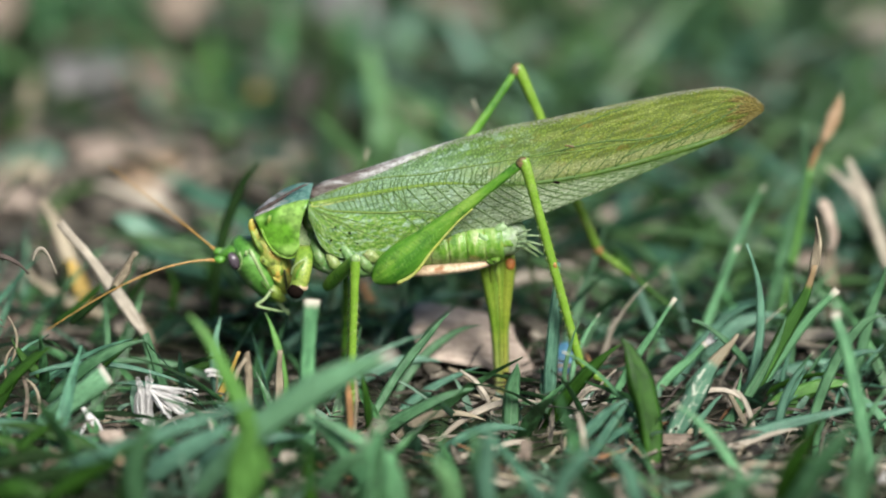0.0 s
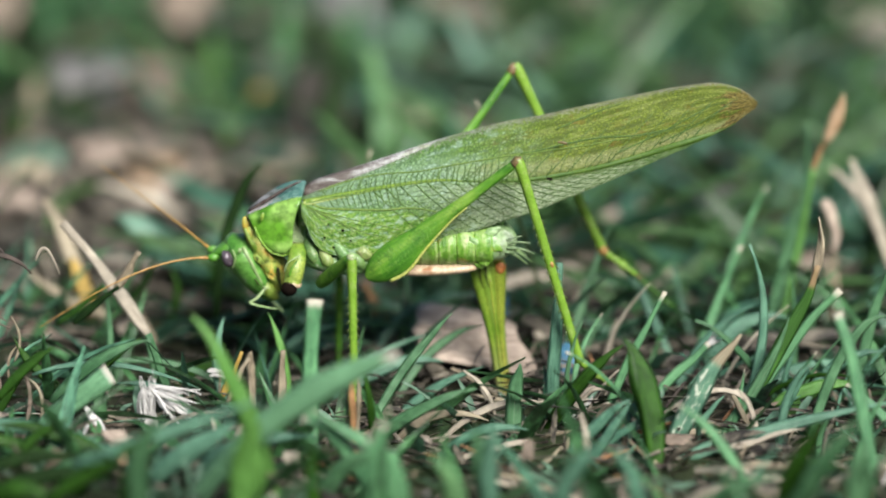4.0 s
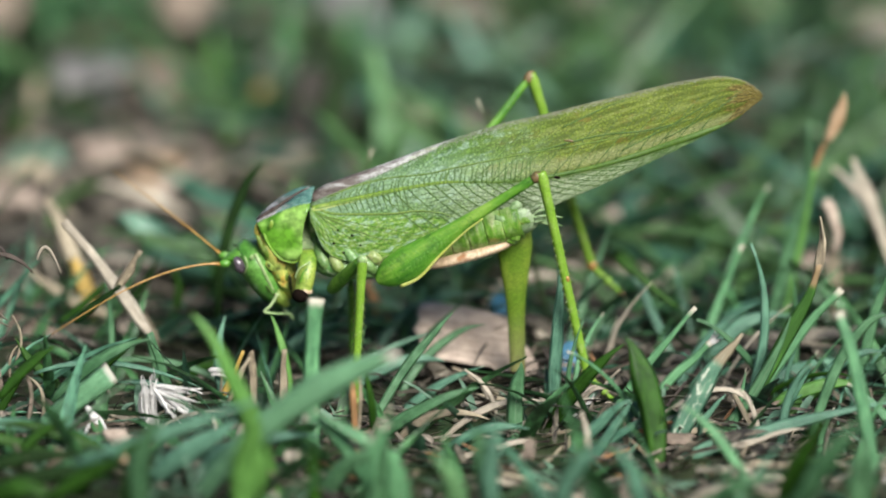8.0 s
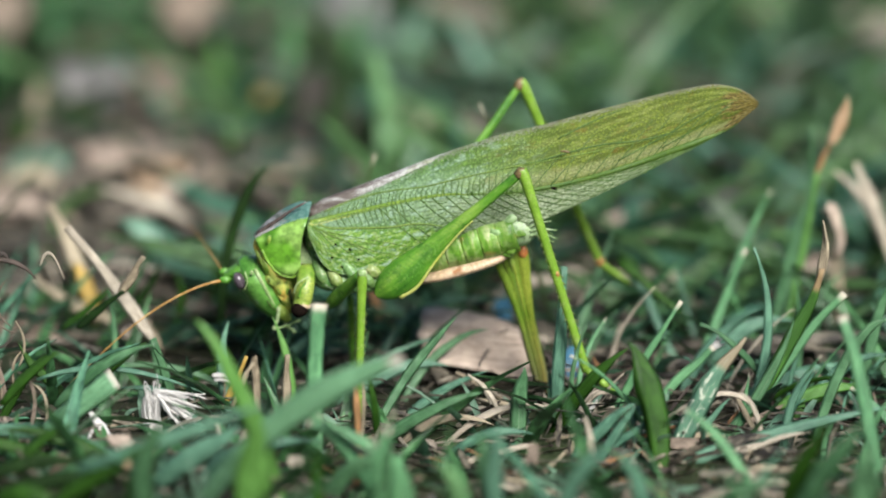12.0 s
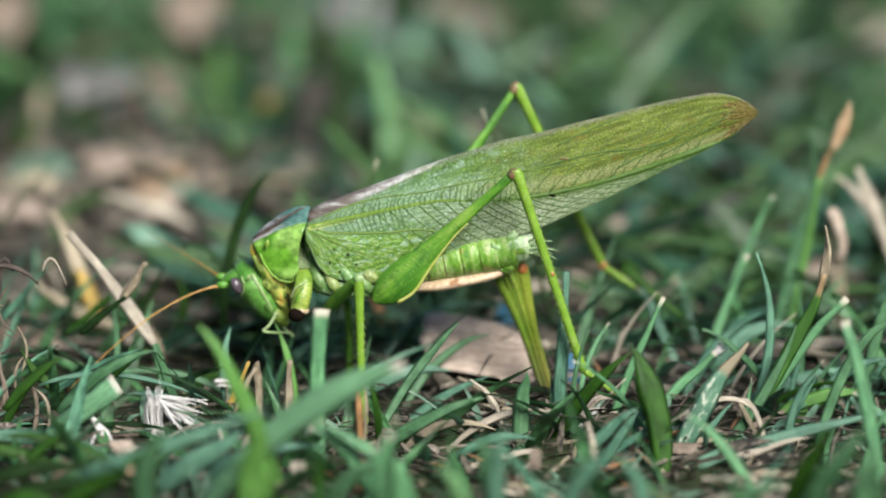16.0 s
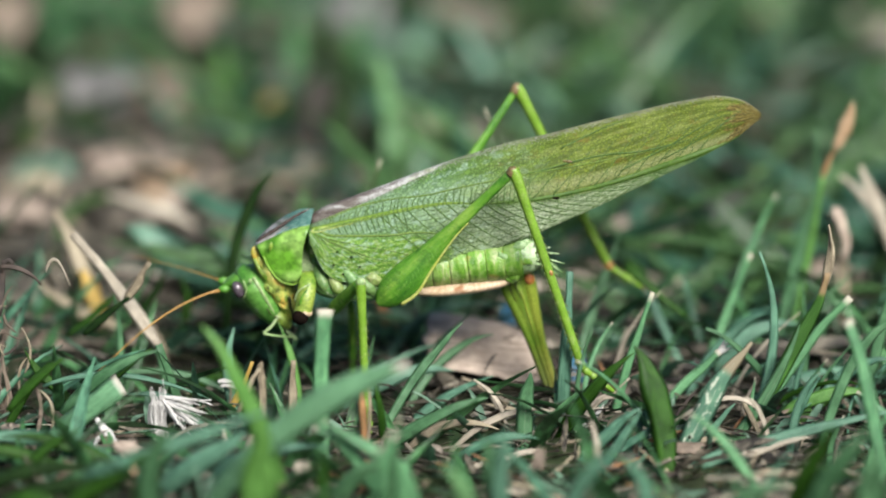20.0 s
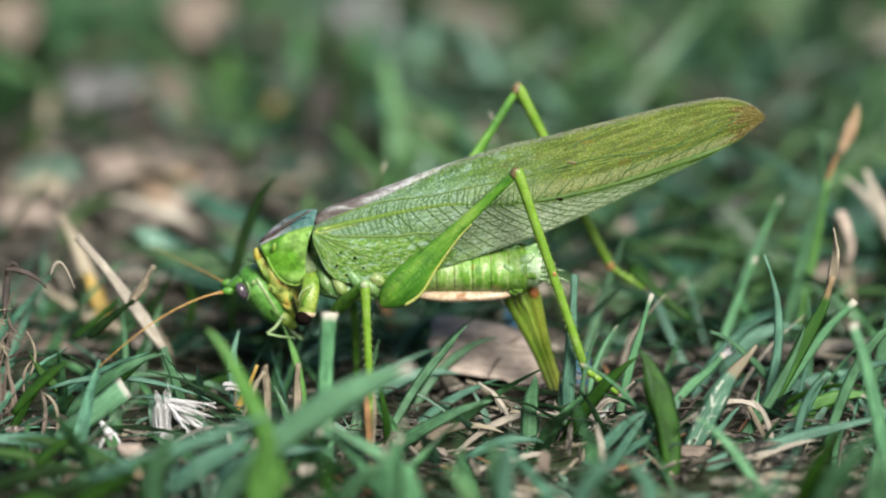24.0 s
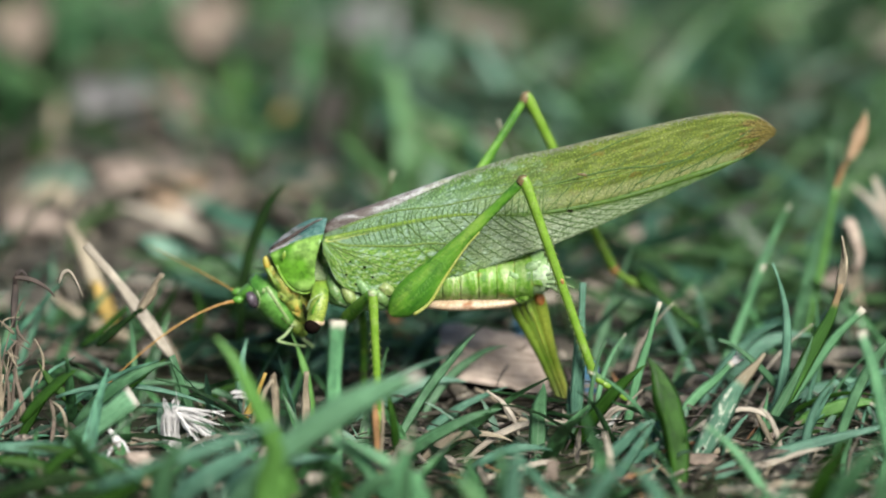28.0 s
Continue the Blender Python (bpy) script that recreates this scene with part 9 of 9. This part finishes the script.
    walk(ovipositor, [
        (0, at(11.32, 0, 13.72, 0, 87.76, 0)), (0.5, at(11.13, 0, 13.65, 0, 86.88, 0)),
        (1, at(11.04, 0, 13.3, 0, 85.64, 0)), (1.5, at(11.04, 0, 13.15, 0, 84.63, 0)),
        (2, at(10.92, 0, 12.94, 0, 83.79, 0)), (2.5, at(10.75, 0, 12.92, 0, 82.44, 0)),
        (3, at(10.56, 0, 12.74, 0, 81.42, 0)), (3.5, at(10.74, 0, 12.79, 0, 81.94, 0)),
        (5.5, at(11.29, 0, 13.08, 0, 84.75, 0)), (6, at(11.16, 0, 13.15, 0, 85.46, 0)),
        (6.5, at(11.55, 0, 13.8, 0, 86.79, 0)), (7, at(11.72, 0, 14.54, 0, 87.91, 0)),
        (7.5, at(12.07, 0, 15.4, 0, 88.41, 0)), (8, at(12.66, 0, 15.71, 0, 89.72, 180)),
        (8.5, at(12.75, 0, 15.55, 0, 89.8, 180)), (9, at(12.97, 0, 15.3, 0, 89.37, 180)),
        (9.5, at(13.01, 0, 15.33, 0, 89.35, 0)), (10, at(12.59, 0, 15.23, 0, 87.87, 0)),
        (10.5, at(12.64, 0, 15.97, 0, 82.38, 0)), (11, at(12.94, 0, 15.16, 0, 81.43, 0)),
        (11.5, at(12.69, 0, 15.45, 0, 80.19, 0)), (12, at(12.41, 0, 15.53, 0, 79.45, 0)),
        (12.5, at(12.5, 0, 15.19, 0, 79.32, 0)), (14.5, at(12.65, 0, 14.55, 0, 77.28, 0)),
        (15, at(12.58, 0, 14.58, 0, 76.23, 0)), (15.5, at(12.41, 0, 14.51, 0, 75.68, 0)),
        (16, at(12.59, 0, 14.47, 0, 75.61, 0)), (16.5, at(12.79, 0, 14.34, 0, 75.7, 0)),
        (17, at(12.83, 0, 14, 0, 76.03, 0)), (17.5, at(12.91, 0, 13.93, 0, 75.87, 0)),
        (18, at(13.02, 0, 14.03, 0, 75.48, 0)), (18.5, at(12.89, 0, 13.7, 0, 75.76, 0)),
        (19, at(12.87, 0, 13.64, 0, 75.79, 0)), (19.5, at(12.88, 0, 13.6, 0, 75.43, 0)),
        (20, at(12.88, 0, 13.62, 0, 74.86, 0)), (20.5, at(12.76, 0, 13.22, 0, 75.1, 0)),
        (21, at(12.81, 0, 12.8, 0, 75.46, 0)), (21.5, at(12.98, 0, 12.94, 0, 74.39, 0)),
        (23.5, at(12.83, 0, 12.65, 0, 72.72, 0)), (24, at(12.97, 0, 12.3, 0, 72.74, 0)),
        (24.5, at(12.89, 0, 12.11, 0, 72.72, 0)), (25, at(12.9, 0, 11.84, 0, 72.64, 0)),
        (25.5, at(13.01, 0, 12.19, 0, 71.93, 0)), (26, at(13.08, 0, 12.42, 0, 71.67, 0)),
        (26.5, at(12.89, 0, 12.49, 0, 71.59, 0)), (27, at(12.79, 0, 12.71, 0, 71.39, 0)),
        (27.5, at(12.63, 0, 12.86, 0, 71.17, 0)), (28, at(12.68, 0, 12.7, 0, 71.46, 0))])
    walk(palp, [
        (0, at(-11.28, -2, 11.62, 0, 0, 0)), (0.5, at(-11.35, -2, 11.61, 0, 0, 0)),
        (1, at(-11.26, -2, 11.62, 0, 0, 0)), (1.5, at(-11.3, -2, 11.62, 0, 0, 0)),
        (2, at(-11.39, -2, 11.6, 0, 0, 0)), (2.5, at(-11.27, -2, 11.62, 0, 0, 0)),
        (3, at(-11.19, -2, 11.63, 0, 0, 0)), (3.5, at(-11.26, -2, 11.63, 0, 0, 0)),
        (5.5, at(-11.2, -2, 11.63, 0, 0, 0)), (6, at(-11.22, -2, 11.64, 0, 0, 0)),
        (6.5, at(-11.21, -2, 11.65, 0, 0, 0)), (7, at(-11.25, -2, 11.65, 0, 0, 0)),
        (7.5, at(-11.24, -2, 11.66, 0, 0, 0)), (8, at(-11.28, -2, 11.66, 0, -7.33, 0)),
        (8.5, at(-11.32, -2, 11.67, 0, -14.67, 0)), (9, at(-11.47, -2, 11.68, 0, -22, 0)),
        (9.5, at(-11.35, -2, 11.68, 0, -25, 0)), (10, at(-11.36, -2, 11.66, 0, -28, 0)),
        (10.5, at(-11.18, -2, 11.69, 0, -31.5, 0)), (11, at(-11.02, -2, 11.72, 0, -35, 0)),
        (11.5, at(-11.01, -2, 11.71, 0, -32.5, 0)), (12, at(-11.07, -2, 11.7, 0, -30, 0)),
        (12.5, at(-11.02, -2, 11.7, 0, -26.8, 0)), (14.5, at(-11.04, -2, 11.69, 0, -14, 0)),
        (15, at(-10.99, -2, 11.7, 0, -12, 0)), (15.5, at(-11.08, -2, 11.68, 0, -10, 0)),
        (16, at(-11.04, -2, 11.69, 0, -8, 0)), (16.5, at(-11.05, -2, 11.69, 0, -6, 0)),
        (17, at(-11.11, -2, 11.67, 0, -4, 0)), (17.5, at(-11.12, -2, 11.67, 0, -3.82, 0)),
        (18, at(-11.1, -2, 11.68, 0, -3.64, 0)), (18.5, at(-11.08, -2, 11.68, 0, -3.45, 0)),
        (19, at(-11.14, -2, 11.67, 0, -3.27, 0)), (19.5, at(-11.16, -2, 11.65, 0, -3.09, 0)),
        (20, at(-11.17, -2, 11.64, 0, -2.91, 0)), (20.5, at(-11.18, -2, 11.63, 0, -2.73, 0)),
        (21, at(-11.3, -2, 11.6, 0, -2.55, 0)), (21.5, at(-11.18, -2, 11.63, 0, -2.36, 0)),
        (23.5, at(-11.15, -2, 11.6, 0, -1.64, 0)), (24, at(-11.07, -2, 11.65, 0, -1.45, 0)),
        (24.5, at(-11.19, -2, 11.62, 0, -1.27, 0)), (25, at(-11.07, -2, 11.65, 0, -1.09, 0)),
        (25.5, at(-11.11, -2, 11.65, 0, -0.91, 0)), (26, at(-11.01, -2, 11.68, 0, -0.73, 0)),
        (26.5, at(-11.12, -2, 11.65, 0, -0.55, 0)), (27, at(-11.11, -2, 11.65, 0, -0.36, 0)),
        (27.5, at(-11.01, -2, 11.67, 0, -0.18, 0)), (28, at(-10.86, -2, 11.69, 0, 0, 0))])
    walk(near_antenna, [
        (0, at(-16.45, -1.2, 14.08, 0, 18.93, -165.19)), (0.5, at(-16.5, -1.2, 14.13, 0, 18.65, -165.21)),
        (1, at(-16.44, -1.2, 14.07, 0, 18.7, -165.21)), (1.5, at(-16.45, -1.2, 14.13, 0, 18.51, -165.23)),
        (2, at(-16.54, -1.2, 14.11, 0, 18.15, -165.26)), (2.5, at(-16.44, -1.2, 14.09, 0, 18.26, -165.25)),
        (3, at(-16.42, -1.2, 13.98, 0, 18.04, -165.27)), (3.5, at(-16.43, -1.2, 14.1, 0, 18.29, -165.24)),
        (5.5, at(-16.41, -1.2, 14.02, 0, 18.63, -165.22)), (6, at(-16.38, -1.2, 14.12, 0, 18.72, -165.21)),
        (6.5, at(-16.35, -1.2, 14.2, 0, 18.61, -165.22)), (7, at(-16.37, -1.2, 14.23, 0, 18.61, -165.22)),
        (7.5, at(-16.31, -1.2, 14.33, 0, 18.43, -165.23)), (8, at(-16.32, -1.2, 14.39, 0, 16.88, -165.36)),
        (8.5, at(-16.31, -1.2, 14.48, 0, 14.1, -165.56)), (9, at(-16.3, -1.2, 14.76, 0, 10.9, -165.73)),
        (9.5, at(-16.22, -1.2, 14.7, 0, 8.9, -165.81)), (10, at(-16.34, -1.2, 14.5, 0, 16.34, -165.41)),
        (10.5, at(-16.2, -1.2, 14.45, 0, 23.65, -164.73)), (11, at(-16.07, -1.2, 14.43, 0, 27.95, -164.19)),
        (11.5, at(-16.11, -1.2, 14.32, 0, 28.17, -164.15)), (12, at(-16.15, -1.2, 14.35, 0, 27.93, -164.19)),
        (12.5, at(-16.17, -1.2, 14.23, 0, 27.74, -164.22)), (14.5, at(-16.19, -1.2, 14.2, 0, 28.4, -164.12)),
        (15, at(-16.15, -1.2, 14.19, 0, 29.07, -164.02)), (15.5, at(-16.24, -1.2, 14.17, 0, 29.28, -163.99)),
        (16, at(-16.19, -1.2, 14.21, 0, 29.04, -164.02)), (16.5, at(-16.21, -1.2, 14.18, 0, 28.64, -164.08)),
        (17, at(-16.28, -1.2, 14.15, 0, 28, -164.18)), (17.5, at(-16.27, -1.2, 14.17, 0, 28.41, -164.12)),
        (18, at(-16.24, -1.2, 14.21, 0, 29.03, -164.03)), (18.5, at(-16.25, -1.2, 14.17, 0, 29.01, -164.03)),
        (19, at(-16.28, -1.2, 14.2, 0, 29.22, -164)), (19.5, at(-16.35, -1.2, 14.1, 0, 29.81, -163.91)),
        (20, at(-16.37, -1.2, 14.05, 0, 30.61, -163.77)), (20.5, at(-16.42, -1.2, 13.95, 0, 29.79, -163.91)),
        (21, at(-16.51, -1.2, 13.97, 0, 28.84, -164.06)), (21.5, at(-16.39, -1.2, 14, 0, 29.28, -163.99)),
        (23.5, at(-16.47, -1.2, 13.72, 0, 28.44, -164.11)), (24, at(-16.34, -1.2, 13.91, 0, 27.8, -164.2)),
        (24.5, at(-16.43, -1.2, 13.95, 0, 27.79, -164.21)), (25, at(-16.34, -1.2, 13.9, 0, 27.85, -164.2)),
        (25.5, at(-16.33, -1.2, 14.02, 0, 28.78, -164.06)), (26, at(-16.24, -1.2, 14.03, 0, 29.29, -163.98)),
        (26.5, at(-16.35, -1.2, 13.99, 0, 29.62, -163.93)), (27, at(-16.35, -1.2, 13.96, 0, 30.06, -163.86)),
        (27.5, at(-16.27, -1.2, 13.95, 0, 30.52, -163.78)), (28, at(-16.21, -1.2, 13.76, 0, 30.5, -163.78))])
    walk(far_antenna, [
        (0, at(-16.68, 1.2, 14.41, 0, -26.53, 144.63)), (0.5, at(-16.73, 1.2, 14.46, 0, -26.57, 144.61)),
        (1, at(-16.68, 1.2, 14.4, 0, -26.36, 144.74)), (1.5, at(-16.68, 1.2, 14.45, 0, -26.32, 144.77)),
        (2, at(-16.77, 1.2, 14.44, 0, -26.42, 144.70)), (2.5, at(-16.68, 1.2, 14.42, 0, -26.17, 144.87)),
        (3, at(-16.66, 1.2, 14.3, 0, -26.16, 144.87)), (3.5, at(-16.66, 1.2, 14.43, 0, -26.06, 144.94)),
        (5.5, at(-16.65, 1.2, 14.34, 0, -26.17, 144.87)), (6, at(-16.62, 1.2, 14.45, 0, -26.20, 144.85)),
        (6.5, at(-16.57, 1.2, 14.53, 0, -26.31, 144.77)), (7, at(-16.59, 1.2, 14.56, 0, -26.34, 144.75)),
        (7.5, at(-16.53, 1.2, 14.66, 0, -26.51, 144.64)), (8, at(-16.53, 1.2, 14.73, 0, -27.71, 143.83)),
        (8.5, at(-16.52, 1.2, 14.82, 0, -29.49, 133.84)), (9, at(-16.49, 1.2, 15.12, 0, -26.03, 119.89)),
        (9.5, at(-16.42, 1.2, 15.05, 0, -15.52, 109.12)), (10, at(-16.54, 1.2, 14.84, 0, -8.71, 101.96)),
        (10.5, at(-16.41, 1.2, 14.79, 0, -6.18, 102.93)), (11, at(-16.29, 1.2, 14.76, 0, -5.34, 103.44)),
        (11.5, at(-16.34, 1.2, 14.65, 0, -5.37, 104.50)), (12, at(-16.37, 1.2, 14.69, 0, -5.48, 105.41)),
        (12.5, at(-16.39, 1.2, 14.56, 0, -6.12, 107.13)), (14.5, at(-16.42, 1.2, 14.53, 0, -7.26, 115.27)),
        (15, at(-16.39, 1.2, 14.52, 0, -7.04, 117.65)), (15.5, at(-16.47, 1.2, 14.49, 0, -6.61, 119.45)),
        (16, at(-16.42, 1.2, 14.53, 0, -6.30, 121.13)), (16.5, at(-16.44, 1.2, 14.5, 0, -6.00, 122.78)),
        (17, at(-16.51, 1.2, 14.48, 0, -5.76, 124.39)), (17.5, at(-16.5, 1.2, 14.5, 0, -5.17, 125.60)),
        (18, at(-16.47, 1.2, 14.54, 0, -4.40, 126.88)), (18.5, at(-16.48, 1.2, 14.49, 0, -3.95, 127.98)),
        (19, at(-16.51, 1.2, 14.53, 0, -3.34, 129.14)), (19.5, at(-16.58, 1.2, 14.43, 0, -1.93, 129.20)),
        (20, at(-16.61, 1.2, 14.38, 0, -0.40, 129.28)), (20.5, at(-16.66, 1.2, 14.27, 0, -1.15, 128.41)),
        (21, at(-16.75, 1.2, 14.3, 0, -1.93, 127.51)), (21.5, at(-16.63, 1.2, 14.33, 0, -1.90, 126.97)),
        (23.5, at(-16.73, 1.2, 14.03, 0, -3.12, 124.15)), (24, at(-16.59, 1.2, 14.22, 0, -3.61, 123.33)),
        (24.5, at(-16.67, 1.2, 14.27, 0, -4.37, 122.62)), (25, at(-16.59, 1.2, 14.21, 0, -5.08, 121.91)),
        (25.5, at(-16.57, 1.2, 14.35, 0, -5.30, 123.07)), (26, at(-16.48, 1.2, 14.35, 0, -5.73, 124.11)),
        (26.5, at(-16.59, 1.2, 14.31, 0, -6.26, 125.12)), (27, at(-16.59, 1.2, 14.28, 0, -6.73, 126.19)),
        (27.5, at(-16.51, 1.2, 14.27, 0, -7.19, 127.28)), (28, at(-16.47, 1.2, 14.07, 0, -7.94, 128.24))])

    walk(swaying, [
        (0, at(15.09, -6, -2.41, 0, 29.4, 0)), (3, at(15.09, -6, -2.41, 0, 23.6, 0)),
        (6, at(15.09, -6, -2.41, 0, 28.8, 0)), (7, at(15.09, -6, -2.41, 0, 32.8, 0)),
        (8, at(15.09, -6, -2.41, 0, 36.1, 0)), (9, at(15.09, -6, -2.41, 0, 36.2, 0)),
        (9.5, at(15.09, -6, -2.41, 0, 36.3, 0)), (10, at(15.09, -6, -2.41, 0, 33.2, 0)),
        (10.5, at(15.09, -6, -2.41, 0, 33.2, 0)), (11, at(15.09, -6, -2.41, 0, 31.1, 0)),
        (12, at(15.09, -6, -2.41, 0, 28.8, 0)), (15, at(15.09, -6, -2.41, 0, 22.2, 0)),
        (17, at(15.09, -6, -2.41, 0, 20.3, 0)), (19, at(15.09, -6, -2.41, 0, 17.9, 0)),
        (21, at(15.09, -6, -2.41, 0, 14.1, 0)), (24, at(15.09, -6, -2.41, 0, 13.6, 0)),
        (28, at(15.09, -6, -2.41, 0, 13.5, 0))])


motions()
